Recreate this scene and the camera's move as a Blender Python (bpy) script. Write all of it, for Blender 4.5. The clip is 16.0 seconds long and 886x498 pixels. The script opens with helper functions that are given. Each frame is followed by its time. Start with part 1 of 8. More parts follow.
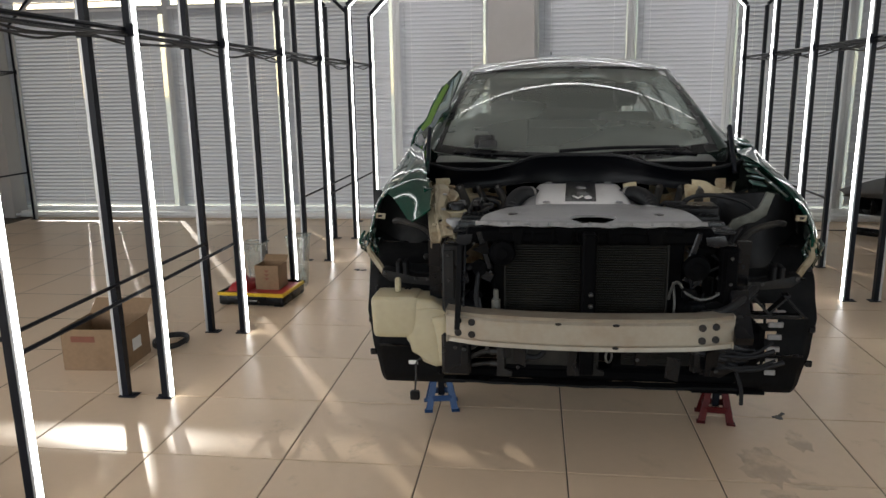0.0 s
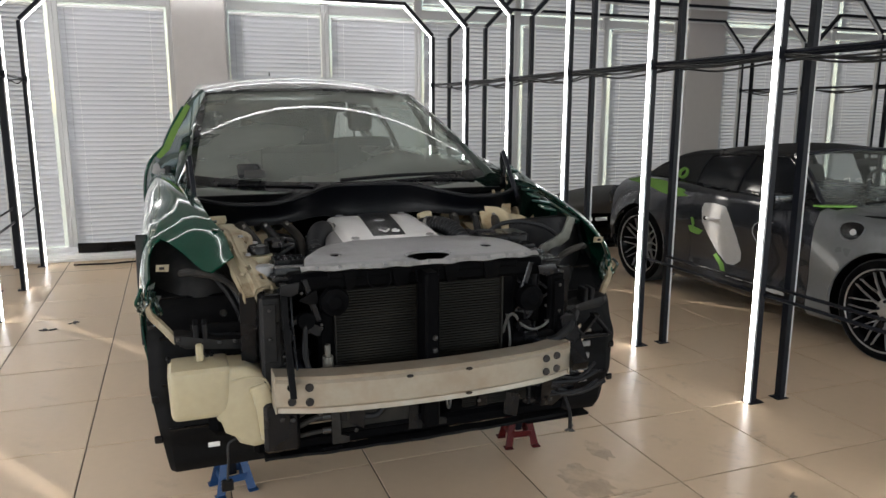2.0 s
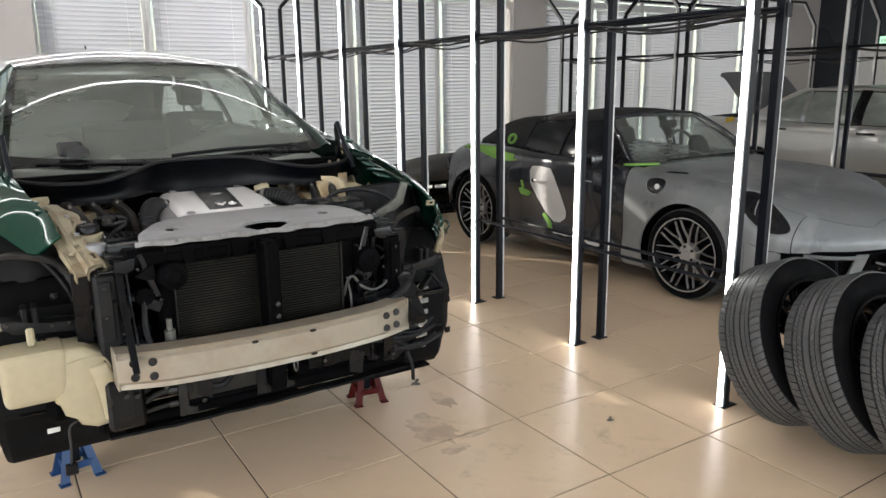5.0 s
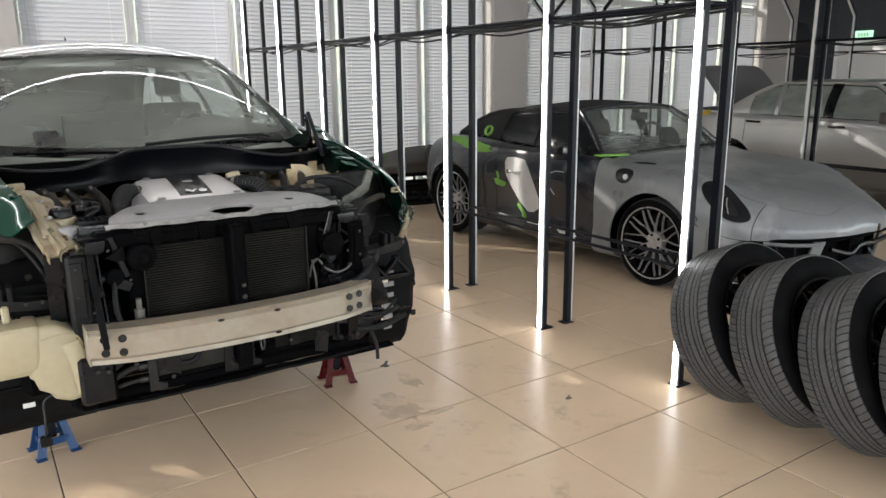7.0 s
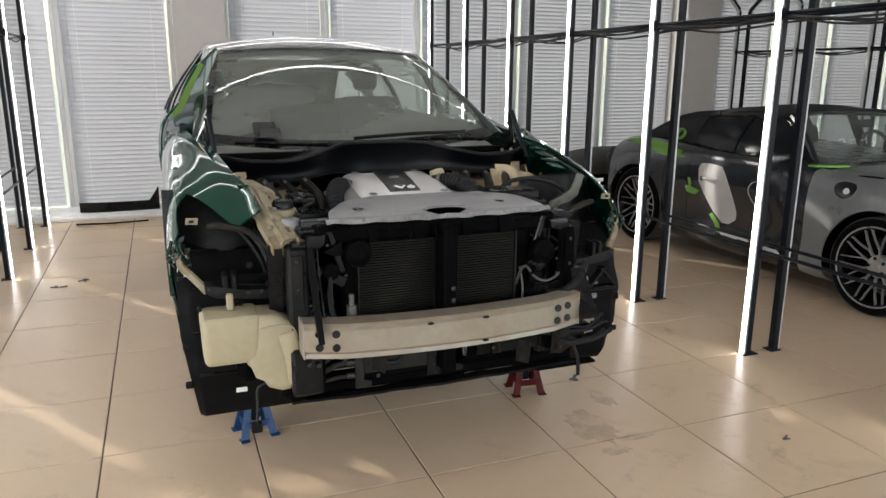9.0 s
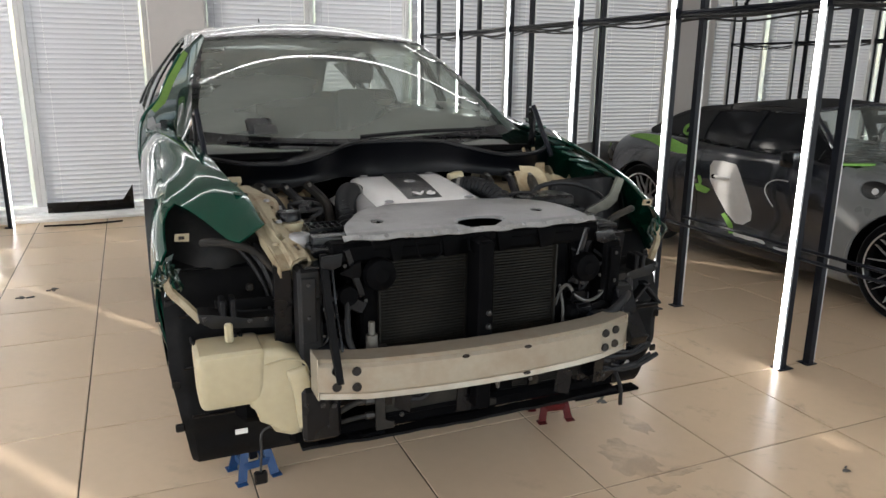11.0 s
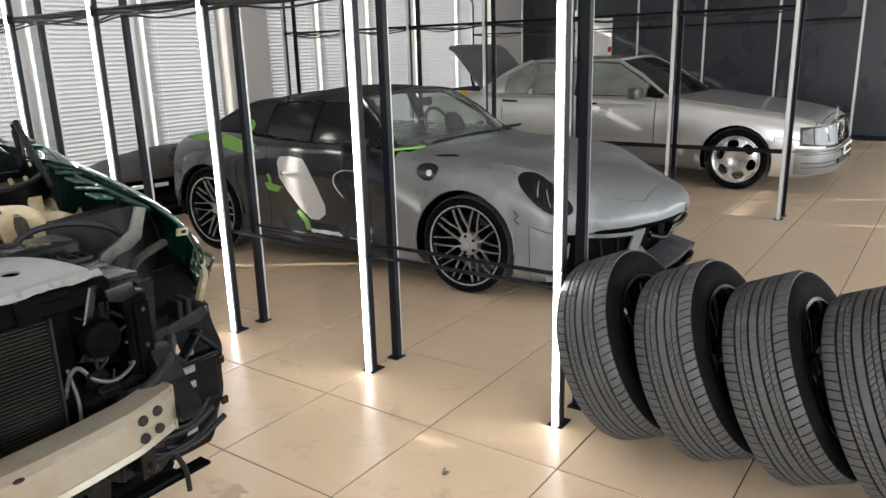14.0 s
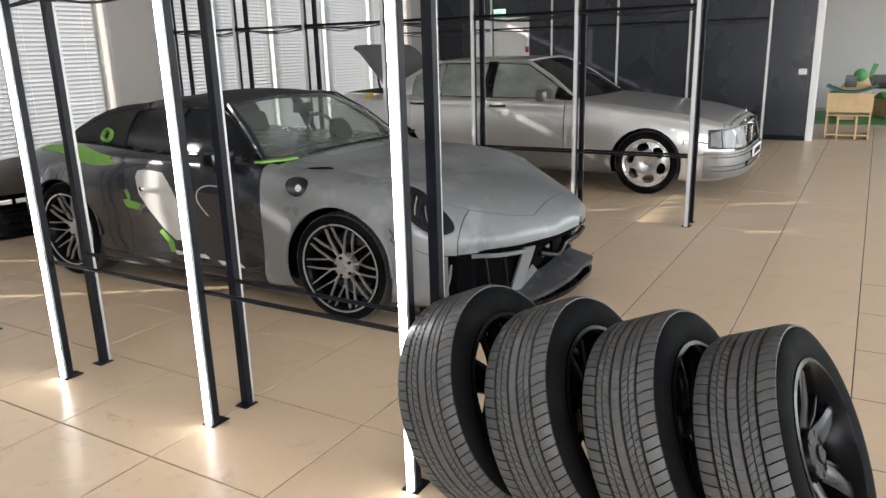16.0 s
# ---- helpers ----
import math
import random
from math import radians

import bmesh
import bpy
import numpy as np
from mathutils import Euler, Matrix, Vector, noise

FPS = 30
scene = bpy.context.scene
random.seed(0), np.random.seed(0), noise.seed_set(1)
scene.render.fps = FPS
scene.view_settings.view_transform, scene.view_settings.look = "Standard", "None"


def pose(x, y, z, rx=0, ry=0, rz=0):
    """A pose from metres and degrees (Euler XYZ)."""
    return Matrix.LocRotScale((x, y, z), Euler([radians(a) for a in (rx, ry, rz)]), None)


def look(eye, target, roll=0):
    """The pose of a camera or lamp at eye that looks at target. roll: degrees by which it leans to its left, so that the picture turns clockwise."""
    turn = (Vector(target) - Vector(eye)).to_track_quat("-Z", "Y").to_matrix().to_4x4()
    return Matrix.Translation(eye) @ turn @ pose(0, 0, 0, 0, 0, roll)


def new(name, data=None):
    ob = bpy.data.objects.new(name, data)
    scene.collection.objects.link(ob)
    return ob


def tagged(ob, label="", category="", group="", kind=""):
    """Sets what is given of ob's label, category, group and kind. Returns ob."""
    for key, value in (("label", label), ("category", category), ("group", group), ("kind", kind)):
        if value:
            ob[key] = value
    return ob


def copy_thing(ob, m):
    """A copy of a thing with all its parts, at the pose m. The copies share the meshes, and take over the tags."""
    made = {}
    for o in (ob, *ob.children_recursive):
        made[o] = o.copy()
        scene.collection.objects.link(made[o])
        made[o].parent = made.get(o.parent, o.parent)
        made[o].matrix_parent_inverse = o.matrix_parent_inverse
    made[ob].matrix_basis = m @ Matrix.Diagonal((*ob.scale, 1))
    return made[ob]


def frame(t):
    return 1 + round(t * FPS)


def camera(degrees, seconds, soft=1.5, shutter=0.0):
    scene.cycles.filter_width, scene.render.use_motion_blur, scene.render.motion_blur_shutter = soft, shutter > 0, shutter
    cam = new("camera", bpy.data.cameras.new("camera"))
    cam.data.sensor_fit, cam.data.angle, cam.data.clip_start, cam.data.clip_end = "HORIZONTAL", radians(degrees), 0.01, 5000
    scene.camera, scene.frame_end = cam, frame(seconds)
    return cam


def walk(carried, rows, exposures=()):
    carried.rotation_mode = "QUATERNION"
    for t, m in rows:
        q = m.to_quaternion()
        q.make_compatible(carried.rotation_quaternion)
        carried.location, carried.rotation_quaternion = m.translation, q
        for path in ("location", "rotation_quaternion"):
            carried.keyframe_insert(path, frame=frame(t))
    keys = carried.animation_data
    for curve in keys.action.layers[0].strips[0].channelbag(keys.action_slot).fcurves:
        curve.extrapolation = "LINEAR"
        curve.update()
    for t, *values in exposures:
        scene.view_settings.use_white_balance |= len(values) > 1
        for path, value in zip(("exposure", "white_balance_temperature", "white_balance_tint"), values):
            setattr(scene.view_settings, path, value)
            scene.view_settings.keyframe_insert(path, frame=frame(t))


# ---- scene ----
cam = camera(62.8, 16.0)
PATH = [
    (0, (0.45, -2.739, 1.534), (0.206, -0.8, 1.107), -0.9),
    (0.5, (0.276, -2.638, 1.538), (0.33, -0.682, 1.127), -0.8),
    (1, (0.108, -2.528, 1.538), (0.406, -0.591, 1.137), -0.8),
    (1.5, (-0.036, -2.414, 1.538), (0.475, -0.52, 1.149), -0.4),
    (2, (-0.141, -2.316, 1.539), (0.542, -0.473, 1.167), 0.2),
    (2.5, (-0.217, -2.253, 1.54), (0.573, -0.45, 1.189), 0.5),
    (3, (-0.241, -2.223, 1.546), (0.604, -0.443, 1.2), 0.3),
    (3.5, (-0.237, -2.245, 1.545), (0.64, -0.484, 1.184), -0.2),
    (4, (-0.227, -2.305, 1.54), (0.684, -0.569, 1.145), -0.5),
    (4.5, (-0.2, -2.383, 1.534), (0.765, -0.685, 1.106), -0.5),
    (5, (-0.164, -2.468, 1.536), (0.882, -0.823, 1.089), -0.7),
    (5.2, (-0.144, -2.497, 1.534), (0.94, -0.877, 1.085), -0.9),
    (7.3, (-0.138, -2.656, 1.527), (0.916, -1.022, 1.059), -0.4),
    (7.5, (-0.161, -2.647, 1.531), (0.828, -0.974, 1.062), -0.2),
    (8, (-0.208, -2.596, 1.527), (0.637, -0.845, 1.058), 0.1),
    (8.5, (-0.245, -2.5, 1.531), (0.507, -0.709, 1.055), 0.4),
    (9, (-0.277, -2.391, 1.529), (0.425, -0.579, 1.058), 0.4),
    (11.5, (-0.312, -1.888, 1.519), (0.487, -0.123, 1.024), 0.5),
    (12, (-0.288, -1.817, 1.524), (0.571, -0.08, 1.03), 0.2),
    (12.5, (-0.209, -1.761, 1.525), (0.799, -0.106, 1.031), -0.2),
    (13, (-0.075, -1.717, 1.526), (1.169, -0.234, 1.026), -0.6),
    (13.5, (0.049, -1.698, 1.536), (1.499, -0.419, 1.023), -1.2),
    (14, (0.18, -1.683, 1.534), (1.752, -0.561, 1.012), -1.6),
    (14.5, (0.315, -1.683, 1.547), (1.946, -0.653, 1.019), -1.9),
    (15, (0.457, -1.706, 1.545), (2.115, -0.72, 1.018), -2.1),
    (15.5, (0.603, -1.737, 1.54), (2.272, -0.766, 1.019), -2.1),
    (16, (0.775, -1.741, 1.535), (2.436, -0.76, 1.007), -1.6),
]
walk(cam, [(t, look(eye, target, roll)) for t, eye, target, roll in PATH], [(0, 0.72), (1.5, 1.08), (3.5, 1.3), (5.2, 1.65), (7.5, 1.6), (8, 1.44), (9, 1.34), (11.5, 1.5), (12.5, 1.84), (13.5, 2.0), (15.5, 2.0), (16, 2.07)])

# ---- world, sun, exposure ----
SUN_TRAVEL = Vector((0.546 * 0.937, -0.838 * 0.937, -0.350)).normalized()
world = bpy.data.worlds.new("sky")
scene.world = world
world.use_nodes = True
wn = world.node_tree.nodes
sky = wn.new("ShaderNodeTexSky")
sky.sky_type, sky.sun_disc = "NISHITA", False
sky.sun_elevation, sky.sun_rotation = radians(20.5), radians(-33)
wn["Background"].inputs["Strength"].default_value = 0.15
world.node_tree.links.new(sky.outputs[0], wn["Background"].inputs["Color"])
sun = new("sun", bpy.data.lights.new("sun", "SUN"))
sun.data.energy, sun.data.angle, sun.data.color = 1.6, radians(0.5), (1.0, 0.94, 0.86)
sun.matrix_world = look((0, 0, 8), Vector((0, 0, 8)) + SUN_TRAVEL)


# ---- tools ----
def pbr(name, base, rough=0.5, metal=0.0, var=0.08, scale=6.0, bump=0.0, bump_scale=60.0, coat=0.0, rough_var=0.08, spec=0.5, island=0.0, obj_rand=0.0):
    """A surface with colour and gloss varied at two scales."""
    m = bpy.data.materials.new(name)
    m.use_nodes = True
    t = m.node_tree
    n, l = t.nodes, t.links
    b = n["Principled BSDF"]
    tc = n.new("ShaderNodeTexCoord")
    big = n.new("ShaderNodeTexNoise")
    big.inputs["Scale"].default_value, big.inputs["Detail"].default_value = scale, 5
    fine = n.new("ShaderNodeTexNoise")
    fine.inputs["Scale"].default_value, fine.inputs["Detail"].default_value = scale * 9, 3
    l.new(tc.outputs["Object"], big.inputs["Vector"])
    l.new(tc.outputs["Object"], fine.inputs["Vector"])
    add = n.new("ShaderNodeMath")
    add.operation = "ADD"
    l.new(big.outputs["Fac"], add.inputs[0])
    l.new(fine.outputs["Fac"], add.inputs[1])
    src = add.outputs[0]
    if obj_rand or island:
        info = n.new("ShaderNodeObjectInfo") if obj_rand else n.new("ShaderNodeNewGeometry")
        mul = n.new("ShaderNodeMath")
        mul.operation = "MULTIPLY_ADD"
        l.new(info.outputs["Random" if obj_rand else "Random Per Island"], mul.inputs[0])
        mul.inputs[1].default_value = obj_rand or island
        l.new(src, mul.inputs[2])
        src = mul.outputs[0]
    ramp = n.new("ShaderNodeMapRange")
    ramp.inputs["From Min"].default_value, ramp.inputs["From Max"].default_value = 0.6, 1.4 + (obj_rand or island)
    ramp.inputs["To Min"].default_value, ramp.inputs["To Max"].default_value = 1 - var, 1 + var
    l.new(src, ramp.inputs["Value"])
    mix = n.new("ShaderNodeVectorMath")
    mix.operation = "SCALE"
    mix.inputs[0].default_value = base[:3]
    l.new(ramp.outputs[0], mix.inputs["Scale"])
    l.new(mix.outputs[0], b.inputs["Base Color"])
    rr = n.new("ShaderNodeMapRange")
    rr.inputs["To Min"].default_value, rr.inputs["To Max"].default_value = max(0.02, rough - rough_var), min(1, rough + rough_var)
    l.new(big.outputs["Fac"], rr.inputs["Value"])
    l.new(rr.outputs[0], b.inputs["Roughness"])
    b.inputs["Metallic"].default_value = metal
    b.inputs["Specular IOR Level"].default_value = spec
    b.inputs["Coat Weight"].default_value = coat
    b.inputs["Coat Roughness"].default_value = 0.03
    if bump:
        bn = n.new("ShaderNodeTexNoise")
        bn.inputs["Scale"].default_value, bn.inputs["Detail"].default_value = bump_scale, 4
        l.new(tc.outputs["Object"], bn.inputs["Vector"])
        bp = n.new("ShaderNodeBump")
        bp.inputs["Strength"].default_value, bp.inputs["Distance"].default_value = bump, 0.004
        l.new(bn.outputs["Fac"], bp.inputs["Height"])
        l.new(bp.outputs[0], b.inputs["Normal"])
    return m


def stained(m, stain, lo=0.52, hi=0.62, scale=3.0, detail=8):
    """Lays blotches of another colour over a pbr() surface."""
    t = m.node_tree
    n, l = t.nodes, t.links
    b = n["Principled BSDF"]
    old = b.inputs["Base Color"].links[0].from_socket
    tc = n.new("ShaderNodeTexCoord")
    ns = n.new("ShaderNodeTexNoise")
    ns.inputs["Scale"].default_value, ns.inputs["Detail"].default_value, ns.inputs["Roughness"].default_value = scale, detail, 0.65
    l.new(tc.outputs["Object"], ns.inputs["Vector"])
    mr = n.new("ShaderNodeMapRange")
    mr.inputs["From Min"].default_value, mr.inputs["From Max"].default_value = lo, hi
    l.new(ns.outputs["Fac"], mr.inputs["Value"])
    mx = n.new("ShaderNodeMix")
    mx.data_type = "RGBA"
    l.new(mr.outputs[0], mx.inputs["Factor"])
    l.new(old, mx.inputs["A"])
    mx.inputs["B"].default_value = (*stain, 1)
    l.new(mx.outputs["Result"], b.inputs["Base Color"])
    return m


def pane(name, tint, ior=1.5, gloss_rough=0.0, dust_or_haze=0.0):
    m = bpy.data.materials.new(name)
    m.use_nodes = True
    n, l = m.node_tree.nodes, m.node_tree.links
    n.remove(n["Principled BSDF"])
    tr, gl, fr, mx = n.new("ShaderNodeBsdfTransparent"), n.new("ShaderNodeBsdfGlossy"), n.new("ShaderNodeLayerWeight"), n.new("ShaderNodeMixShader")
    tr.inputs["Color"].default_value = (*tint, 1)
    gl.inputs["Roughness"].default_value = gloss_rough
    f0 = ((ior - 1) / (ior + 1)) ** 2
    pw, ma = n.new("ShaderNodeMath"), n.new("ShaderNodeMath")
    pw.operation, ma.operation = "POWER", "MULTIPLY_ADD"
    pw.inputs[1].default_value, ma.inputs[1].default_value, ma.inputs[2].default_value = 5.0, 1 - f0, f0 * 1.6
    l.new(fr.outputs["Facing"], pw.inputs[0])
    l.new(pw.outputs[0], ma.inputs[0])
    l.new(ma.outputs[0], mx.inputs[0])
    l.new(tr.outputs[0], mx.inputs[1])
    l.new(gl.outputs[0], mx.inputs[2])
    out = mx.outputs[0]
    if dust_or_haze:
        # a film that scatters light both ways, thicker in soft blotches; dust on windscreens, painted glare on M_PANE
        # and M_SEDGLASS
        df, tl, two, dm, ns, mr = n.new("ShaderNodeBsdfDiffuse"), n.new("ShaderNodeBsdfTranslucent"), n.new("ShaderNodeMixShader"), n.new("ShaderNodeMixShader"), n.new("ShaderNodeTexNoise"), n.new("ShaderNodeMapRange")
        df.inputs["Color"].default_value = tl.inputs["Color"].default_value = (0.62, 0.66, 0.60, 1)
        ns.inputs["Scale"].default_value, ns.inputs["Detail"].default_value = 3.0, 6
        mr.inputs["To Min"].default_value, mr.inputs["To Max"].default_value = dust_or_haze * 0.6, dust_or_haze * 1.4
        l.new(ns.outputs["Fac"], mr.inputs["Value"])
        two.inputs[0].default_value = 0.5
        l.new(df.outputs[0], two.inputs[1])
        l.new(tl.outputs[0], two.inputs[2])
        l.new(mr.outputs[0], dm.inputs[0])
        l.new(out, dm.inputs[1])
        l.new(two.outputs[0], dm.inputs[2])
        out = dm.outputs[0]
    l.new(out, n["Material Output"].inputs["Surface"])
    return m


def glow(name, color, strength):
    m = bpy.data.materials.new(name)
    m.use_nodes = True
    b = m.node_tree.nodes["Principled BSDF"]
    b.inputs["Base Color"].default_value = (0.8, 0.8, 0.8, 1)
    b.inputs["Emission Color"].default_value, b.inputs["Emission Strength"].default_value = (*color, 1), strength
    return m


def translucent(name, color, amount):
    m = bpy.data.materials.new(name)
    m.use_nodes = True
    n, l = m.node_tree.nodes, m.node_tree.links
    b = n["Principled BSDF"]
    b.inputs["Base Color"].default_value, b.inputs["Roughness"].default_value = (*color, 1), 0.45
    t, mx = n.new("ShaderNodeBsdfTranslucent"), n.new("ShaderNodeMixShader")
    t.inputs["Color"].default_value = (*color, 1)
    mx.inputs[0].default_value = amount
    l.new(b.outputs[0], mx.inputs[1])
    l.new(t.outputs[0], mx.inputs[2])
    l.new(mx.outputs[0], n["Material Output"].inputs["Surface"])
    return m


def mesh_of(name, bm, material, smooth=True, angle=35):
    me = bpy.data.meshes.new(name)
    bm.normal_update()
    if smooth:
        for f in bm.faces:
            f.smooth = True
        lim = radians(angle)
        for e in bm.edges:
            e.smooth = len(e.link_faces) == 2 and e.calc_face_angle(0) < lim
    bm.to_mesh(me)
    bm.free()
    me.materials.append(material)
    return me


def part(name, bm, material, parent, label="", smooth=True, angle=35):
    """Links a bmesh, given in the thing's own space, as one mesh under it."""
    ob = new(name, mesh_of(name, bm, material, smooth, angle))
    ob.parent = parent
    if label:
        ob["label"] = label
    return ob


def thing(name, m, label, category, group="", kind=""):
    ob = new(name)
    ob.empty_display_size = 0.1
    ob.matrix_world = m
    return tagged(ob, label, category, group, kind)


def solo(name, bm, material, m, label, category, group="", kind="", smooth=True):
    ob = new(name, mesh_of(name, bm, material, smooth))
    ob.matrix_world = m
    return tagged(ob, label, category, group, kind)


def box(bm, x0, x1, y0, y1, z0, z1, bev=0.0, m=None, seg=1):
    vs = [bm.verts.new((x, y, z)) for x in (x0, x1) for y in (y0, y1) for z in (z0, z1)]
    fs = [bm.faces.new([vs[i] for i in q]) for q in ((0, 1, 3, 2), (4, 6, 7, 5), (0, 4, 5, 1), (2, 3, 7, 6), (0, 2, 6, 4), (1, 5, 7, 3))]
    if bev:
        es = list({e for f in fs for e in f.edges})
        r = bmesh.ops.bevel(bm, geom=es, offset=bev, segments=seg, profile=0.6, affect="EDGES")
        vs = list({v for f in r["faces"] for v in f.verts} | {v for v in vs if v.is_valid})
    if m is not None:
        bmesh.ops.transform(bm, matrix=m, verts=vs)
    return bm


def B(*a, **k):
    return box(bmesh.new(), *a, **k)


def tube(bm, pts, r, seg=8, rs=None):
    """A round bar along points."""
    pts = [Vector(p) for p in pts]
    rings, up = [], None
    for i, p in enumerate(pts):
        d = (pts[min(i + 1, len(pts) - 1)] - pts[max(i - 1, 0)]).normalized()
        if up is None:
            up = d.orthogonal().normalized()
        up = (up - d * up.dot(d)).normalized()
        side = d.cross(up)
        rad = rs[i] if rs else r
        rings.append([bm.verts.new(p + rad * (math.cos(a) * up + math.sin(a) * side)) for a in [2 * math.pi * k / seg for k in range(seg)]])
    for a, b in zip(rings, rings[1:]):
        for k in range(seg):
            bm.faces.new((a[k], a[(k + 1) % seg], b[(k + 1) % seg], b[k]))
    bm.faces.new(rings[0][::-1])
    bm.faces.new(rings[-1])
    return bm


def T(pts, r, seg=8, rs=None):
    return tube(bmesh.new(), pts, r, seg, rs)


def arcpts(pts, n=6):
    """A smooth line through points."""
    pts = [Vector(p) for p in pts]
    out = []
    for i in range(len(pts) - 1):
        p0, p1, p2, p3 = pts[max(i - 1, 0)], pts[i], pts[i + 1], pts[min(i + 2, len(pts) - 1)]
        for k in range(n):
            t = k / n
            out.append(0.5 * (2 * p1 + (p2 - p0) * t + (2 * p0 - 5 * p1 + 4 * p2 - p3) * t * t + (3 * p1 - p0 - 3 * p2 + p3) * t ** 3))
    return out + [pts[-1]]


def lathe(bm, prof, seg=32, m=None, closed=False):
    """Turns a profile (radius, height) round z."""
    rows = []
    for k in range(seg):
        a = 2 * math.pi * k / seg
        rows.append([bm.verts.new((r * math.cos(a), r * math.sin(a), h)) for r, h in prof])
    n = len(prof)
    for k in range(seg):
        a, b = rows[k], rows[(k + 1) % seg]
        for j in range(n if closed else n - 1):
            bm.faces.new((a[j], b[j], b[(j + 1) % n], a[(j + 1) % n]))
    if m is not None:
        bmesh.ops.transform(bm, matrix=m, verts=[v for r in rows for v in r])
    return bm


def surf(fn, nu, nv, thick=0.0, bm=None, skip=None):
    """A sheet from fn(u, v) on 0..1, with thickness."""
    bm = bm or bmesh.new()
    g = [[bm.verts.new(fn(i / nu, j / nv)) for j in range(nv + 1)] for i in range(nu + 1)]
    fs = []
    for i in range(nu):
        for j in range(nv):
            if not (skip and skip((i + 0.5) / nu, (j + 0.5) / nv)):
                fs.append(bm.faces.new((g[i][j], g[i + 1][j], g[i + 1][j + 1], g[i][j + 1])))
    for r in g:
        for v in r:
            if not v.link_faces:
                bm.verts.remove(v)
    if thick:
        bm.normal_update()
        bmesh.ops.solidify(bm, geom=fs, thickness=thick)
    return bm


def prism(bm, pts, d0, d1, axis="y", bev=0.0, m=None):
    """A flat outline pushed along an axis."""
    def at(p, d):
        return {"x": (d, p[0], p[1]), "y": (p[0], d, p[1]), "z": (p[0], p[1], d)}[axis]
    a = [bm.verts.new(at(p, d0)) for p in pts]
    b = [bm.verts.new(at(p, d1)) for p in pts]
    n = len(pts)
    fs = [bm.faces.new(a), bm.faces.new(b[::-1])] + [bm.faces.new((a[i], b[i], b[(i + 1) % n], a[(i + 1) % n])) for i in range(n)]
    vs = a + b
    if bev:
        r = bmesh.ops.bevel(bm, geom=list({e for f in fs for e in f.edges}), offset=bev, segments=2, profile=0.6, affect="EDGES")
        vs = list({v for f in r["faces"] for v in f.verts} | {v for v in vs if v.is_valid})
    bmesh.ops.recalc_face_normals(bm, faces=[f for f in bm.faces])
    if m is not None:
        bmesh.ops.transform(bm, matrix=m, verts=vs)
    return bm


def P(*a, **k):
    return prism(bmesh.new(), *a, **k)


def smooth_at(keys, rows, t):
    """Smooth values between the rows of a table."""
    keys, rows = np.asarray(keys, float), np.asarray(rows, float)
    i = int(np.clip(np.searchsorted(keys, t) - 1, 0, len(keys) - 2))
    h = keys[i + 1] - keys[i]
    u = (t - keys[i]) / h

    def slope(k):
        if k == 0 or k == len(keys) - 1:
            j = min(k, len(keys) - 2)
            return (rows[j + 1] - rows[j]) / (keys[j + 1] - keys[j])
        return (rows[k + 1] - rows[k - 1]) / (keys[k + 1] - keys[k - 1])
    a, b, c, d = rows[i], slope(i) * h, rows[i + 1], slope(i + 1) * h
    return (2 * u**3 - 3 * u**2 + 1) * a + (u**3 - 2 * u**2 + u) * b + (3 * u**2 - 2 * u**3) * c + (u**3 - u**2) * d


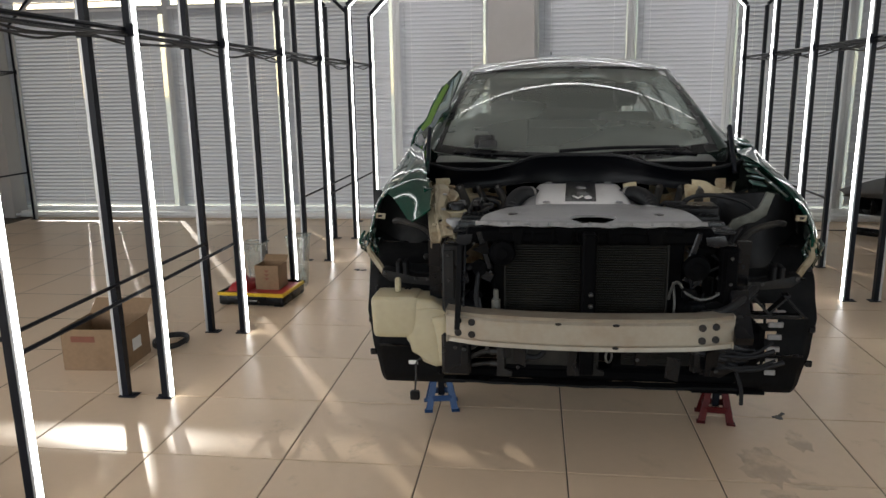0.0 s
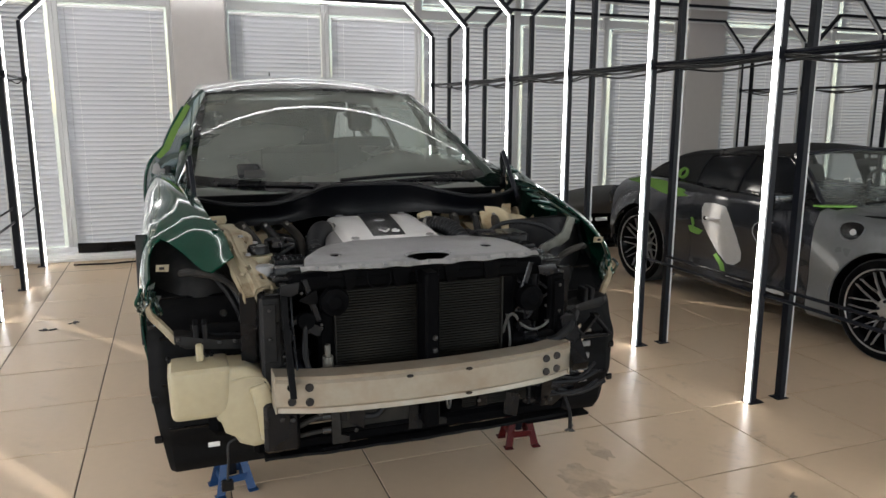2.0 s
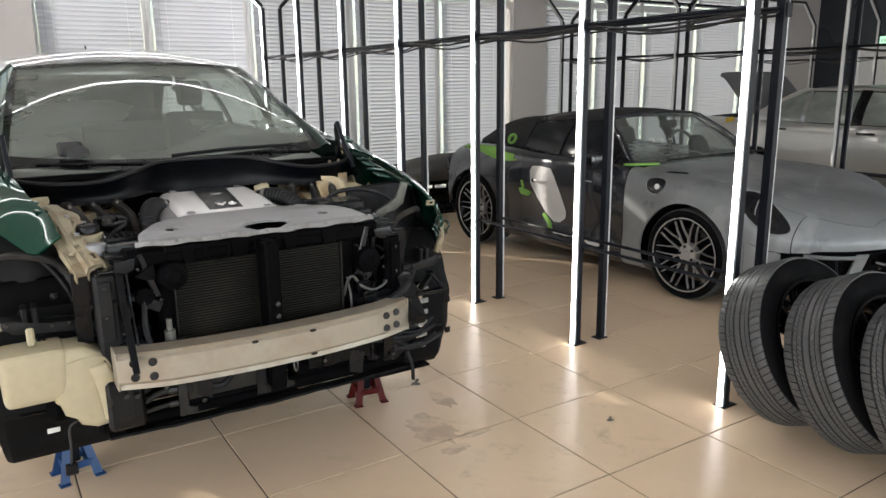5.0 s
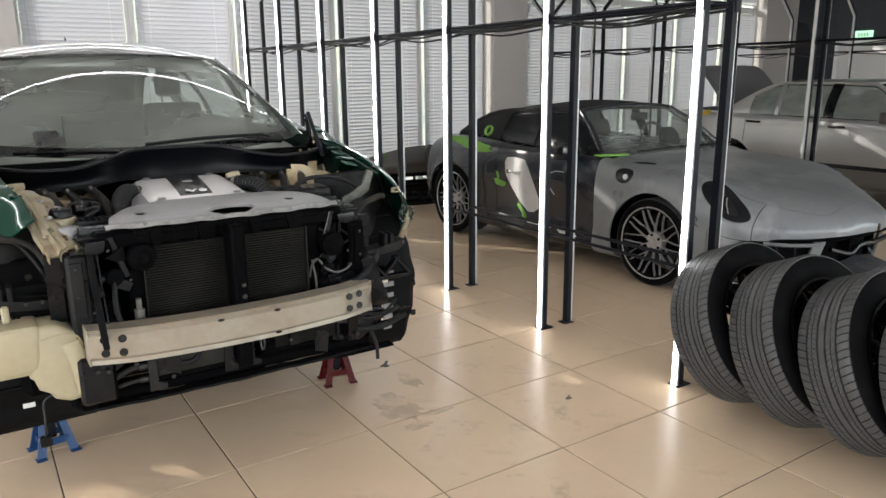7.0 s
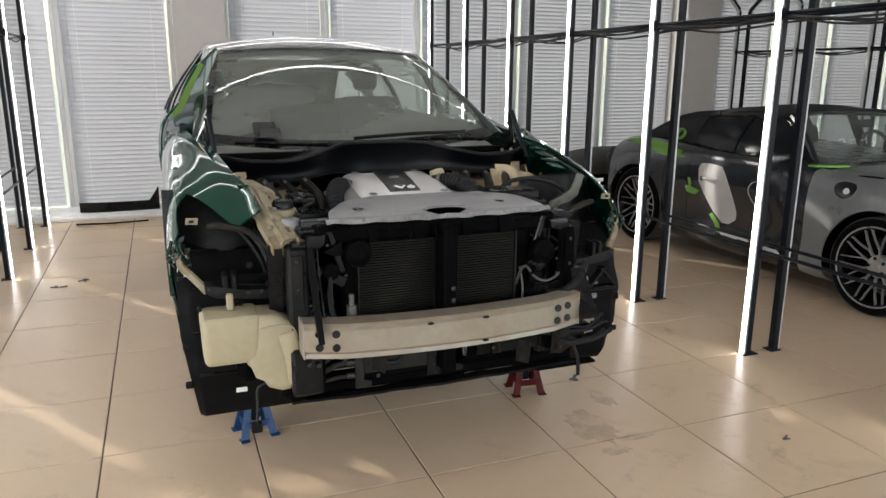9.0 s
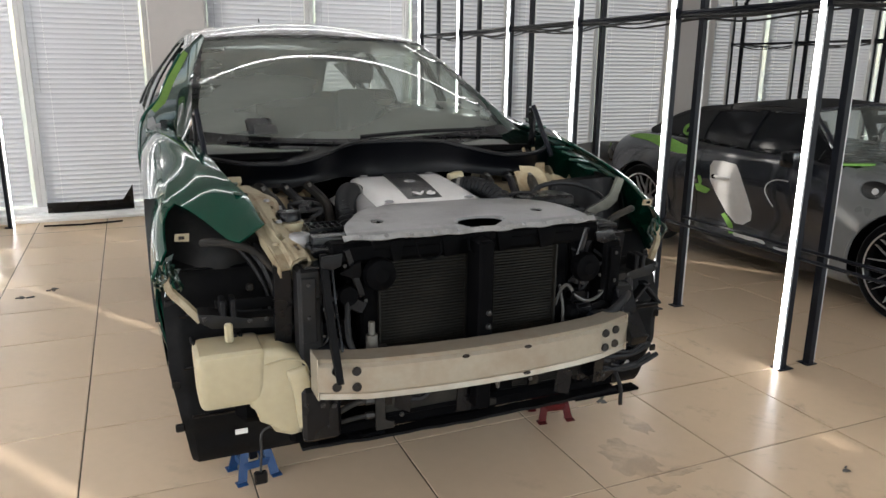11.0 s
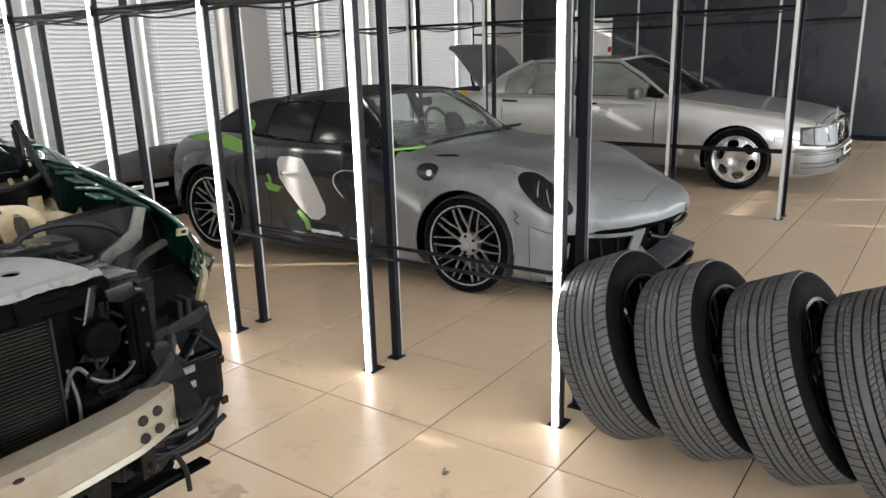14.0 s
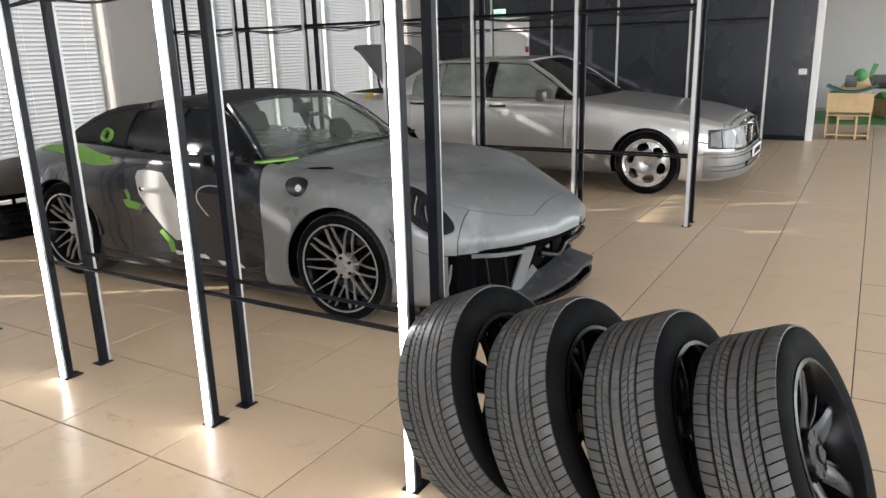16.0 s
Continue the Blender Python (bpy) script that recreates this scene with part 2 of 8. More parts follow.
def panels(table, svals, nv, sort, arches, gap=0.003, front=None):
    """Car panels: a table of (s, half profile) lofted along s, mirrored, sorted into named sheets by sort(s, v, side), with round wheel openings (s, z, r)."""
    keys, rows = [k for k, _ in table], [p for _, p in table]
    nprof = len(rows[0])
    vv = np.linspace(0, nprof - 1, nv + 1)
    grid = []
    for s in svals:
        prof = smooth_at(keys, rows, s)
        grid.append([smooth_at(range(nprof), prof, v) for v in vv])
    out = {}
    sides = (-1, 1)
    for side in sides:
        used = {}
        for i in range(len(svals) - 1):
            for j in range(nv):
                sm, vm = (svals[i] + svals[i + 1]) / 2, (vv[j] + vv[j + 1]) / 2
                zm = (grid[i][j][1] + grid[i + 1][j + 1][1]) / 2
                xm = (grid[i][j][0] + grid[i + 1][j + 1][0]) / 2
                if xm > 0.55 and any((sm - a) ** 2 + (zm - c) ** 2 < r * r for a, c, r in arches):
                    continue
                key = sort(sm, vm, side)
                if key is None:
                    continue
                bm, vmap = out.setdefault(key, (bmesh.new(), {}))
                q = []
                for ii, jj in ((i, j), (i + 1, j), (i + 1, j + 1), (i, j + 1)):
                    x, z = grid[ii][jj]
                    x = max(x, 0.0)
                    k = (ii, jj, 0 if x < 1e-4 else side)
                    if k not in vmap:
                        sp = svals[ii]
                        if front and sp < 1.15:
                            # the leading edge swings back where the lamp sat
                            f0 = front(vv[jj], side)
                            sp = f0 + (sp - svals[0]) * (1.15 - f0) / (1.15 - svals[0])
                            x, z = smooth_at(range(nprof), smooth_at(keys, rows, sp), vv[jj])
                        vmap[k] = bm.verts.new((side * max(x, 0.0), sp, z))
                    q.append(vmap[k])
                bm.faces.new(q if side < 0 else q[::-1])
    res = {}
    for key, (bm, vmap) in out.items():
        edge = [v for v in bm.verts if v.is_boundary]
        for v in edge:
            for a, c, r in arches:
                d = math.hypot(v.co.y - a, v.co.z - c)
                if abs(v.co.x) > 0.55 and d < r * 1.16:
                    v.co.y, v.co.z = a + (v.co.y - a) * r / d, c + (v.co.z - c) * r / d
        for v in edge:
            mid = sum((f.calc_center_median() for f in v.link_faces), Vector()) / len(v.link_faces)
            v.co += (mid - v.co).normalized() * gap
        bm.normal_update()
        bmesh.ops.solidify(bm, geom=list(bm.faces), thickness=0.006)
        res[key] = bm
    return res


def span(a, b, n, extra=()):
    return sorted(set([round(a + (b - a) * k / n, 4) for k in range(n + 1)]) | set(extra))

# ---- materials ----
M_TILE = stained(pbr("porcelain_tile", (0.645, 0.49, 0.335), 0.31, spec=0.23, var=0.05, scale=2.2, bump=0.02, bump_scale=25, rough_var=0.06, obj_rand=0.5), (0.40, 0.30, 0.20), 0.60, 0.85, 1.6)
M_GROUT = pbr("grout", (0.10, 0.08, 0.06), 0.9, var=0.2, scale=12)
M_WALL = pbr("white_plaster", (0.74, 0.72, 0.70), 0.75, var=0.03, scale=1.5, bump=0.08, bump_scale=120)
# Pillar plaster greyed in colour, as it stands against the window light
M_PILLAR = pbr("backlit_pillar_paint", (0.46, 0.435, 0.42), 0.7, var=0.03, scale=1.5, bump=0.06, bump_scale=120)
M_PVC = pbr("white_plastic_frame", (0.80, 0.80, 0.80), 0.35, var=0.03, scale=4)
M_SLAT = translucent("blind_slat", (0.46, 0.467, 0.51), 0.36)
# White frame plastic with its indoor shade put into the colour
M_SHADEFRAME = pbr("window_frame_plastic", (0.50, 0.50, 0.50), 0.4, var=0.03, scale=4)
M_CORD = pbr("white_cord", (0.85, 0.85, 0.85), 0.8)
# Its haze paints the white daylight glare at the blinds' edges
M_PANE = pane("window_glass", (0.92, 0.95, 0.95), dust_or_haze=0.6)
# Slight tint added on three upper panes to weaken the floor's sun patches
M_SUNDIM = pane("sun_dimming_glass", (0.95, 0.95, 0.94))
M_DARKWALL = pbr("dark_panel", (0.030, 0.034, 0.042), 0.28, spec=0.35, var=0.12, scale=1.2, bump=0.02, rough_var=0.1)
M_CEIL = pbr("ceiling_paint", (0.45, 0.45, 0.455), 0.8, var=0.03, scale=1)
M_OUT = pbr("outside_paving", (0.35, 0.34, 0.33), 0.9, var=0.15, scale=0.5)
M_STEEL = pbr("black_steel", (0.006, 0.007, 0.011), 0.38, spec=0.16, var=0.25, scale=14, rough_var=0.12)
M_CHANNEL = pbr("aluminium_channel", (0.46, 0.465, 0.47), 0.42, 0.5, var=0.06, scale=10)
M_LED = glow("led_on", (1.0, 1.0, 0.99), 6.2)
M_LEDOFF = pbr("led_diffuser", (0.62, 0.62, 0.60), 0.3, var=0.04, scale=5)
M_CABLE = pbr("black_cable", (0.012, 0.012, 0.013), 0.5, var=0.2, scale=20)
M_CARD = stained(pbr("cardboard", (0.245, 0.155, 0.085), 0.85, var=0.12, scale=5, bump=0.1, bump_scale=90), (0.185, 0.115, 0.06), 0.55, 0.75, 4)
M_INK = pbr("brown_print", (0.20, 0.07, 0.04), 0.8, var=0.2, scale=20)
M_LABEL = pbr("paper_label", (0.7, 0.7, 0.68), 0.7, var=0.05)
M_BLACKPL = stained(pbr("black_plastic", (0.0025, 0.0026, 0.0034), 0.26, spec=0.30, var=0.3, scale=8, bump=0.12, bump_scale=180, rough_var=0.15), (0.0055, 0.0053, 0.0050), 0.55, 0.8, 7)
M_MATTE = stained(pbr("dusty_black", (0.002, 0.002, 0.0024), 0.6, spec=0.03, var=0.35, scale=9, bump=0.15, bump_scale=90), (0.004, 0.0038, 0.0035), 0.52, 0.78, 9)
M_LINER = stained(pbr("dusty_liner", (0.0045, 0.0045, 0.005), 0.62, spec=0.09, var=0.3, scale=6, bump=0.15, bump_scale=70), (0.012, 0.011, 0.010), 0.50, 0.75, 6)
M_GREYLINER = stained(pbr("grey_dusty_liner", (0.0065, 0.0065, 0.0075), 0.50, spec=0.20, var=0.3, scale=6, bump=0.15, bump_scale=70), (0.019, 0.018, 0.017), 0.48, 0.74, 5)
M_DUSTYLINER = stained(pbr("dusty_grey_plastic", (0.008, 0.008, 0.0085), 0.52, spec=0.2, var=0.3, scale=6, bump=0.15, bump_scale=70), (0.022, 0.020, 0.018), 0.46, 0.72, 6)
M_SCUTTLE = pbr("scuttle_plastic", (0.0014, 0.0016, 0.0026), 0.34, spec=0.14, var=0.25, scale=6, bump=0.05, bump_scale=160)
M_YELLOW = pbr("yellow_plastic", (0.65, 0.42, 0.02), 0.4, var=0.06)
M_RED = pbr("red_plastic", (0.35, 0.02, 0.02), 0.4, var=0.1)
M_CLEAR = pane("clear_plastic", (0.93, 0.94, 0.94), 1.3, 0.08)
M_FROST = pane("frosted_plastic", (0.93, 0.94, 0.94), 1.5, 0.25, dust_or_haze=0.3)
M_GREEN = pbr("green_paint", (0.0015, 0.034, 0.021), 0.09, 0.0, spec=0.25, var=0.06, scale=3, coat=0.55, rough_var=0.02)
M_ARM = stained(pbr("bare_grey_arm", (0.10, 0.102, 0.085), 0.45, 0.3, var=0.15, scale=9), (0.05, 0.047, 0.038), 0.5, 0.7, 8)
M_TEALSTEEL = pbr("teal_painted_flange", (0.035, 0.085, 0.070), 0.3, 0.2, var=0.15, scale=12, coat=0.6)
M_DKGREEN = pbr("dark_green_paint", (0.005, 0.022, 0.016), 0.22, 0.25, var=0.06, scale=3, coat=1.0, rough_var=0.03)
M_ALU = stained(pbr("bare_aluminium", (0.335, 0.297, 0.235), 0.42, 0.4, var=0.07, scale=5, bump=0.05, bump_scale=60, rough_var=0.1), (0.26, 0.20, 0.145), 0.45, 0.75, 5)
M_BEIGE = stained(pbr("beige_primer", (0.27, 0.228, 0.15), 0.6, var=0.12, scale=7, bump=0.1), (0.15, 0.095, 0.045), 0.50, 0.66, 8)
M_TAN = stained(pbr("tan_panel", (0.40, 0.33, 0.21), 0.55, var=0.15, scale=6, bump=0.15, bump_scale=30), (0.20, 0.11, 0.035), 0.46, 0.64, 6)
M_TANK = pbr("milky_plastic", (0.39, 0.34, 0.225), 0.42, var=0.08, scale=4, bump=0.05, bump_scale=30)
M_TANK.node_tree.nodes["Principled BSDF"].inputs["Subsurface Weight"].default_value = 0.3
M_TANK.node_tree.nodes["Principled BSDF"].inputs["Subsurface Radius"].default_value = (0.03, 0.025, 0.015)
M_COVER = stained(pbr("grey_cover_plastic", (0.215, 0.213, 0.216), 0.38, var=0.08, scale=5, bump=0.06, bump_scale=160), (0.11, 0.108, 0.105), 0.5, 0.72, 6)
M_SILVERPL = pbr("silver_plastic", (0.72, 0.71, 0.70), 0.33, 0.35, var=0.06, scale=5)
M_CHROME = pbr("chrome", (0.75, 0.75, 0.76), 0.12, 1.0, var=0.03)
M_FIN = stained(pbr("radiator_fin", (0.012, 0.0112, 0.0095), 0.55, 0.0, spec=0.2, var=0.3, scale=12), (0.026, 0.023, 0.018), 0.5, 0.75, 6)
M_PIPE = pbr("dull_pipe_metal", (0.16, 0.155, 0.145), 0.4, 0.5, var=0.1, scale=10)
M_RUBBER = pbr("hose_rubber", (0.007, 0.007, 0.008), 0.5, spec=0.25, var=0.25, scale=15)
M_HOSE = stained(pbr("dusty_hose", (0.014, 0.013, 0.012), 0.6, spec=0.2, var=0.3, scale=14, bump=0.1, bump_scale=80), (0.042, 0.036, 0.029), 0.45, 0.72, 9)
M_CARBON = pbr("woven_black", (0.010, 0.010, 0.011), 0.30, var=0.4, scale=40, bump=0.2, bump_scale=260)
M_TANKGREY = stained(pbr("dusty_white_plastic", (0.13, 0.123, 0.105), 0.5, var=0.12, scale=9), (0.09, 0.08, 0.065), 0.5, 0.72, 9)
M_FLANGE = stained(pbr("worn_grey_flange", (0.30, 0.295, 0.29), 0.4, 0.3, var=0.12, scale=12), (0.17, 0.165, 0.16), 0.48, 0.7, 14)
M_REFLECTOR = pbr("lamp_reflector", (0.15, 0.148, 0.135), 0.4, 0.2, var=0.35, scale=14, coat=0.4)
# Opaque near-black sheet, stands in for the cabin's darkness behind the near-side windows
M_CABINDARK = pbr("dark_cabin_sheet", (0.006, 0.007, 0.009), 0.22, spec=0.22, var=0.3, scale=3)
M_PALEPIPE = pbr("pale_pipe_metal", (0.075, 0.073, 0.068), 0.4, 0.3, var=0.1, scale=10)
M_TYRE = stained(pbr("tyre_rubber", (0.004, 0.004, 0.0045), 0.72, spec=0.05, var=0.15, scale=10, bump=0.1, bump_scale=140), (0.010, 0.0097, 0.0093), 0.5, 0.75, 6)
M_BLACKRIM = pbr("black_rim", (0.003, 0.003, 0.0035), 0.22, 0.0, spec=0.10, var=0.2, scale=10)
M_TREAD = stained(pbr("dusty_tread", (0.060, 0.060, 0.060), 0.5, spec=0.4, var=0.15, scale=12, bump=0.1, bump_scale=140), (0.056, 0.055, 0.053), 0.5, 0.75, 8)
M_RIM = pbr("grey_rim", (0.46, 0.455, 0.45), 0.30, 0.65, var=0.08, scale=10)
M_RIMSILVER = pbr("silver_rim", (0.66, 0.65, 0.64), 0.25, 0.8, var=0.05, scale=8)
M_DARKDISC = pbr("old_brake_disc", (0.05, 0.048, 0.046), 0.5, 0.8, var=0.2, scale=20)
M_DISC = pbr("brake_disc", (0.25, 0.25, 0.25), 0.4, 1.0, var=0.15, scale=20)
M_WS = pane("windscreen", (0.74, 0.82, 0.76), 1.55, dust_or_haze=0.29)
M_CLEARSIDE = pane("clear_side_glass", (0.80, 0.84, 0.82), 1.5)
M_WSCLEAR = pane("clear_windscreen", (0.92, 0.96, 0.96), 1.6, dust_or_haze=0.16)
M_DARKGLASS = pane("tinted_glass", (0.10, 0.12, 0.12), 1.5)
# Its haze lightens the panes in place of a bright reflection
M_SEDGLASS = pane("sedan_glass", (0.80, 0.90, 0.87), 2.3, dust_or_haze=0.42)
M_SEAT = pbr("dark_seat", (0.03, 0.03, 0.03), 0.7, var=0.15, scale=10, bump=0.1)
M_TRIM = pbr("grey_interior", (0.30, 0.30, 0.285), 0.7, var=0.1, scale=6)
M_PRIMER = stained(stained(pbr("grey_primer", (0.185, 0.192, 0.196), 0.34, var=0.06, scale=2.5, rough_var=0.12, coat=0.25), (0.235, 0.243, 0.247), 0.52, 0.58, 2.2, 3), (0.145, 0.151, 0.156), 0.57, 0.63, 2.7, 4)
M_DKPAINT = stained(pbr("dark_grey_paint", (0.0075, 0.009, 0.015), 0.26, 0.0, var=0.15, scale=2.5, coat=0.6, rough_var=0.04), (0.0115, 0.0130, 0.0195), 0.54, 0.74, 2.6)
M_LIP = stained(pbr("scuffed_lip", (0.045, 0.046, 0.05), 0.45, var=0.2, scale=8), (0.12, 0.12, 0.125), 0.5, 0.7, 7)
M_FILLER = stained(pbr("white_filler", (0.62, 0.61, 0.60), 0.7, var=0.05, scale=5), (0.50, 0.49, 0.47), 0.5, 0.8, 5)
M_FABRIC = pbr("soft_top_fabric", (0.012, 0.012, 0.013), 0.85, var=0.2, scale=12, bump=0.2, bump_scale=250)
M_LIME = pbr("lime_tape", (0.20, 0.40, 0.085), 0.7, spec=0.25, var=0.2, scale=9, bump=0.1)
# The same lime tape, darkened in colour where it hangs in shade
M_SHADELIME = pbr("shaded_lime_tape", (0.085, 0.165, 0.022), 0.7, var=0.2, scale=9, bump=0.1)
M_SILVER = pbr("silver_paint", (0.60, 0.59, 0.575), 0.30, 0.7, var=0.03, scale=3, coat=0.5, rough_var=0.04)
# Boot lid in a darker grey than the silver body
M_LID = pbr("dark_grey_lid", (0.13, 0.13, 0.135), 0.5, 0.1, var=0.12, scale=3)
M_LIDGREY = pbr("dull_grey_skin", (0.10, 0.10, 0.098), 0.42, var=0.1, scale=3, coat=0.2)
M_MIRROR = pbr("taupe_mirror_paint", (0.085, 0.078, 0.070), 0.35, 0.2, var=0.05, scale=4, coat=0.4)
M_SILVERLOW = pbr("silver_cladding", (0.19, 0.183, 0.172), 0.42, 0.35, spec=0.3, var=0.04, scale=3, coat=0.1)
M_BLUE = pbr("blue_enamel", (0.006, 0.042, 0.13), 0.4, var=0.15, scale=15)
M_JACKRED = pbr("red_enamel", (0.062, 0.004, 0.004), 0.45, spec=0.2, var=0.3, scale=15)
M_WOOD = stained(pbr("birch_ply", (0.60, 0.42, 0.22), 0.5, var=0.1, scale=4), (0.48, 0.31, 0.15), 0.5, 0.75, 5)
M_TEAL = pbr("teal_plastic", (0.01, 0.10, 0.08), 0.5, var=0.1)
M_TOYGREEN = pbr("toy_green", (0.08, 0.30, 0.09), 0.6, var=0.15)
M_SIGN = glow("exit_sign", (0.25, 0.6, 0.35), 0.6)
M_WHITEDOOR = pbr("white_door", (0.72, 0.71, 0.70), 0.45, var=0.03, scale=2)
M_SCREEN = pbr("screen_black", (0.008, 0.008, 0.009), 0.15, var=0.1)
M_DUST = pbr("grey_debris", (0.12, 0.11, 0.10), 0.9, var=0.3, scale=20)

# ---- the hall ----
X_WEST, X_DARK, X_FAR, Y_N, Y_S, H = -6.40, 13.60, 20.0, 5.95, -7.2, 3.6
I4 = Matrix.Identity(4)


def setting(name, bm, material, label, category):
    ob = new(name, mesh_of(name, bm, material, True, 30))
    return tagged(ob, label, category, kind="structure")


ground = setting("ground", surf(lambda u, v: (-600 + 1200 * u, -600 + 1200 * v, -0.06), 2, 2), M_OUT, "grey paved ground outside the hall", "ground")
floor = setting("floor", B(X_WEST, X_FAR, Y_S, Y_N + 0.15, -0.05, -0.004), M_GROUT, "beige glossy porcelain tile floor with dark joints", "floor")
setting("ceiling", B(X_WEST - 0.2, X_FAR + 0.2, Y_S - 0.2, Y_N + 0.4, H, H + 0.2), M_CEIL, "plain grey painted ceiling of the hall", "ceiling")

wbm = bmesh.new()
box(wbm, X_WEST - 0.25, X_WEST - 0.02, 0.6, Y_N + 0.4, 0, H)
# unseen stretch, its openings added for the west fill
box(wbm, X_WEST - 0.25, X_WEST - 0.02, Y_S, 0.6, 0, 0.4)
box(wbm, X_WEST - 0.25, X_WEST - 0.02, Y_S, 0.6, 3.0, H)
for k in range(3):
    box(wbm, X_WEST - 0.25, X_WEST - 0.02, Y_S + 2.6 * k, Y_S + 2.6 * k + 0.4, 0.4, 3.0)
west = setting("wall_west", wbm, M_WALL, "white panelled wall with thin dark joints", "wall")
for k in range(4):
    for z0, z1 in ((0.004, 0.62), (0.63, 1.92), (1.93, 3.2)):
        y1 = Y_N - 0.02 - 1.25 * k
        part("panel", B(X_WEST - 0.02, X_WEST, max(y1 - 1.24, Y_S), y1, z0, z1, 0.003), M_WALL, west)

# unseen south wall behind the camera, its tall openings added to let light in
south = bmesh.new()
box(south, X_WEST, X_FAR, Y_S - 0.25, Y_S, 0, 0.4)
box(south, X_WEST, X_FAR, Y_S - 0.25, Y_S, 3.0, H)
for k in range(9):
    xx = X_WEST + 3.2 * k
    box(south, xx, min(xx + 0.6, X_FAR), Y_S - 0.25, Y_S, 0.4, 3.0)
setting("wall_south", south, M_WALL, "unseen white plastered wall with added tall openings", "wall")
setting("wall_far_east", B(X_FAR, X_FAR + 0.2, Y_S, Y_N + 0.4, 0, H), M_WALL, "white plastered wall of the neighbouring play room", "wall")
setting("wall_play_room", B(X_DARK + 0.16, X_FAR, Y_N + 0.10, Y_N + 0.3, 0, H), M_WALL, "white plastered back wall of the play room", "wall")

# dark panelled partition
dark = setting("wall_east", B(X_DARK + 0.012, X_DARK + 0.16, -0.86, Y_N, 0, H), M_DARKWALL, "dark grey panelled partition wall", "wall")
yy = -0.86
while yy < Y_N - 0.05:
    y2 = min(yy + 1.22, Y_N - 0.005)
    if not (yy < 4.94 and y2 > 3.9):
        part("panel", B(X_DARK, X_DARK + 0.012, yy + 0.004, y2 - 0.004, 0.08, H - 0.01, 0.002), M_DARKWALL, dark)
    else:
        if yy < 3.88:
            part("panel", B(X_DARK, X_DARK + 0.012, yy + 0.004, 3.86, 0.08, H - 0.01, 0.002), M_DARKWALL, dark)
        if y2 > 4.98:
            part("panel", B(X_DARK, X_DARK + 0.012, 5.00, y2 - 0.004, 0.08, H - 0.01, 0.002), M_DARKWALL, dark)
        if yy < 3.88:
            part("panel", B(X_DARK, X_DARK + 0.012, 3.864, 4.996, 2.09, H - 0.01, 0.002), M_DARKWALL, dark)
    yy = y2
setting("baseboard", B(X_DARK - 0.012, X_DARK + 0.012, -0.86, 3.86, 0.002, 0.08, 0.003), M_STEEL, "black plinth strip along the dark partition", "baseboard")
setting("trim", B(X_DARK - 0.02, X_DARK + 0.18, -0.96, -0.862, 0, H, 0.004), M_PVC, "white end trim of the dark partition", "trim")
door = setting("door_1", B(X_DARK - 0.025, X_DARK + 0.010, 3.93, 4.92, 0.01, 2.02, 0.003), M_WHITEDOOR, "white closed door in the dark wall", "door")
for a, b, c, d in ((3.866, 3.926, 0.004, 2.085), (4.924, 4.994, 0.004, 2.085), (3.926, 4.924, 2.024, 2.085)):
    part("door_frame", B(X_DARK - 0.03, X_DARK + 0.011, a, b, c, d, 0.003), M_PVC, door)
part("door_handle", T([(X_DARK - 0.03, 3.99, 1.02), (X_DARK - 0.08, 3.99, 1.02), (X_DARK - 0.08, 4.10, 1.02)], 0.01), M_CHROME, door, "chrome lever handle")
part("red_tag", B(X_DARK - 0.035, X_DARK - 0.025, 3.86, 3.93, 1.46, 1.56, 0.004), M_RED, door, "small red card on the door's edge")
sign = solo("exit_sign", B(X_DARK - 0.05, X_DARK, 4.34, 4.64, 2.10, 2.24, 0.006), M_SIGN, I4, "green and white lit exit sign over the door", "sign")
for k in range(4):
    part("sign_mark", B(X_DARK - 0.054, X_DARK - 0.051, 4.40 + 0.05 * k, 4.43 + 0.05 * k, 2.14, 2.20, 0.001), M_LABEL, sign, "plain white bar of sign lettering")
switch = solo("light_switch", B(X_DARK - 0.012, X_DARK, -0.80, -0.68, 1.02, 1.11, 0.004), M_PVC, I4, "white double light switch on the dark wall", "switch")
for k in range(2):
    part("rocker", B(X_DARK - 0.017, X_DARK - 0.0125, -0.79 + 0.055 * k, -0.745 + 0.055 * k, 1.035, 1.095, 0.003), M_PVC, switch)

# north facade: pillars, frames, blinds
PILLARS = [(-6.40, -6.20), (-0.07, 0.45), (6.28, 6.88), (12.60, 13.60)]
for a, b in PILLARS:
    setting("pillar", B(a, b, Y_N - 0.16, Y_N + 0.35, 0, H, 0.006), M_PILLAR, "plastered pillar between the windows, greyed as if backlit", "pillar")
setting("wall_north", B(X_WEST, X_FAR, Y_N + 0.12, Y_N + 0.35, -0.05, 0.10), M_WALL, "low white upstand under the tall windows", "wall")
setting("wall_north_top", B(X_WEST, X_FAR, Y_N + 0.12, Y_N + 0.35, 3.45, H), M_WALL, "white wall strip over the tall windows", "wall")
setting("trim_sill", B(X_WEST, X_DARK, Y_N - 0.05, Y_N + 0.118, 0.0, 0.075, 0.008), M_PVC, "white low sill along the foot of the windows", "sill")
setting("trim_pipe", T([(X_WEST + 0.02, Y_N - 0.12, 0.045), (X_DARK - 0.02, Y_N - 0.12, 0.045)], 0.014), M_PVC, "thin pale pipe along the window foot", "pipe")


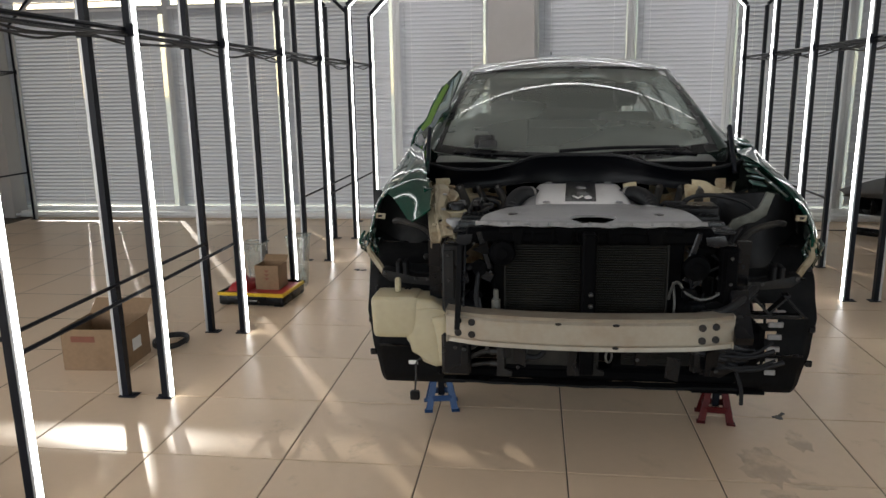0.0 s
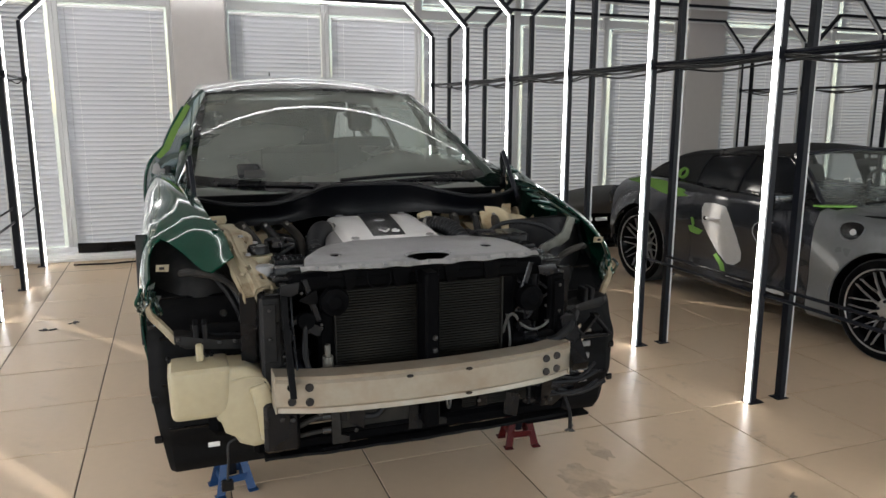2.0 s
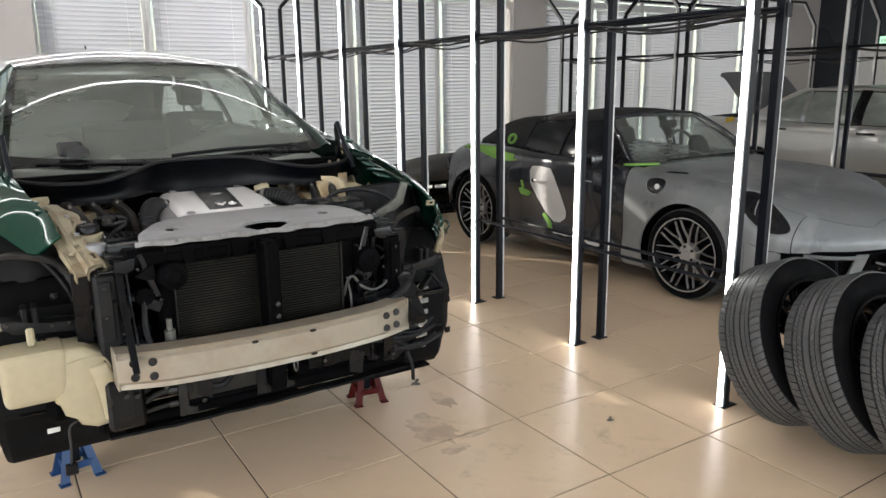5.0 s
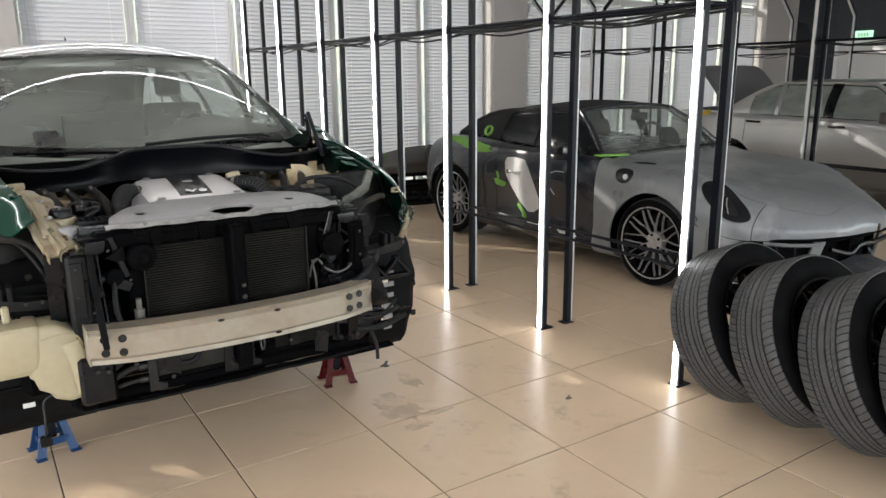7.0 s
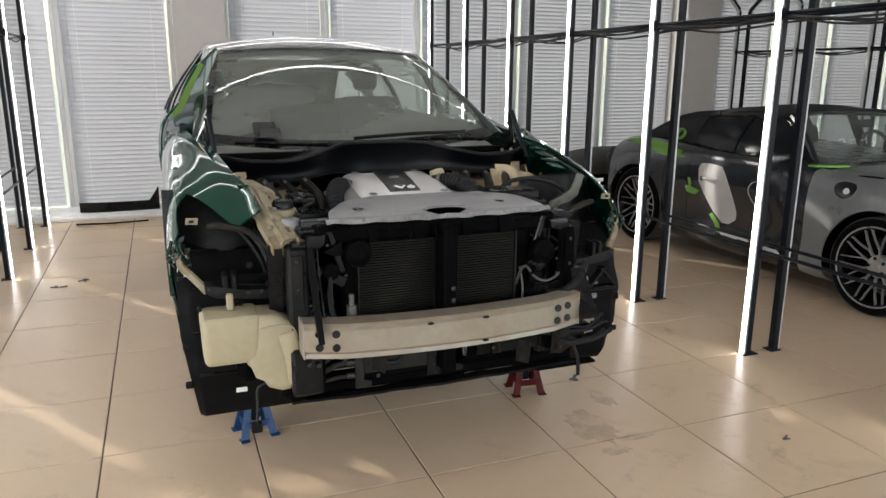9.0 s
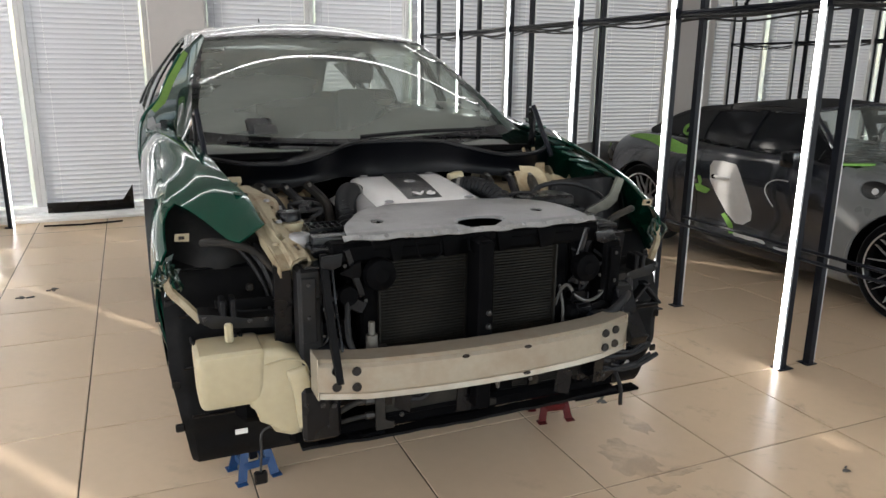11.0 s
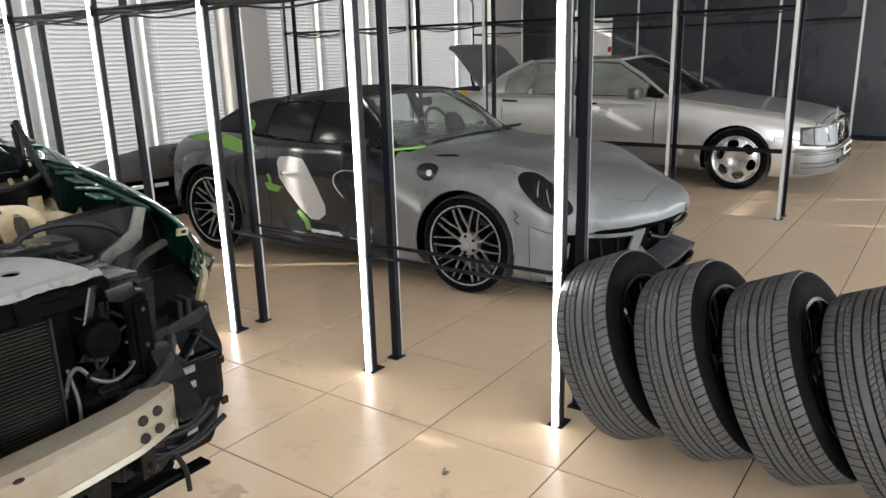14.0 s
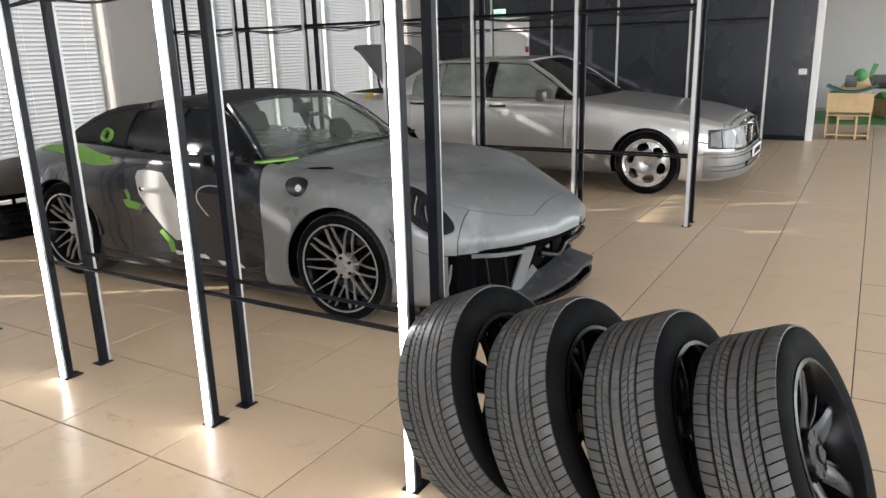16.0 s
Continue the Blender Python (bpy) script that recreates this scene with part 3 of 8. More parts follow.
def blind_mesh(w, h, pitch=0.046, tilt=62):
    """Slats of a closed venetian blind, w wide and h high, hanging down from z = 0."""
    verts, faces = [], []
    n = int(h / pitch)
    c, s = math.cos(radians(tilt)), math.sin(radians(tilt))
    for k in range(n):
        z = -0.03 - k * pitch
        wob = 0.0012 * math.sin(k * 1.7) + 0.0008 * math.sin(k * 0.31)
        base = len(verts)
        # each slat is slotted where the ladder cords run
        xs = (-w / 2, -w * 0.36 - 0.002, -w * 0.36 + 0.002, w * 0.36 - 0.002, w * 0.36 + 0.002, w / 2)
        for x in xs:
            for q, lift in ((-0.029, 0.0), (-0.011, 0.0075), (0.011, 0.0075), (0.029, 0.0)):
                verts.append((x, -q * c - lift * s, z + q * s + lift * c + wob * 2 * x / w))
        for j in range(5):
            for q in (range(3) if j % 2 == 0 else (0, 2)):
                a = base + 4 * j + q
                faces.append((a, a + 4, a + 5, a + 1))
    me = bpy.data.meshes.new("slats")
    me.from_pydata(verts, [], faces)
    me.materials.append(M_SLAT)
    for p in me.polygons:
        p.use_smooth = True
    return me


def blind(x0, x1, ztop, h, rng):
    w = x1 - x0
    ob = thing("venetian_blind", pose((x0 + x1) / 2, Y_N + 0.03, ztop), "white closed venetian blind hanging before a window", "blind", "window blinds")
    part("head_rail", B(-w / 2, w / 2, -0.018, 0.018, -0.028, 0.0, 0.003), M_PVC, ob)
    sl = new("slats", blind_mesh(w, h, tilt=72 + rng.uniform(-1.5, 1.5)))
    sl.parent = ob
    tagged(sl, kind="stuff")
    part("bottom_rail", B(-w / 2, w / 2, -0.014, 0.014, -h - 0.025, -h - 0.008, 0.004), M_PVC, ob)
    for f in (-0.36, 0.36):
        part("ladder_cord", T([(w * f, -0.016, -0.02), (w * f, -0.016, -h - 0.01)], 0.0012, 5), M_CORD, ob)
    if h > 1:
        part("wand", T([(-w * 0.44, -0.024, -0.02), (-w * 0.44, -0.03, -h * 0.55)], 0.004, 6), M_CLEAR, ob)
    return ob


rng = random.Random(4)
window_no = 0
for (_, xa), (xb, _) in zip(PILLARS, PILLARS[1:]):
    edges = [xa, xa + 1.09, xa + 2.18, (xa + xb) / 2 + 0.55, xb - 1.10, xb]
    for i in range(5):
        x0, x1 = edges[i], edges[i + 1]
        window_no += 1
        win = setting("window_%d" % window_no, B(x0, x1, Y_N + 0.10, Y_N + 0.118, 0.075, 0.13, 0.002), M_PVC, "tall white framed window, its frame part lit by daylight", "window")
        gap = window_no <= 3
        zt = 2.505 if gap else 2.60
        part("window_frame", B(x0, x1, Y_N + 0.11, Y_N + 0.16, zt, zt + 0.10, 0.006), M_SHADEFRAME, win)
        part("window_frame", B(x0, x1, Y_N + 0.10, Y_N + 0.16, 3.38, 3.45, 0.006), M_SHADEFRAME, win)
        for xx in (x0, x1):
            sgn = 1 if xx == x0 else -1
            part("mullion", B(min(xx, xx + 0.045 * sgn), max(xx, xx + 0.045 * sgn), Y_N + 0.085, Y_N + 0.16, 0.13, 3.38, 0.005), M_SHADEFRAME, win)
        for z0, z1 in ((0.13, zt), (zt + 0.10, 3.38)):
            sun_dim = gap and z0 > 1
            g = part("pane", B(x0 + 0.045, x1 - 0.045, Y_N + 0.12, Y_N + 0.128, z0, z1), M_SUNDIM if sun_dim else M_PANE, win)
            g.visible_shadow = sun_dim
        blind(x0 + 0.050 + rng.uniform(0, 0.015), x1 - 0.058 - rng.uniform(0, 0.018), 2.575 - rng.uniform(0, 0.012), 2.42, rng)
        blind(x0 + 0.05, x1 - 0.06, 3.375, 0.698 if gap else 0.615, rng)

# ---- light arches ----
Z_BEND, Z_TOP, D_SLOPE = 2.37, 2.70, 0.33


def ribbon(bm, pts, y0, y1, off0, off1):
    """A flat bar that follows an outline in the x-z plane, between two offsets to its inner side."""
    n = len(pts)
    norm = []
    for i in range(n):
        a, b = Vector(pts[max(i - 1, 0)]), Vector(pts[min(i + 1, n - 1)])
        ins = []
        for p, q in ((pts[max(i - 1, 0)], pts[i]), (pts[i], pts[min(i + 1, n - 1)])):
            d = Vector(q) - Vector(p)
            if d.length > 1e-6:
                d.normalize()
                ins.append(Vector((d.y, -d.x)))
        m = sum(ins, Vector((0, 0))).normalized()
        norm.append(m / max(0.3, m.dot(ins[0])))
    rings = []
    for p, m in zip(pts, norm):
        p = Vector(p)
        a, b = p + m * off0, p + m * off1
        rings.append([bm.verts.new((a.x, y0, a.y)), bm.verts.new((b.x, y0, b.y)), bm.verts.new((b.x, y1, b.y)), bm.verts.new((a.x, y1, a.y))])
    for r, s in zip(rings, rings[1:]):
        for k in range(4):
            bm.faces.new((r[k], r[(k + 1) % 4], s[(k + 1) % 4], s[k]))
    bm.faces.new(rings[0][::-1])
    bm.faces.new(rings[-1])
    bmesh.ops.recalc_face_normals(bm, faces=list(bm.faces))
    return bm


def arch(xl, xr, lit, y, label, group):
    """A gate of square steel tube with a light strip on its inner side; xl and xr are the tubes' inner faces."""
    ob = thing("light_arch", pose(0, y, 0), label, "light arch", group)
    path = [(xl, 0.006), (xl, Z_BEND), (xl + D_SLOPE, Z_TOP), (xr - D_SLOPE, Z_TOP), (xr, Z_BEND), (xr, 0.006)]
    part("post", ribbon(bmesh.new(), path[:2], -0.02, 0.02, -0.032, 0), M_STEEL, ob)
    part("post", ribbon(bmesh.new(), path[4:], -0.02, 0.02, -0.032, 0), M_STEEL, ob)
    part("beam", ribbon(bmesh.new(), path[1:5], -0.02, 0.02, -0.032, 0), M_STEEL, ob)
    part("channel", ribbon(bmesh.new(), path, -0.017, 0.017, 0.0005, 0.012), M_CHANNEL, ob)
    part("light_strip", ribbon(bmesh.new(), path, -0.0108, 0.0108, 0.0125, 0.020), M_LED if lit else M_LEDOFF, ob, "glowing white light strip" if lit else "unlit pale light strip")
    for x, s in ((xl, -1), (xr, 1)):
        fp = B(x + s * 0.02 - 0.04, x + s * 0.02 + 0.055 * (1 if s > 0 else 0.7), -0.035, 0.035, 0.001, 0.006, 0.002)
        fo = part("foot_plate", fp, M_STEEL, ob)
        part("bolt", B(x + s * 0.055 - 0.006, x + s * 0.055 + 0.006, -0.007, 0.007, 0.0065, 0.013, 0.002), M_STEEL, fo)
        part("clip", B(x + s * 0.0 - 0.02, x + s * 0.0 + 0.02, -0.026, -0.0205, 1.80, 1.86, 0.002), M_STEEL, ob)
    return ob


ROW_Y = [-0.45 + 1.03 * k for k in range(7)]
TUNNELS = [(-5.86, -1.66, False), (-1.41, 2.695, True), (2.925, 7.11, False), (7.32, 11.66, False)]
for xl, xr, lit in TUNNELS:
    lab = "black steel gate with a glowing white light strip" if lit else "black steel gate with an unlit light strip"
    grp = "lit arches over the stripped car" if lit else "unlit arches"
    first = arch(xl, xr, lit, ROW_Y[0], lab, grp)
    for y in ROW_Y[1:]:
        copy_thing(first, pose(0, y, 0))

rng = random.Random(9)
for x in (-5.86 - 0.03, -1.66 + 0.03, -1.41 - 0.03, 2.695 + 0.03, 2.925 - 0.03, 7.11 + 0.03, 7.32 - 0.03, 11.66 + 0.03):
    for y0, y1 in ((ROW_Y[0], ROW_Y[2]), (ROW_Y[4], ROW_Y[6])):
        solo("rail", T([(x, y0, 0.60), (x, y1, 0.60)], 0.010, 8), M_STEEL, I4, "thin black steel tie rail between the gate posts", "rail", "lower tie rails")
    solo("rail", T([(x, ROW_Y[0], 1.835), (x, ROW_Y[6], 1.835)], 0.011, 8), M_STEEL, I4, "thin black steel tie rail between the gate posts", "rail", "upper tie rails")
    for q in range(2):
        pts = []
        for k in range(6):
            for f in (0.0, 0.33, 0.66):
                sag = 0.0 if f == 0 else rng.uniform(0.006, 0.045)
                pts.append((x + 0.016 * (1 if q else -1) + rng.uniform(-0.004, 0.004), ROW_Y[k] + 1.03 * f, 1.822 - 0.012 * q - sag))
        pts.append((x, ROW_Y[6], 1.825))
        solo("cable", T(arcpts(pts, 4), 0.006, 6), M_CABLE, I4, "black power cable tied along the upper rail", "cable", "cables along the rails")

# ---- tyres and wheels ----
def tyre_bm(R, rim, w, tread=True, seg=72):
    """A tyre round z, tread blocks and grooves as real relief."""
    h = w / 2
    prof = [(rim, -h * 0.80), (rim + 0.012, -h * 0.93), (rim + (R - rim) * 0.45, -h * 1.02), (R - 0.035, -h * 0.99), (R - 0.012, -h * 0.90), (R - 0.003, -h * 0.80)]
    lanes = [-0.74, -0.53, -0.47, -0.16, -0.10, 0.10, 0.16, 0.47, 0.53, 0.74]
    mid = []
    for k in range(len(lanes) - 1):
        a, b = lanes[k] * h, lanes[k + 1] * h
        g = k % 2 == 1
        r = R - 0.010 if g else R - 0.006
        mid += [(r, a + (0.001 if g else 0)), (r, b - (0.001 if g else 0))]
    prof = prof + mid + [(r, -z) for r, z in prof[::-1]]
    bm = bmesh.new()
    lathe(bm, prof, seg)
    return bm


def tread_blocks(R, w, n=64):
    """Shoulder blocks with cross grooves, two narrow ribs a side with slanted sipes, and a plain middle rib."""
    bm = bmesh.new()
    h = w / 2
    lanes = [(-0.88, -0.53, 0.45, 0.86, 1.0), (0.53, 0.88, -0.45, 0.86, 1.0), (-0.47, -0.34, 0.5, 0.88, 1.5), (0.34, 0.47, -0.5, 0.88, 1.5), (-0.31, -0.16, 0.7, 0.86, 1.5), (0.16, 0.31, -0.7, 0.86, 1.5), (-0.10, 0.10, 0.2, 0.97, 1.0)]
    for z0, z1, sl, f, dens in lanes:
        cnt = int(n * dens)
        step = 2 * math.pi / cnt
        for k in range(cnt):
            a = step * k
            rows = [z0, (z0 + z1) / 2, z1]
            q = [(zz, 0) for zz in rows] + [(zz, f) for zz in rows[::-1]]
            top, bot = [], []
            for zz, aa in q:
                ang = a + step * (aa + sl * (zz - z0) / (z1 - z0))
                edge = max(0.0, abs(zz) - 0.74)
                rr = R + 0.003 - edge * edge * 0.45
                top.append(bm.verts.new((rr * math.cos(ang), rr * math.sin(ang), zz * h)))
                bot.append(bm.verts.new(((rr - 0.012) * math.cos(ang), (rr - 0.012) * math.sin(ang), zz * h)))
            m = len(q)
            bm.faces.new((top[0], top[1], top[4], top[5]))
            bm.faces.new((top[1], top[2], top[3], top[4]))
            for i in range(m):
                bm.faces.new((top[i], bot[i], bot[(i + 1) % m], top[(i + 1) % m]))
    bmesh.ops.recalc_face_normals(bm, faces=list(bm.faces))
    return bm


def spoke(bm, a0, a1, r0, r1, z0, z1, w0, w1, t=0.02):
    """A tapered spoke from the hub to the rim between two angles."""
    c0, c1 = Vector((r0 * math.cos(a0), r0 * math.sin(a0), z0)), Vector((r1 * math.cos(a1), r1 * math.sin(a1), z1))
    d = (c1 - c0).normalized()
    s = d.cross(Vector((0, 0, 1))).normalized()
    ring = []
    for c, w in ((c0, w0), ((c0 + c1) / 2 + Vector((0, 0, 0.008)), (w0 + w1) / 2), (c1, w1)):
        ring.append([bm.verts.new(c + s * w / 2 - Vector((0, 0, t))), bm.verts.new(c + s * w / 2 * 0.9), bm.verts.new(c + s * w / 4 + Vector((0, 0, 0.005))), bm.verts.new(c - s * w / 4 + Vector((0, 0, 0.005))), bm.verts.new(c - s * w / 2 * 0.9), bm.verts.new(c - s * w / 2 - Vector((0, 0, t)))])
    for p, q in zip(ring, ring[1:]):
        for k in range(6):
            bm.faces.new((p[k], q[k], q[(k + 1) % 6], p[(k + 1) % 6]))
    bm.faces.new(ring[0])
    bm.faces.new(ring[-1][::-1])
    return bm


def rim_bm(rim, w, lip=0.014):
    h = w / 2
    prof = [(rim + 0.006, h * 0.86), (rim + 0.008, h * 0.95), (rim - 0.004, h * 0.97), (rim - lip, h * 0.90), (rim - 0.030, h * 0.62), (rim - 0.045, h * 0.1), (rim - 0.04, -h * 0.6), (rim - 0.012, -h * 0.82), (rim + 0.006, -h * 0.86), (rim - 0.002, -h * 0.5), (rim - 0.03, 0)]
    bm = bmesh.new()
    lathe(bm, prof, 64, closed=True)
    return bm


def spokes_bm(style, rim, w):
    bm = bmesh.new()
    z = w / 2 * 0.62
    if style == "mesh":
        for k in range(10):
            a = 2 * math.pi * (k + 0.5) / 10
            spoke(bm, a, a, 0.050, 0.118, z - 0.022, z - 0.004, 0.015, 0.012, 0.016)
            for s in (-1, 1):
                spoke(bm, a + s * 0.03, a + s * 0.225, 0.110, rim - 0.006, z - 0.006, z + 0.030, 0.0075, 0.0065, 0.014)
    elif style == "blade":
        for k in range(6):
            a = 2 * math.pi * k / 6
            spoke(bm, a, a + 0.10, 0.05, rim - 0.02, z - 0.03, z + 0.01, 0.085, 0.055, 0.03)
            spoke(bm, a + 0.3, a + 0.42, 0.05, rim - 0.02, z - 0.04, z - 0.01, 0.03, 0.022, 0.02)
    else:
        # a domed disc with six oval windows
        def disc(u, v):
            r, a = 0.03 + (rim - 0.045) * v, 2 * math.pi * u
            return (r * math.cos(a), r * math.sin(a), z + 0.012 + 0.016 * math.sin(math.pi * min(1, v * 1.05)))

        def holes(u, v):
            r, a = 0.03 + (rim - 0.045) * v, 2 * math.pi * u
            d = (a + math.pi / 6) % (math.pi / 3) - math.pi / 6
            return ((r - 0.172) / 0.043) ** 2 + (d * r / 0.062) ** 2 < 1
        surf(disc, 144, 26, 0.014, bm, holes)
    return bm


def hub_bm(style, w, r):
    bm = bmesh.new()
    z = w / 2 * 0.62
    lathe(bm, [(0.0, z + 0.012), (0.024, z + 0.012), (0.028, z + 0.006), (r * 0.9, z), (r, z - 0.012), (r, z - 0.05), (0, z - 0.05)], 32)
    return bm


def wheel(ob, R, rim, w, style, mat_rim, m, name="wheel"):
    """Adds a wheel as a part of a car: tyre, rim, spokes, hub, bolts; its face looks along its own z."""
    wh = new(name)
    wh.empty_display_size = 0.05
    wh.parent = ob
    wh.matrix_local = m
    part("tyre", tyre_bm(R, rim, w), M_TYRE, wh, "black rubber tyre")
    part("tread", tread_blocks(R, w), M_TREAD, wh)
    part("rim", rim_bm(rim, w), M_BLACKRIM if style == "mesh" else mat_rim, wh)
    part("rim_lip", lathe(bmesh.new(), [(rim - 0.009, w / 2 * 0.92), (rim - 0.003, w / 2 * 0.985), (rim + 0.005, w / 2 * 0.985), (rim + 0.005, w / 2 * 0.90)], 64), M_RIM if style == "mesh" else M_RIMSILVER, wh)
    part("spokes", spokes_bm(style, rim, w), mat_rim, wh, angle=50)
    part("hub_cap", hub_bm(style, w, 0.075 if style != "oval" else 0.065), mat_rim, wh)
    for k in range(5):
        a = 2 * math.pi * k / 5
        part("bolt", lathe(bmesh.new(), [(0, 0.012), (0.010, 0.010), (0.011, 0)], 8, pose(0.055 * math.cos(a), 0.055 * math.sin(a), w / 2 * 0.62)), M_STEEL, wh)
    if style == "mesh":
        part("brake_disc", lathe(bmesh.new(), [(0.07, 0.0), (0.175, 0.0), (0.175, -0.03), (0.07, -0.03)], 40, pose(0, 0, 0.0)), M_DARKDISC, wh)
        part("caliper", B(0.10, 0.20, -0.09, 0.09, -0.04, 0.03, 0.012), M_BLACKRIM, wh)
    return wh


def loose_wheel(m, label):
    ob = thing("spare_wheel", m, label, "wheel", "wheels leaning in a row")
    R, rim, w = 0.366, 0.256, 0.250
    part("tyre", tyre_bm(R, rim, w, seg=96), M_TYRE, ob, "worn black rubber tyre")
    part("tread", tread_blocks(R, w, 76), M_TREAD, ob)
    part("rim", rim_bm(rim, w), M_BLACKRIM, ob)
    part("spokes", spokes_bm("blade", rim, w), M_BLACKRIM, ob, angle=50)
    part("hub_cap", hub_bm("blade", w, 0.075), M_BLACKRIM, ob)
    for k in range(5):
        a = 2 * math.pi * k / 5
        part("bolt_hole", lathe(bmesh.new(), [(0, 0.004), (0.010, 0.003), (0.012, 0)], 8, pose(0.055 * math.cos(a), 0.055 * math.sin(a), w / 2 * 0.62)), M_STEEL, ob)
    return ob


LEAN_DEG = 24
first = None
for k in range(4):
    s, c = math.sin(radians(LEAN_DEG)), math.cos(radians(LEAN_DEG))
    yc, xb = -0.72 - 0.308 * k, 2.82 + 0.012 * k
    # the wheel stands on the edge of its tread, its top leaning north
    m = Matrix.Translation((xb, yc, 0.369 * c + 0.1205 * s)) @ Matrix.Rotation(radians(-3 - 1.0 * k), 4, "Z") @ Matrix.Rotation(radians(90 + LEAN_DEG * -1), 4, "X") @ Matrix.Rotation(radians(37 * k + 10), 4, "Z")
    if first is None:
        first = loose_wheel(m, "black alloy wheel with a worn tyre, leaning in a row")
    else:
        copy_thing(first, m)

# ---- the stripped green car on stands ----
suv = thing("suv", pose(0.66, 2.1, 0), "dark green SUV with its front end stripped, raised on stands", "car")
YC = 2.1


def S(name, bm, material, parent=None, label="", smooth=True, angle=35):
    """A body part of the SUV, x from its middle."""
    ob = part(name, bm, material, parent or suv, label, smooth, angle)
    if parent is None:
        ob.matrix_local = pose(0, 0.045 - YC, -0.02)
    return ob


def N(name, bm, material, label="", smooth=True, angle=35):
    """A part of the SUV's front end, in true height and depth, x from its middle."""
    ob = part(name, bm, material, suv, label, smooth, angle)
    ob.matrix_local = pose(0, -YC, 0)
    return ob


SUV_TABLE = [
    (0.19, [(0.900, 0.78), (0.930, 0.83), (0.935, 0.88), (0.895, 0.945), (0.880, 0.980), (0.815, 1.000), (0.738, 1.043), (0.660, 1.088)]),
    (0.30, [(0.900, 0.64), (0.945, 0.72), (0.965, 0.83), (0.945, 0.94), (0.915, 1.020), (0.832, 1.062), (0.752, 1.097), (0.670, 1.124)]),
    (0.45, [(0.880, 0.44), (0.940, 0.55), (0.965, 0.75), (0.968, 0.93), (0.935, 1.072), (0.842, 1.132), (0.772, 1.157), (0.710, 1.163)]),
    (0.80, [(0.880, 0.40), (0.945, 0.52), (0.970, 0.75), (0.972, 0.96), (0.945, 1.130), (0.852, 1.210), (0.800, 1.222), (0.755, 1.216)]),
    (1.15, [(0.870, 0.38), (0.935, 0.50), (0.962, 0.75), (0.967, 0.97), (0.958, 1.140), (0.905, 1.245), (0.860, 1.255), (0.820, 1.250)]),
    (2.50, [(0.860, 0.38), (0.930, 0.50), (0.957, 0.75), (0.967, 0.97), (0.962, 1.140), (0.925, 1.245), (0.900, 1.248), (0.880, 1.245)]),
    (3.60, [(0.860, 0.40), (0.930, 0.52), (0.965, 0.78), (0.965, 1.00), (0.950, 1.170), (0.900, 1.270), (0.880, 1.270), (0.860, 1.270)]),
    (4.30, [(0.820, 0.45), (0.880, 0.55), (0.910, 0.80), (0.900, 1.02), (0.860, 1.200), (0.780, 1.300), (0.760, 1.300), (0.740, 1.300)]),
    (4.60, [(0.600, 0.50), (0.680, 0.60), (0.720, 0.85), (0.720, 1.05), (0.680, 1.200), (0.600, 1.300), (0.580, 1.300), (0.560, 1.300)]),
]


def suv_sort(s, v, side):
    if s < 1.18:
        return "front_fender" + ("" if side < 0 else " ")
    if s < 2.28:
        return "front_door" + ("" if side < 0 else " ")
    if s < 3.2:
        return "rear_door" + ("" if side < 0 else " ")
    return "rear_quarter" + ("" if side < 0 else " ")


def lamp_cut(v, side):
    """How far back the fender's leading edge lies, lobe by lobe; one fender has lost its inner corner."""
    vs = [0, 2.0, 2.4, 3.0, 3.6, 4.1, 4.5, 5.2, 5.9, 7.0]
    if side > 0:
        return float(np.interp(v, vs, [0.40, 0.38, 0.27, 0.20, 0.20, 0.24, 0.34, 0.55, 0.74, 0.92]))
    return float(np.interp(v, vs, [0.40, 0.38, 0.33, 0.30, 0.28, 0.40, 0.42, 0.29, 0.14, 0.14]))


SUV_ARCH = [(0.69, 0.47, 0.44), (3.54, 0.49, 0.44)]
for key, bm in panels(SUV_TABLE, span(0.19, 4.60, 88, (1.18, 2.28, 3.2)), 28, suv_sort, SUV_ARCH, front=lamp_cut).items():
    if not key.endswith(" "):
        for w in bm.verts:
            w.co.x += 0.028
    S(key.strip(), bm, M_GREEN if "fender" in key else M_DKGREEN, angle=30)


def wrap(side, f):
    return lambda u, v: (side * f(u, v)[0], f(u, v)[1], f(u, v)[2])


for side in (-1, 1):
    # bolt flange along the fender's inner edge
    for k in range(9) if side < 0 else range(6, 9):
        y = 0.34 + 0.085 * k
        S("bolt_tab", P([(0.0, 0.0), (0.040, -0.004), (0.044, 0.002), (0.0, 0.006)], -0.012 - 0.006 * (k % 3), 0.016, "y", m=Matrix.Translation((side * (0.665 + 0.11 * min(1, (y - 0.34) / 0.5)) - 0.022, y, 1.115 + 0.14 * (y - 0.17))) @ Matrix.Rotation(0.15 * (-1) ** k, 4, "Y")), M_DKGREEN)

# shell under the panels, bulkhead, floor
S("underbody", B(-0.84, 0.84, 1.16, 4.40, 0.36, 0.52, 0.05), M_MATTE)
S("bulkhead", B(-0.80, 0.80, 1.02, 1.10, 0.50, 1.18, 0.02), M_MATTE)
S("tailgate", surf(lambda u, v: (-0.62 + 1.24 * u, 4.60 - 0.04 * abs(u - 0.5) - 0.55 * max(0, v - 0.55) * 1.6, 0.5 + 1.15 * v), 10, 10, 0.01), M_DKGREEN)


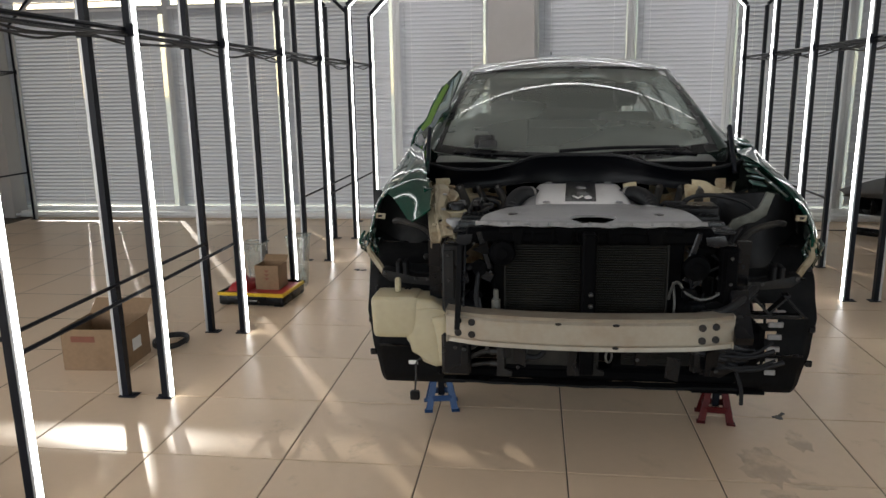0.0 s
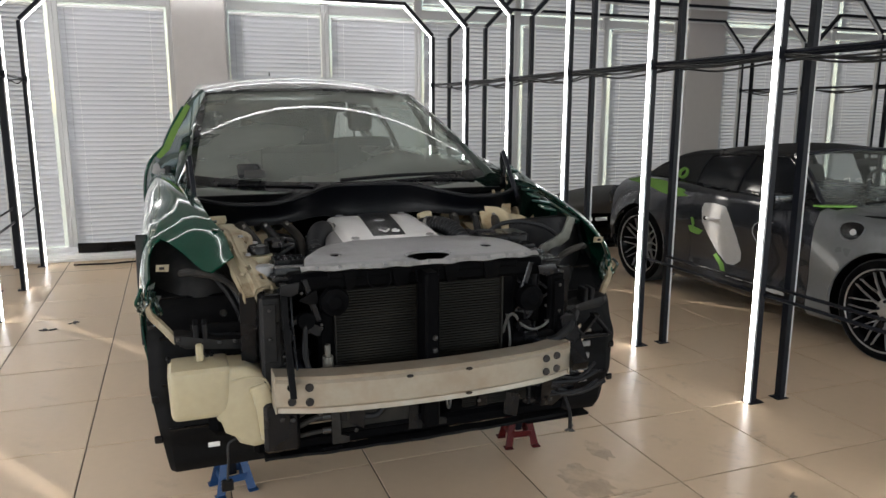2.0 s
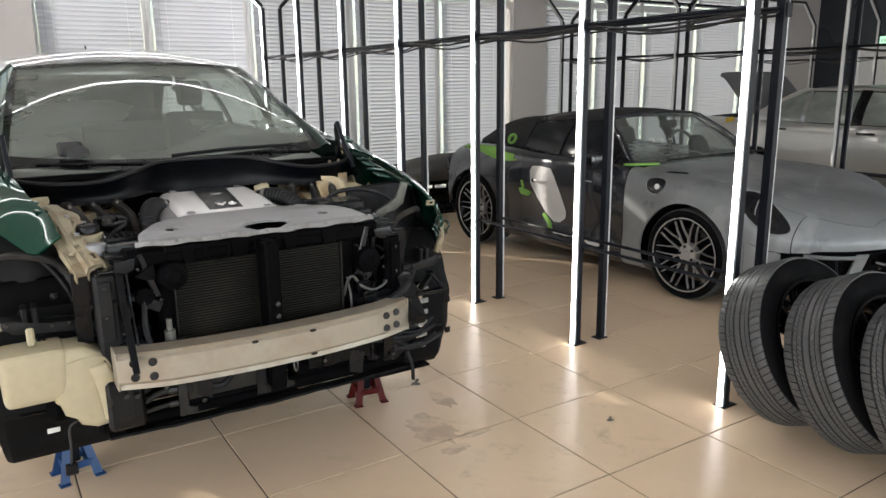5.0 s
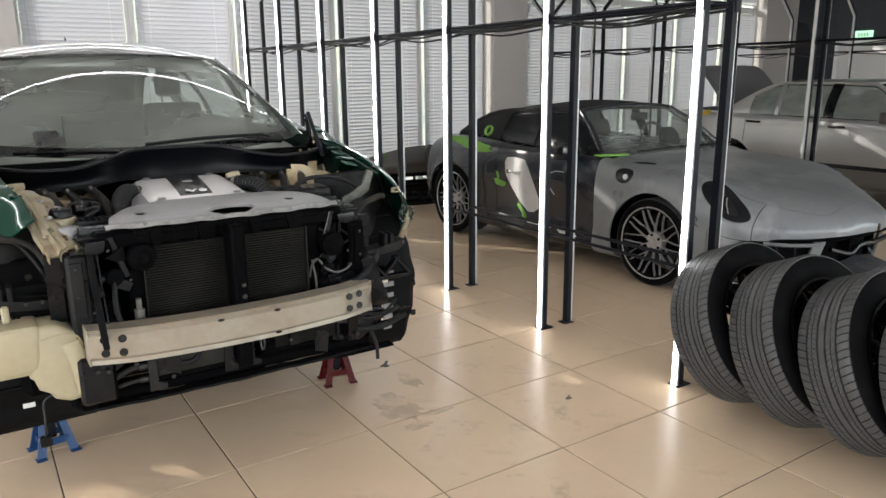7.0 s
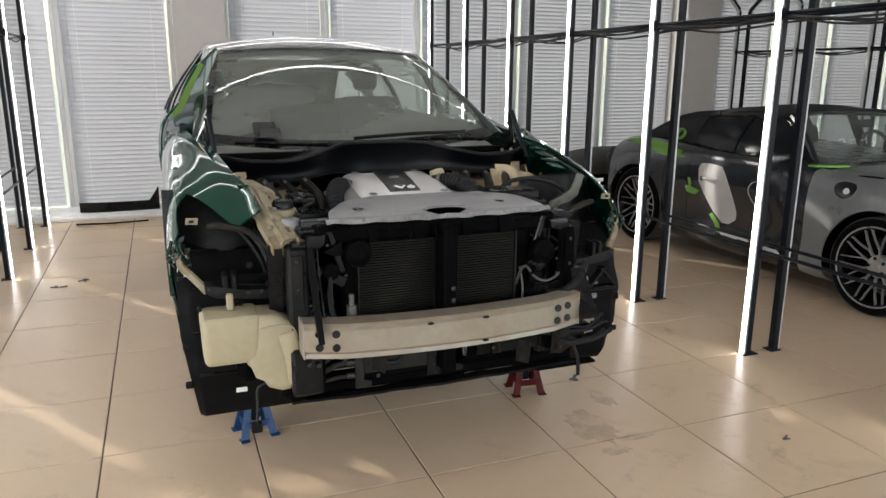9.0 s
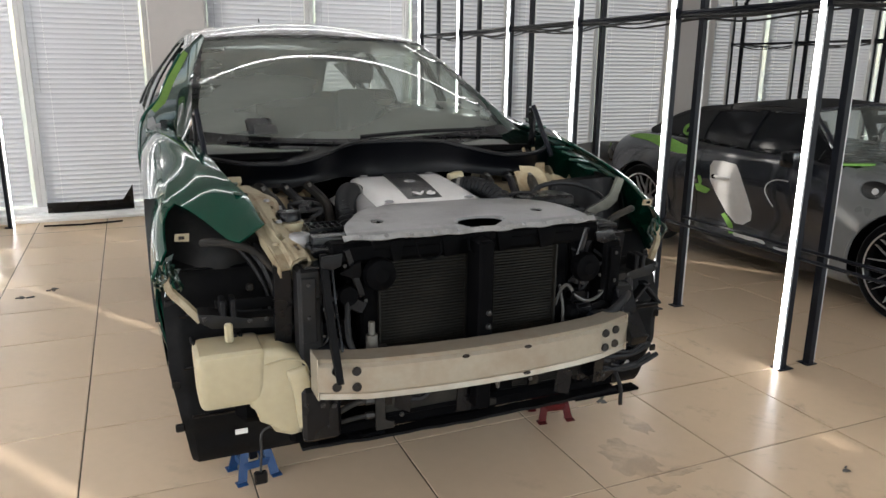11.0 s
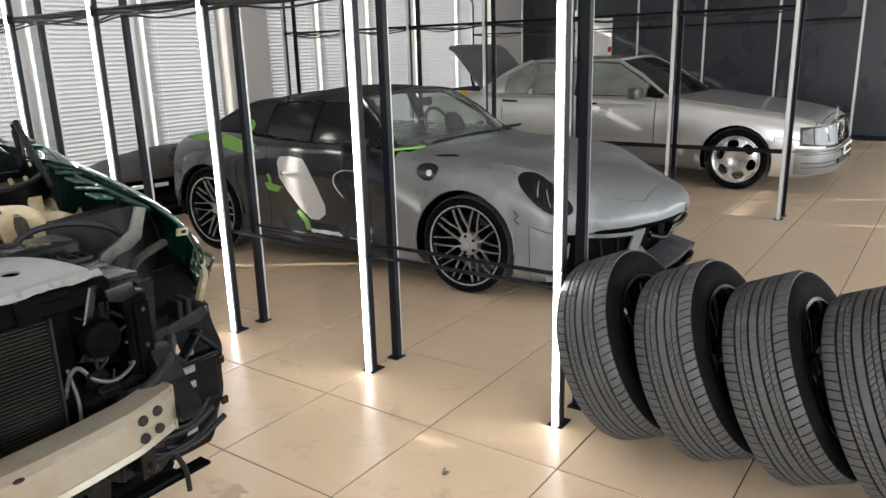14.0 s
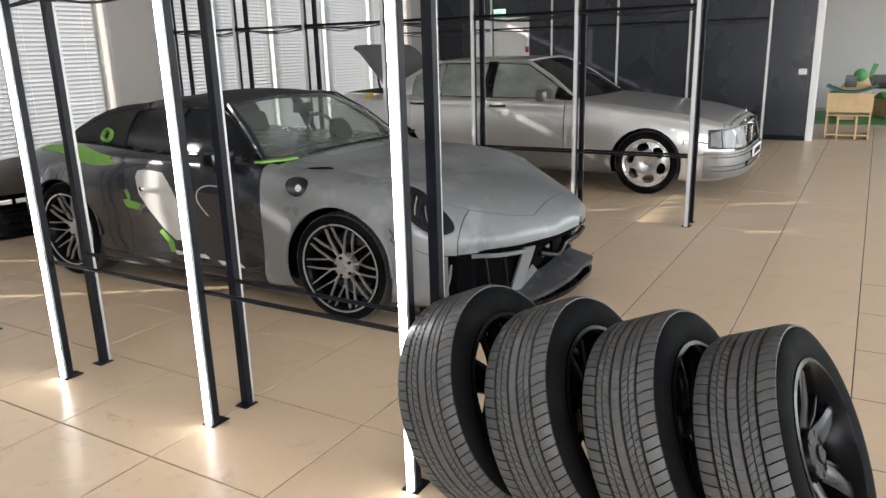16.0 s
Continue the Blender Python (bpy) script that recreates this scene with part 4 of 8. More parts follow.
# glass house
def ws(u, v):
    x = (2 * u - 1)
    xb, xt = 0.755, 0.615
    X = x * (xb + (xt - xb) * v)
    yb = 1.02 + 0.08 * x * x + 0.10 * x ** 4
    yt = 1.93 + 0.07 * x * x + 0.08 * x ** 4
    zb, zt = 1.178 + 0.045 * x * x, 1.685 - 0.025 * x * x
    bow = 0.022 * math.sin(math.pi * v)
    return (X, yb + (yt - yb) * v - bow * 0.4, zb + (zt - zb) * v + bow)


glass = S("windscreen", surf(ws, 24, 14), M_WS, None, "curved grey-green windscreen reflecting the light gates")
glass.visible_shadow = False
# dark ceramic edge of the screen
for a in (0, 1):
    S("screen_edge", surf(lambda u, v: Vector(ws((0.0 + 0.022 * u) if a == 0 else (1 - 0.022 * u), v)) + Vector((0, -0.003, 0.004)), 2, 14), M_BLACKPL)
S("screen_edge", surf(lambda u, v: Vector(ws(u, 0.965 + 0.035 * v)) + Vector((0, -0.003, 0.004)), 24, 2), M_BLACKPL)
S("screen_edge", surf(lambda u, v: Vector(ws(u, 0.075 * v)) + Vector((0, -0.003, 0.004)), 24, 2), M_BLACKPL)


def roof(u, v):
    x = 2 * u - 1
    y = 1.93 + (0.07 * x * x + 0.08 * x ** 4) * (1 - v) + 1.75 * v
    w = 0.615 + 0.01 * math.sin(math.pi * v) - 0.03 * v
    z = 1.685 + 0.105 * (1 - (1 - min(1.0, v / 0.45)) ** 2) - 0.06 * max(0, v - 0.5) ** 2 * 4 - (0.025 + 0.035 * min(1, 3 * v)) * x * x
    return (x * w, y, z)


S("roof", surf(roof, 24, 24, 0.01), M_DKGREEN, None, "dark glossy roof striped with reflected lights")
for side in (-1, 1):
    def apillar(u, v):
        p = Vector(ws(0.0, v))
        q = Vector((-0.800 + 0.145 * v, 1.16 + 1.08 * v, 1.235 + 0.44 * v + 0.015 * math.sin(math.pi * v)))
        o = p.lerp(q, u)
        return (-side * o.x, o.y, o.z + 0.012 * math.sin(math.pi * u))
    S("front_pillar", surf(apillar, 5, 14, 0.008), M_DKGREEN)

    def rail(u, v):
        p = Vector(roof(0.0, v))
        q = Vector((-0.655, 2.24 + 1.7 * v, 1.672 - 0.10 * v * v))
        o = p.lerp(q, u)
        return (-side * o.x, o.y, o.z + 0.01 * math.sin(math.pi * u))
    S("roof_rail", surf(rail, 4, 16, 0.008), M_DKGREEN)

    def belt_to_roof(a, b):
        def f(u, v):
            y = a + (b - a) * u
            yt = max(y, 2.24) if y < 2.24 else y
            k = min(1.0, max(0.0, (y - 1.16) / 1.08))
            ztop = 1.245 + 0.43 * k - 0.012 - (0.10 * max(0, (y - 2.3) / 1.7) ** 2)
            xtop = 0.80 - 0.145 * k
            return (side * (0.885 + (xtop - 0.885) * v + 0.03 * math.sin(math.pi * v)), y, 1.245 + (ztop - 1.245) * v)
        return f
    for nm, a, b in (("door_glass", 1.30, 2.22), ("door_glass", 2.34, 3.16), ("quarter_glass", 3.26, 3.85)):
        if side < 0 and a < 1.5:
            continue
        g = S(nm, surf(belt_to_roof(a, b), 8, 6), M_CLEARSIDE)
        g.visible_shadow = False
    for a, b in ((2.22, 2.34), (3.16, 3.26), (3.85, 4.15)):
        S("door_pillar", surf(belt_to_roof(a, b), 3, 6, 0.01), M_BLACKPL)
S("rear_glass", surf(lambda u, v: ((-0.56 + 1.12 * u), 4.40 - 0.60 * v, 1.30 + 0.34 * v), 6, 4), M_CLEARSIDE).visible_shadow = False
S("antenna", T([(-0.07, 3.36, 1.755), (-0.075, 3.42, 1.845)], 0.006, 6, [0.009, 0.004]), M_BLACKPL)

# the front door stands ajar: its frame edge, with tape along the window opening
N("door_frame_edge", P([(-0.64, 1.652), (-0.735, 1.562), (-0.797, 1.46), (-0.838, 1.368), (-0.895, 1.310), (-0.930, 1.235), (-0.942, 1.10), (-0.930, 0.95), (-0.80, 0.95), (-0.775, 1.20), (-0.715, 1.42), (-0.625, 1.630)], 1.60, 1.66, "y", 0.006), M_DKGREEN, "dark green frame edge of the ajar front door")
N("door_rim", T(arcpts([(-0.737, 1.598, 1.560), (-0.799, 1.598, 1.458), (-0.840, 1.598, 1.366), (-0.897, 1.598, 1.308), (-0.931, 1.598, 1.233), (-0.943, 1.598, 1.10), (-0.931, 1.598, 0.96)], 5), 0.008, 7), M_GREEN)
N("masking_tape", P([(-0.722, 1.575), (-0.797, 1.455), (-0.842, 1.362), (-0.878, 1.316), (-0.862, 1.302), (-0.815, 1.345), (-0.768, 1.445), (-0.703, 1.560)], 1.588, 1.597, "y", 0.0), M_SHADELIME, "lime masking tape along the window frame")
N("hinge_pocket", P([(-0.895, 1.275), (-0.872, 1.285), (-0.862, 1.252), (-0.836, 1.256), (-0.838, 1.225), (-0.885, 1.222), (-0.902, 1.235)], 1.590, 1.599, "y", 0.0), M_COVER)
N("hinge_plate", B(-0.845, -0.815, 1.588, 1.599, 1.222, 1.268, 0.004), M_BLACKPL)
N("door_rib", T(arcpts([(-0.905, 1.597, 1.20), (-0.86, 1.592, 1.205), (-0.815, 1.597, 1.20)], 4), 0.006, 6), M_GREEN)
N("door_rib", T(arcpts([(-0.90, 1.597, 1.10), (-0.875, 1.592, 1.115), (-0.82, 1.597, 1.12)], 4), 0.005, 6), M_GREEN)
N("door_rib", T(arcpts([(-0.905, 1.597, 1.23), (-0.895, 1.592, 1.12), (-0.880, 1.597, 0.98)], 5), 0.006, 6), M_GREEN)
N("door_check_cap", B(-0.872, -0.846, 1.588, 1.599, 1.14, 1.19, 0.005), M_BLACKPL)

# cabin
S("dashboard", surf(lambda u, v: (-0.74 + 1.48 * u, 1.13 + 0.44 * v - 0.03 * math.sin(math.pi * u), 1.165 - 0.02 * v + 0.035 * math.sin(math.pi * v) - 0.10 * max(0, v - 0.75) * 3), 14, 10, 0.01), M_TRIM, None, "grey dashboard behind the windscreen")
S("dashboard_face", B(-0.72, 0.72, 1.56, 1.66, 0.85, 1.17, 0.04), M_SEAT)
S("cabin_floor", B(-0.80, 0.80, 1.15, 4.2, 0.522, 0.60, 0.02), M_SEAT)
S("headlining", surf(lambda u, v: (roof(u, v)[0] * 0.97, roof(u, v)[1], roof(u, v)[2] - 0.045), 8, 8), M_TRIM)
for side in (-1, 1):
    S("seat_cushion", B(-0.25, 0.25, 2.05, 2.60, 0.62, 0.85, 0.07, Matrix.Translation((side * 0.445, 0, 0)), 2), M_SEAT)
    S("seat_back", B(-0.20, 0.20, -0.06, 0.06, 0.0, 0.60, 0.055, Matrix.Translation((side * 0.445, 2.50, 0.80)) @ Matrix.Rotation(radians(-12), 4, "X"), 2), M_SEAT)
    S("headrest", B(-0.085, 0.085, -0.05, 0.05, 0.0, 0.165, 0.045, Matrix.Translation((side * 0.445, 2.68, 1.425)) @ Matrix.Rotation(radians(-8), 4, "X"), 3), M_SEAT)
    for q in (-0.05, 0.05):
        S("headrest_post", T([(side * 0.445 + q, 2.64, 1.37), (side * 0.445 + q, 2.68, 1.45)], 0.007, 6), M_CHROME)
S("rear_bench", B(-0.65, 0.65, 3.35, 3.50, 0.7, 1.30, 0.06), M_SEAT)
S("steering_wheel", lathe(bmesh.new(), [(0.185 + 0.016 * math.cos(a), 0.016 * math.sin(a)) for a in [2 * math.pi * k / 8 for k in range(8)]], 28, Matrix.Translation((0.435, 1.80, 1.155)) @ Matrix.Rotation(radians(65), 4, "X"), True), M_SEAT)
S("steering_hub", B(-0.16, 0.16, -0.035, 0.045, -0.02, 0.02, 0.015, Matrix.Translation((0.435, 1.80, 1.155)) @ Matrix.Rotation(radians(65), 4, "X")), M_SEAT)
S("inner_mirror", B(-0.12, 0.12, -0.015, 0.015, -0.03, 0.03, 0.012, Matrix.Translation((0.03, 1.83, 1.585))), M_BLACKPL)
S("mirror_base", P([(-0.05, 0.0), (0.05, 0.0), (0.02, -0.10), (-0.02, -0.10)], 1.86, 1.90, "y", m=Matrix.Translation((0.03, 0.0, 1.655))), M_BLACKPL)
S("phone_mount", B(-0.055, 0.055, -0.01, 0.01, -0.05, 0.05, 0.01, Matrix.Translation((-0.47, 1.13, 1.285)) @ Matrix.Rotation(radians(-55), 4, "X")), M_BLACKPL)
S("phone_mount", B(-0.05, 0.05, -0.008, 0.008, -0.03, 0.03, 0.008, Matrix.Translation((-0.45, 1.10, 1.272)) @ Matrix.Rotation(radians(-55), 4, "X")), M_SEAT)

# wipers
S("wiper", T(arcpts([(0.10, 0.90, 1.205), (-0.25, 0.93, 1.222), (-0.62, 1.02, 1.232)]), 0.010, 6), M_BLACKPL)
S("wiper", T(arcpts([(0.60, 0.98, 1.222), (0.30, 0.93, 1.238), (-0.02, 0.91, 1.222)]), 0.010, 6), M_BLACKPL)
S("wiper_blade", T(arcpts([(0.52, 1.03, 1.258), (0.2, 0.985, 1.258), (-0.08, 0.955, 1.245)]), 0.009, 6), M_RUBBER)

# scuttle: a black trough whose front edge swells forward on both sides
LIP_X = [0.0, 0.10, 0.20, 0.31, 0.42, 0.52, 0.63, 0.76]
LIP_YZ = [(0.875, 1.213), (0.865, 1.213), (0.815, 1.211), (0.735, 1.186), (0.695, 1.164), (0.700, 1.160), (0.755, 1.162), (0.880, 1.178)]


def cowl_lip(u, v):
    x = 0.76 * (2 * u - 1)
    y, z = smooth_at(LIP_X, LIP_YZ, abs(x))
    drop = 0.085 + 0.08 * math.exp(-(x / 0.24) ** 2)
    return (x + 0.01, y + 0.025 * math.sin(2.4 * v), z - drop * v)


N("cowl_lip", surf(cowl_lip, 60, 8, 0.008), M_SCUTTLE, "black moulded scuttle panel with a wavy edge")
N("cowl_seal", T([Vector(cowl_lip(k / 60, 0)) + Vector((0, 0, 0.005)) for k in range(61)], 0.008, 6), M_RUBBER)
N("cowl_tray", surf(lambda u, v: (0.76 * (2 * u - 1) + 0.01, cowl_lip(u, 0)[1] + (1.10 - cowl_lip(u, 0)[1]) * v, cowl_lip(u, 0)[2] - 0.045 * math.sin(math.pi * v) - 0.02 * v), 40, 8, 0.006), M_SCUTTLE)

# bonnet hinges and struts
for side in (-1, 1):
    S("bonnet_hinge", P([(-0.02, 0.0), (0.03, 0.0), (0.02, 0.12), (0.045, 0.20), (0.01, 0.23), (-0.03, 0.19)], -0.010, 0.010, "x", 0.003, Matrix.Translation((side * 0.745, 0.95, 1.185)) @ Matrix.Scale(0.72, 4)), M_BLACKPL)
    S("gas_strut", T([(side * 0.735, 0.93, 1.365), (side * 0.725, 0.74, 1.16)], 0.011, 8), M_STEEL)
    S("strut_rod", T([(side * 0.735, 0.955, 1.36), (side * 0.80, 1.02, 1.20)], 0.008, 6), M_CHROME)

# ---- engine bay ----
N("tan_panel", surf(lambda u, v: (0.46 + 0.28 * u + 0.02 * v, 0.50 + 0.16 * v + 0.03 * math.sin(5 * u + 2 * v) + 0.012 * math.sin(13 * u), 0.96 + 0.15 * v - 0.03 * u + 0.02 * math.sin(4 * u + 1.5 * v) + 0.006 * math.sin(17 * u + 9 * v)), 26, 18, 0.005, skip=lambda u, v: (u - 0.75) ** 2 + (v - 0.25) ** 2 < 0.012 or (u < 0.12 and v > 0.8)), M_TAN, "crumpled tan panel stained brown")
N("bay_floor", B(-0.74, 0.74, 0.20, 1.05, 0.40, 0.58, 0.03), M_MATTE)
for side in (-1, 1):
    N("inner_wing", surf(wrap(side, lambda u, v: (0.72 - 0.10 * v - 0.03 * math.sin(6 * u), 0.50 + 0.54 * u, 1.045 + 0.06 * u + 0.015 * math.sin(14 * u) - 0.20 * v)), 24, 8, 0.01), M_BEIGE, "beige primed inner wing with brown stains")
    N("strut_tower", lathe(bmesh.new(), [(0.0, 0.10), (0.05, 0.10), (0.06, 0.075), (0.11, 0.07), (0.125, 0.04), (0.14, -0.25)], 22, Matrix.Translation((side * 0.55, 0.78, 0.97))), M_TAN)
    N("tower_nut", lathe(bmesh.new(), [(0, 0.02), (0.02, 0.02), (0.024, 0.0)], 6, Matrix.Translation((side * 0.55, 0.78, 1.07))), M_STEEL)

    def apron(u, v):
        # folded rail from the strut tower down to the lamp mounting, stepped across
        w = 0.125 - 0.02 * u + 0.022 * math.sin(7 * u)
        x = 0.705 - 0.085 * u - 0.015 * u * u - w * v
        step = (0.0, 0.0, 0.018, 0.022, 0.022, 0.004, 0.0)[int(round(6 * v))]
        return (x, 0.60 - 0.54 * u + 0.03 * v * u, 1.085 - 0.02 * u - 0.115 * u ** 2.5 + step + 0.006 * math.sin(23 * u) * (v < 0.3))

    def apron_holes(u, v):
        return any(abs(u - c) < 0.030 and abs(v - d) < 0.09 for c, d in ((0.42, 0.75), (0.55, 0.25), (0.68, 0.62), (0.82, 0.40), (0.93, 0.62)))
    if side < 0:
        N("core_side_rail", surf(wrap(side, apron), 40, 18, 0.008, skip=apron_holes), M_BEIGE, "beige folded steel rail beside the radiator", angle=22)
        for k in range(5):
            N("rail_bolt", lathe(bmesh.new(), [(0, 0.008), (0.008, 0.007), (0.011, 0.0)], 8, Matrix.Translation(Vector(wrap(side, apron)(0.3 + 0.14 * k, 0.15 + 0.5 * (k % 2))) + Vector((0, 0, 0.006)))), M_COVER if k % 2 else M_BEIGE)
        N("apron_side", surf(wrap(side, lambda u, v: (0.585 - 0.06 * u - 0.015 * u * u + 0.012 * v, 0.60 - 0.50 * u, 1.080 - 0.02 * u - 0.115 * u ** 2.5 - 0.16 * v)), 14, 4, 0.006), M_BEIGE)
        N("rail_lip", surf(wrap(side, lambda u, v: (0.706 - 0.085 * u - 0.015 * u * u, 0.60 - 0.54 * u, 1.084 - 0.02 * u - 0.115 * u ** 2.5 - (0.012 + 0.018 * (math.sin(9 * u) > 0.2)) * v)), 30, 2, 0.004), M_BEIGE)
    N("bay_side_panel", surf(wrap(side, lambda u, v: (0.36 + 0.32 * u + 0.02 * math.sin(5 * v), 0.72 + 0.22 * v, 0.985 + 0.075 * u + 0.05 * v + 0.025 * math.sin(3.5 * v + 2 * u) + 0.012 * math.sin(11 * u + 4 * v))), 16, 14, 0.006), M_TAN, "tan body panel stained brown in the engine bay")
    N("bulkhead_panel", surf(wrap(side, lambda u, v: (0.34 + 0.34 * u, 0.83 + 0.05 * math.sin(4 * u) - 0.05 * v + 0.02 * math.sin(9 * u + 5 * v), 0.96 + 0.155 * v)), 18, 8, 0.006), M_TAN, "tan bulkhead panel with brown stains")
    N("lamp_bracket", surf(wrap(side, lambda u, v: (0.575 + 0.05 * v, 0.10 + 0.03 * u, 0.95 - 0.25 * u)), 6, 2, 0.02), M_BLACKPL)
    # thick brown-grey hoses standing before the tan panels
    for k, (x, y, r) in enumerate(((0.545, 0.60, 0.020), (0.46, 0.62, 0.016), (0.37, 0.64, 0.018))):
        N("bay_hose", T(arcpts([(side * (x + 0.05), y + 0.17, 1.03), (side * (x + 0.015), y + 0.12, 1.075), (side * x, y + 0.05, 1.07), (side * (x - 0.03), y - 0.05, 1.03), (side * (x - 0.035), y - 0.10, 0.96)], 6), r, 9), M_HOSE if k % 2 == 0 else M_RUBBER)
        N("hose_clip", lathe(bmesh.new(), [(r + 0.001, -0.006), (r + 0.004, -0.006), (r + 0.004, 0.006), (r + 0.001, 0.006)], 12, Matrix.Translation((side * x, y + 0.05, 1.07)) @ Matrix.Rotation(1.2, 4, "Y"), True), M_PIPE)
    for k in range(10):
        r = rng.uniform
        x, y, z = side * r(0.33, 0.60), r(0.42, 0.66), r(0.95, 1.02)
        if k % 3 == 0:
            N("connector", B(-0.018, 0.018, -0.025, 0.025, -0.015, 0.015, 0.004, Matrix.Translation((x, y, z + 0.02)) @ Matrix.Rotation(r(-1, 1), 4, "Z") @ Matrix.Rotation(r(-0.5, 0.5), 4, "X")), (M_BLACKPL, M_COVER, M_TANK)[k % 3 if k < 9 else 1])
        else:
            N("bay_cable", T(arcpts([(x, y, z - 0.08), (x + r(-0.04, 0.04), y + r(-0.05, 0.05), z + 0.02), (x + r(-0.10, 0.10), y + r(-0.10, 0.10), z + 0.03), (x + r(-0.12, 0.12), y + r(-0.14, 0.14), z - 0.06)], 5), r(0.005, 0.010), 8), (M_RUBBER, M_CABLE)[k % 2])
    # vertical core post, its flat grey web, and the dark strap that leans over the beam
    N("core_side_post", B(-0.036, 0.036, 0.035, 0.12, 0.45, 0.945, 0.010, Matrix.Translation((side * 0.530, 0, 0))), M_DUSTYLINER if side < 0 else M_MATTE)
    N("post_web", B(-0.022, 0.022, 0.026, 0.034, 0.72, 0.92, 0.003, Matrix.Translation((side * 0.537, 0, 0))), M_DUSTYLINER if side < 0 else M_MATTE)
    N("post_cap", B(-0.040, 0.040, 0.02, 0.10, 0.945, 0.955, 0.004, Matrix.Translation((side * 0.510, 0, 0))), M_BLACKPL)
    N("crash_can", B(-0.05, 0.05, -0.04, 0.25, 0.57, 0.70, 0.012, Matrix.Translation((side * 0.475, 0, 0))), M_STEEL)
    N("frame_rail", B(-0.07, 0.07, 0.24, 1.12, 0.53, 0.68, 0.012, Matrix.Translation((side * 0.53, 0, 0))), M_MATTE)
    for z in (0.80, 0.90):
        N("small_bolt", lathe(bmesh.new(), [(0, 0.004), (0.005, 0.004), (0.007, 0)], 8, Matrix.Translation((side * 0.537, 0.025, z)) @ Matrix.Rotation(radians(90), 4, "X")), M_DARKDISC)
    N("horn", lathe(bmesh.new(), [(0, 0.03), (0.02, 0.03), (0.03, 0.022), (0.046, 0.02), (0.052, 0.0), (0.046, -0.02), (0, -0.03)], 22, Matrix.Translation((side * (0.325 if side < 0 else 0.405), 0.015, 0.915 if side < 0 else 0.865)) @ Matrix.Rotation(radians(90), 4, "X")), M_MATTE)
    N("horn_stay", B(-0.012, 0.012, 0.03, 0.05, -0.06, 0.10, 0.004, Matrix.Translation((side * 0.39, 0, 0.90)) @ Matrix.Rotation(0.3 * side, 4, "Y")), M_BLACKPL)
N("strap", P([(0.020, 0.990), (0.045, 0.985), (0.005, 0.84), (-0.060, 0.72), (-0.128, 0.645), (-0.138, 0.650), (-0.090, 0.73), (-0.022, 0.86)], -0.500, -0.480, "x", 0.003), M_LINER, "dark plastic strap leaning over the beam")
N("strap_rib", P([(0.022, 0.985), (0.030, 0.985), (-0.010, 0.84), (-0.075, 0.72), (-0.085, 0.725), (-0.020, 0.85)], -0.472, -0.466, "x", 0.001), M_BLACKPL)
N("beam_bracket", P([(0.05, 0.79), (0.06, 0.70), (-0.02, 0.62), (-0.09, 0.60), (-0.10, 0.63), (-0.03, 0.70), (0.01, 0.78)], 0.535, 0.60, "x", 0.004), M_BLACKPL, "black bent bracket beside the beam")
# the lamp cavity beside the post: a hose along its top edge, straps hanging behind
for side in (-1, 1):
    N("lamp_hose", T(arcpts([(side * 0.80, 0.30, 0.985), (side * 0.761, 0.26, 0.994), (side * 0.664, 0.235, 0.969), (side * 0.60, 0.22, 0.905), (side * 0.565, 0.205, 0.860)], 6), 0.013, 9), M_HOSE)
    N("hose_end", T([(side * 0.580, 0.207, 0.885), (side * 0.556, 0.195, 0.835)], 0.021, 12), M_HOSE)
    N("hose_socket", B(-0.020, 0.020, -0.016, 0.016, -0.022, 0.022, 0.006, Matrix.Translation((side * 0.548, 0.19, 0.815))), M_BLACKPL)
    for k in range(3):
        N("hanging_strap", T(arcpts([(side * (0.69 - 0.03 * k), 0.40, 0.95), (side * (0.64 - 0.03 * k), 0.37, 0.88), (side * (0.605 - 0.02 * k), 0.33, 0.80), (side * (0.60 - 0.02 * k), 0.30, 0.72)], 6), 0.010 + 0.004 * (k == 1), 7), (M_GREYLINER, M_RUBBER, M_LINER)[k])
    for k in range(4):
        N("wire", T(arcpts([(side * 0.555, 0.16, 0.83 - 0.01 * k), (side * (0.575 + 0.012 * k), 0.15, 0.78), (side * (0.560 + 0.010 * k), 0.15, 0.72), (side * (0.60 + 0.02 * k), 0.17, 0.69)], 5), 0.0045, 6), M_CABLE)
    N("bulb_holder", lathe(bmesh.new(), [(0, 0.016), (0.010, 0.014), (0.014, 0.0), (0.010, -0.02)], 12, Matrix.Translation((side * 0.665, 0.30, 0.83)) @ Matrix.Rotation(radians(70), 4, "X")), M_HOSE)
N("arm_bracket", P([(0.725, 1.115), (0.758, 1.105), (0.742, 1.06), (0.732, 1.02), (0.69, 0.99), (0.645, 0.985), (0.60, 0.945), (0.575, 0.955), (0.600, 1.000), (0.655, 1.022), (0.700, 1.045)], 0.30, 0.312, "y", 0.003), M_ARM, "grey-green steel arm of the lamp mounting")
S("liner_bulge", surf(lambda u, v: (0.56 + 0.37 * u, 0.30 + 0.16 * (1 - math.sin(math.pi * min(1, 0.15 + 0.8 * u))) + 0.10 * v, 0.72 + 0.36 * v + 0.03 * math.sin(math.pi * u)), 12, 12, 0.006), M_GREYLINER, None, "bulging black wheel arch liner")
for k in range(9):
    y = 0.52 + 0.08 * k
    S("flange_step", B(-0.03, 0.03, -0.034, 0.034, -0.004, 0.004, 0.002, Matrix.Translation((0.765 + 0.012 * k, y, 1.136 + 0.018 * k)) @ Matrix.Rotation(0.2, 4, "Y") @ Matrix.Rotation(0.12 * (-1) ** k, 4, "X")), M_TEALSTEEL)
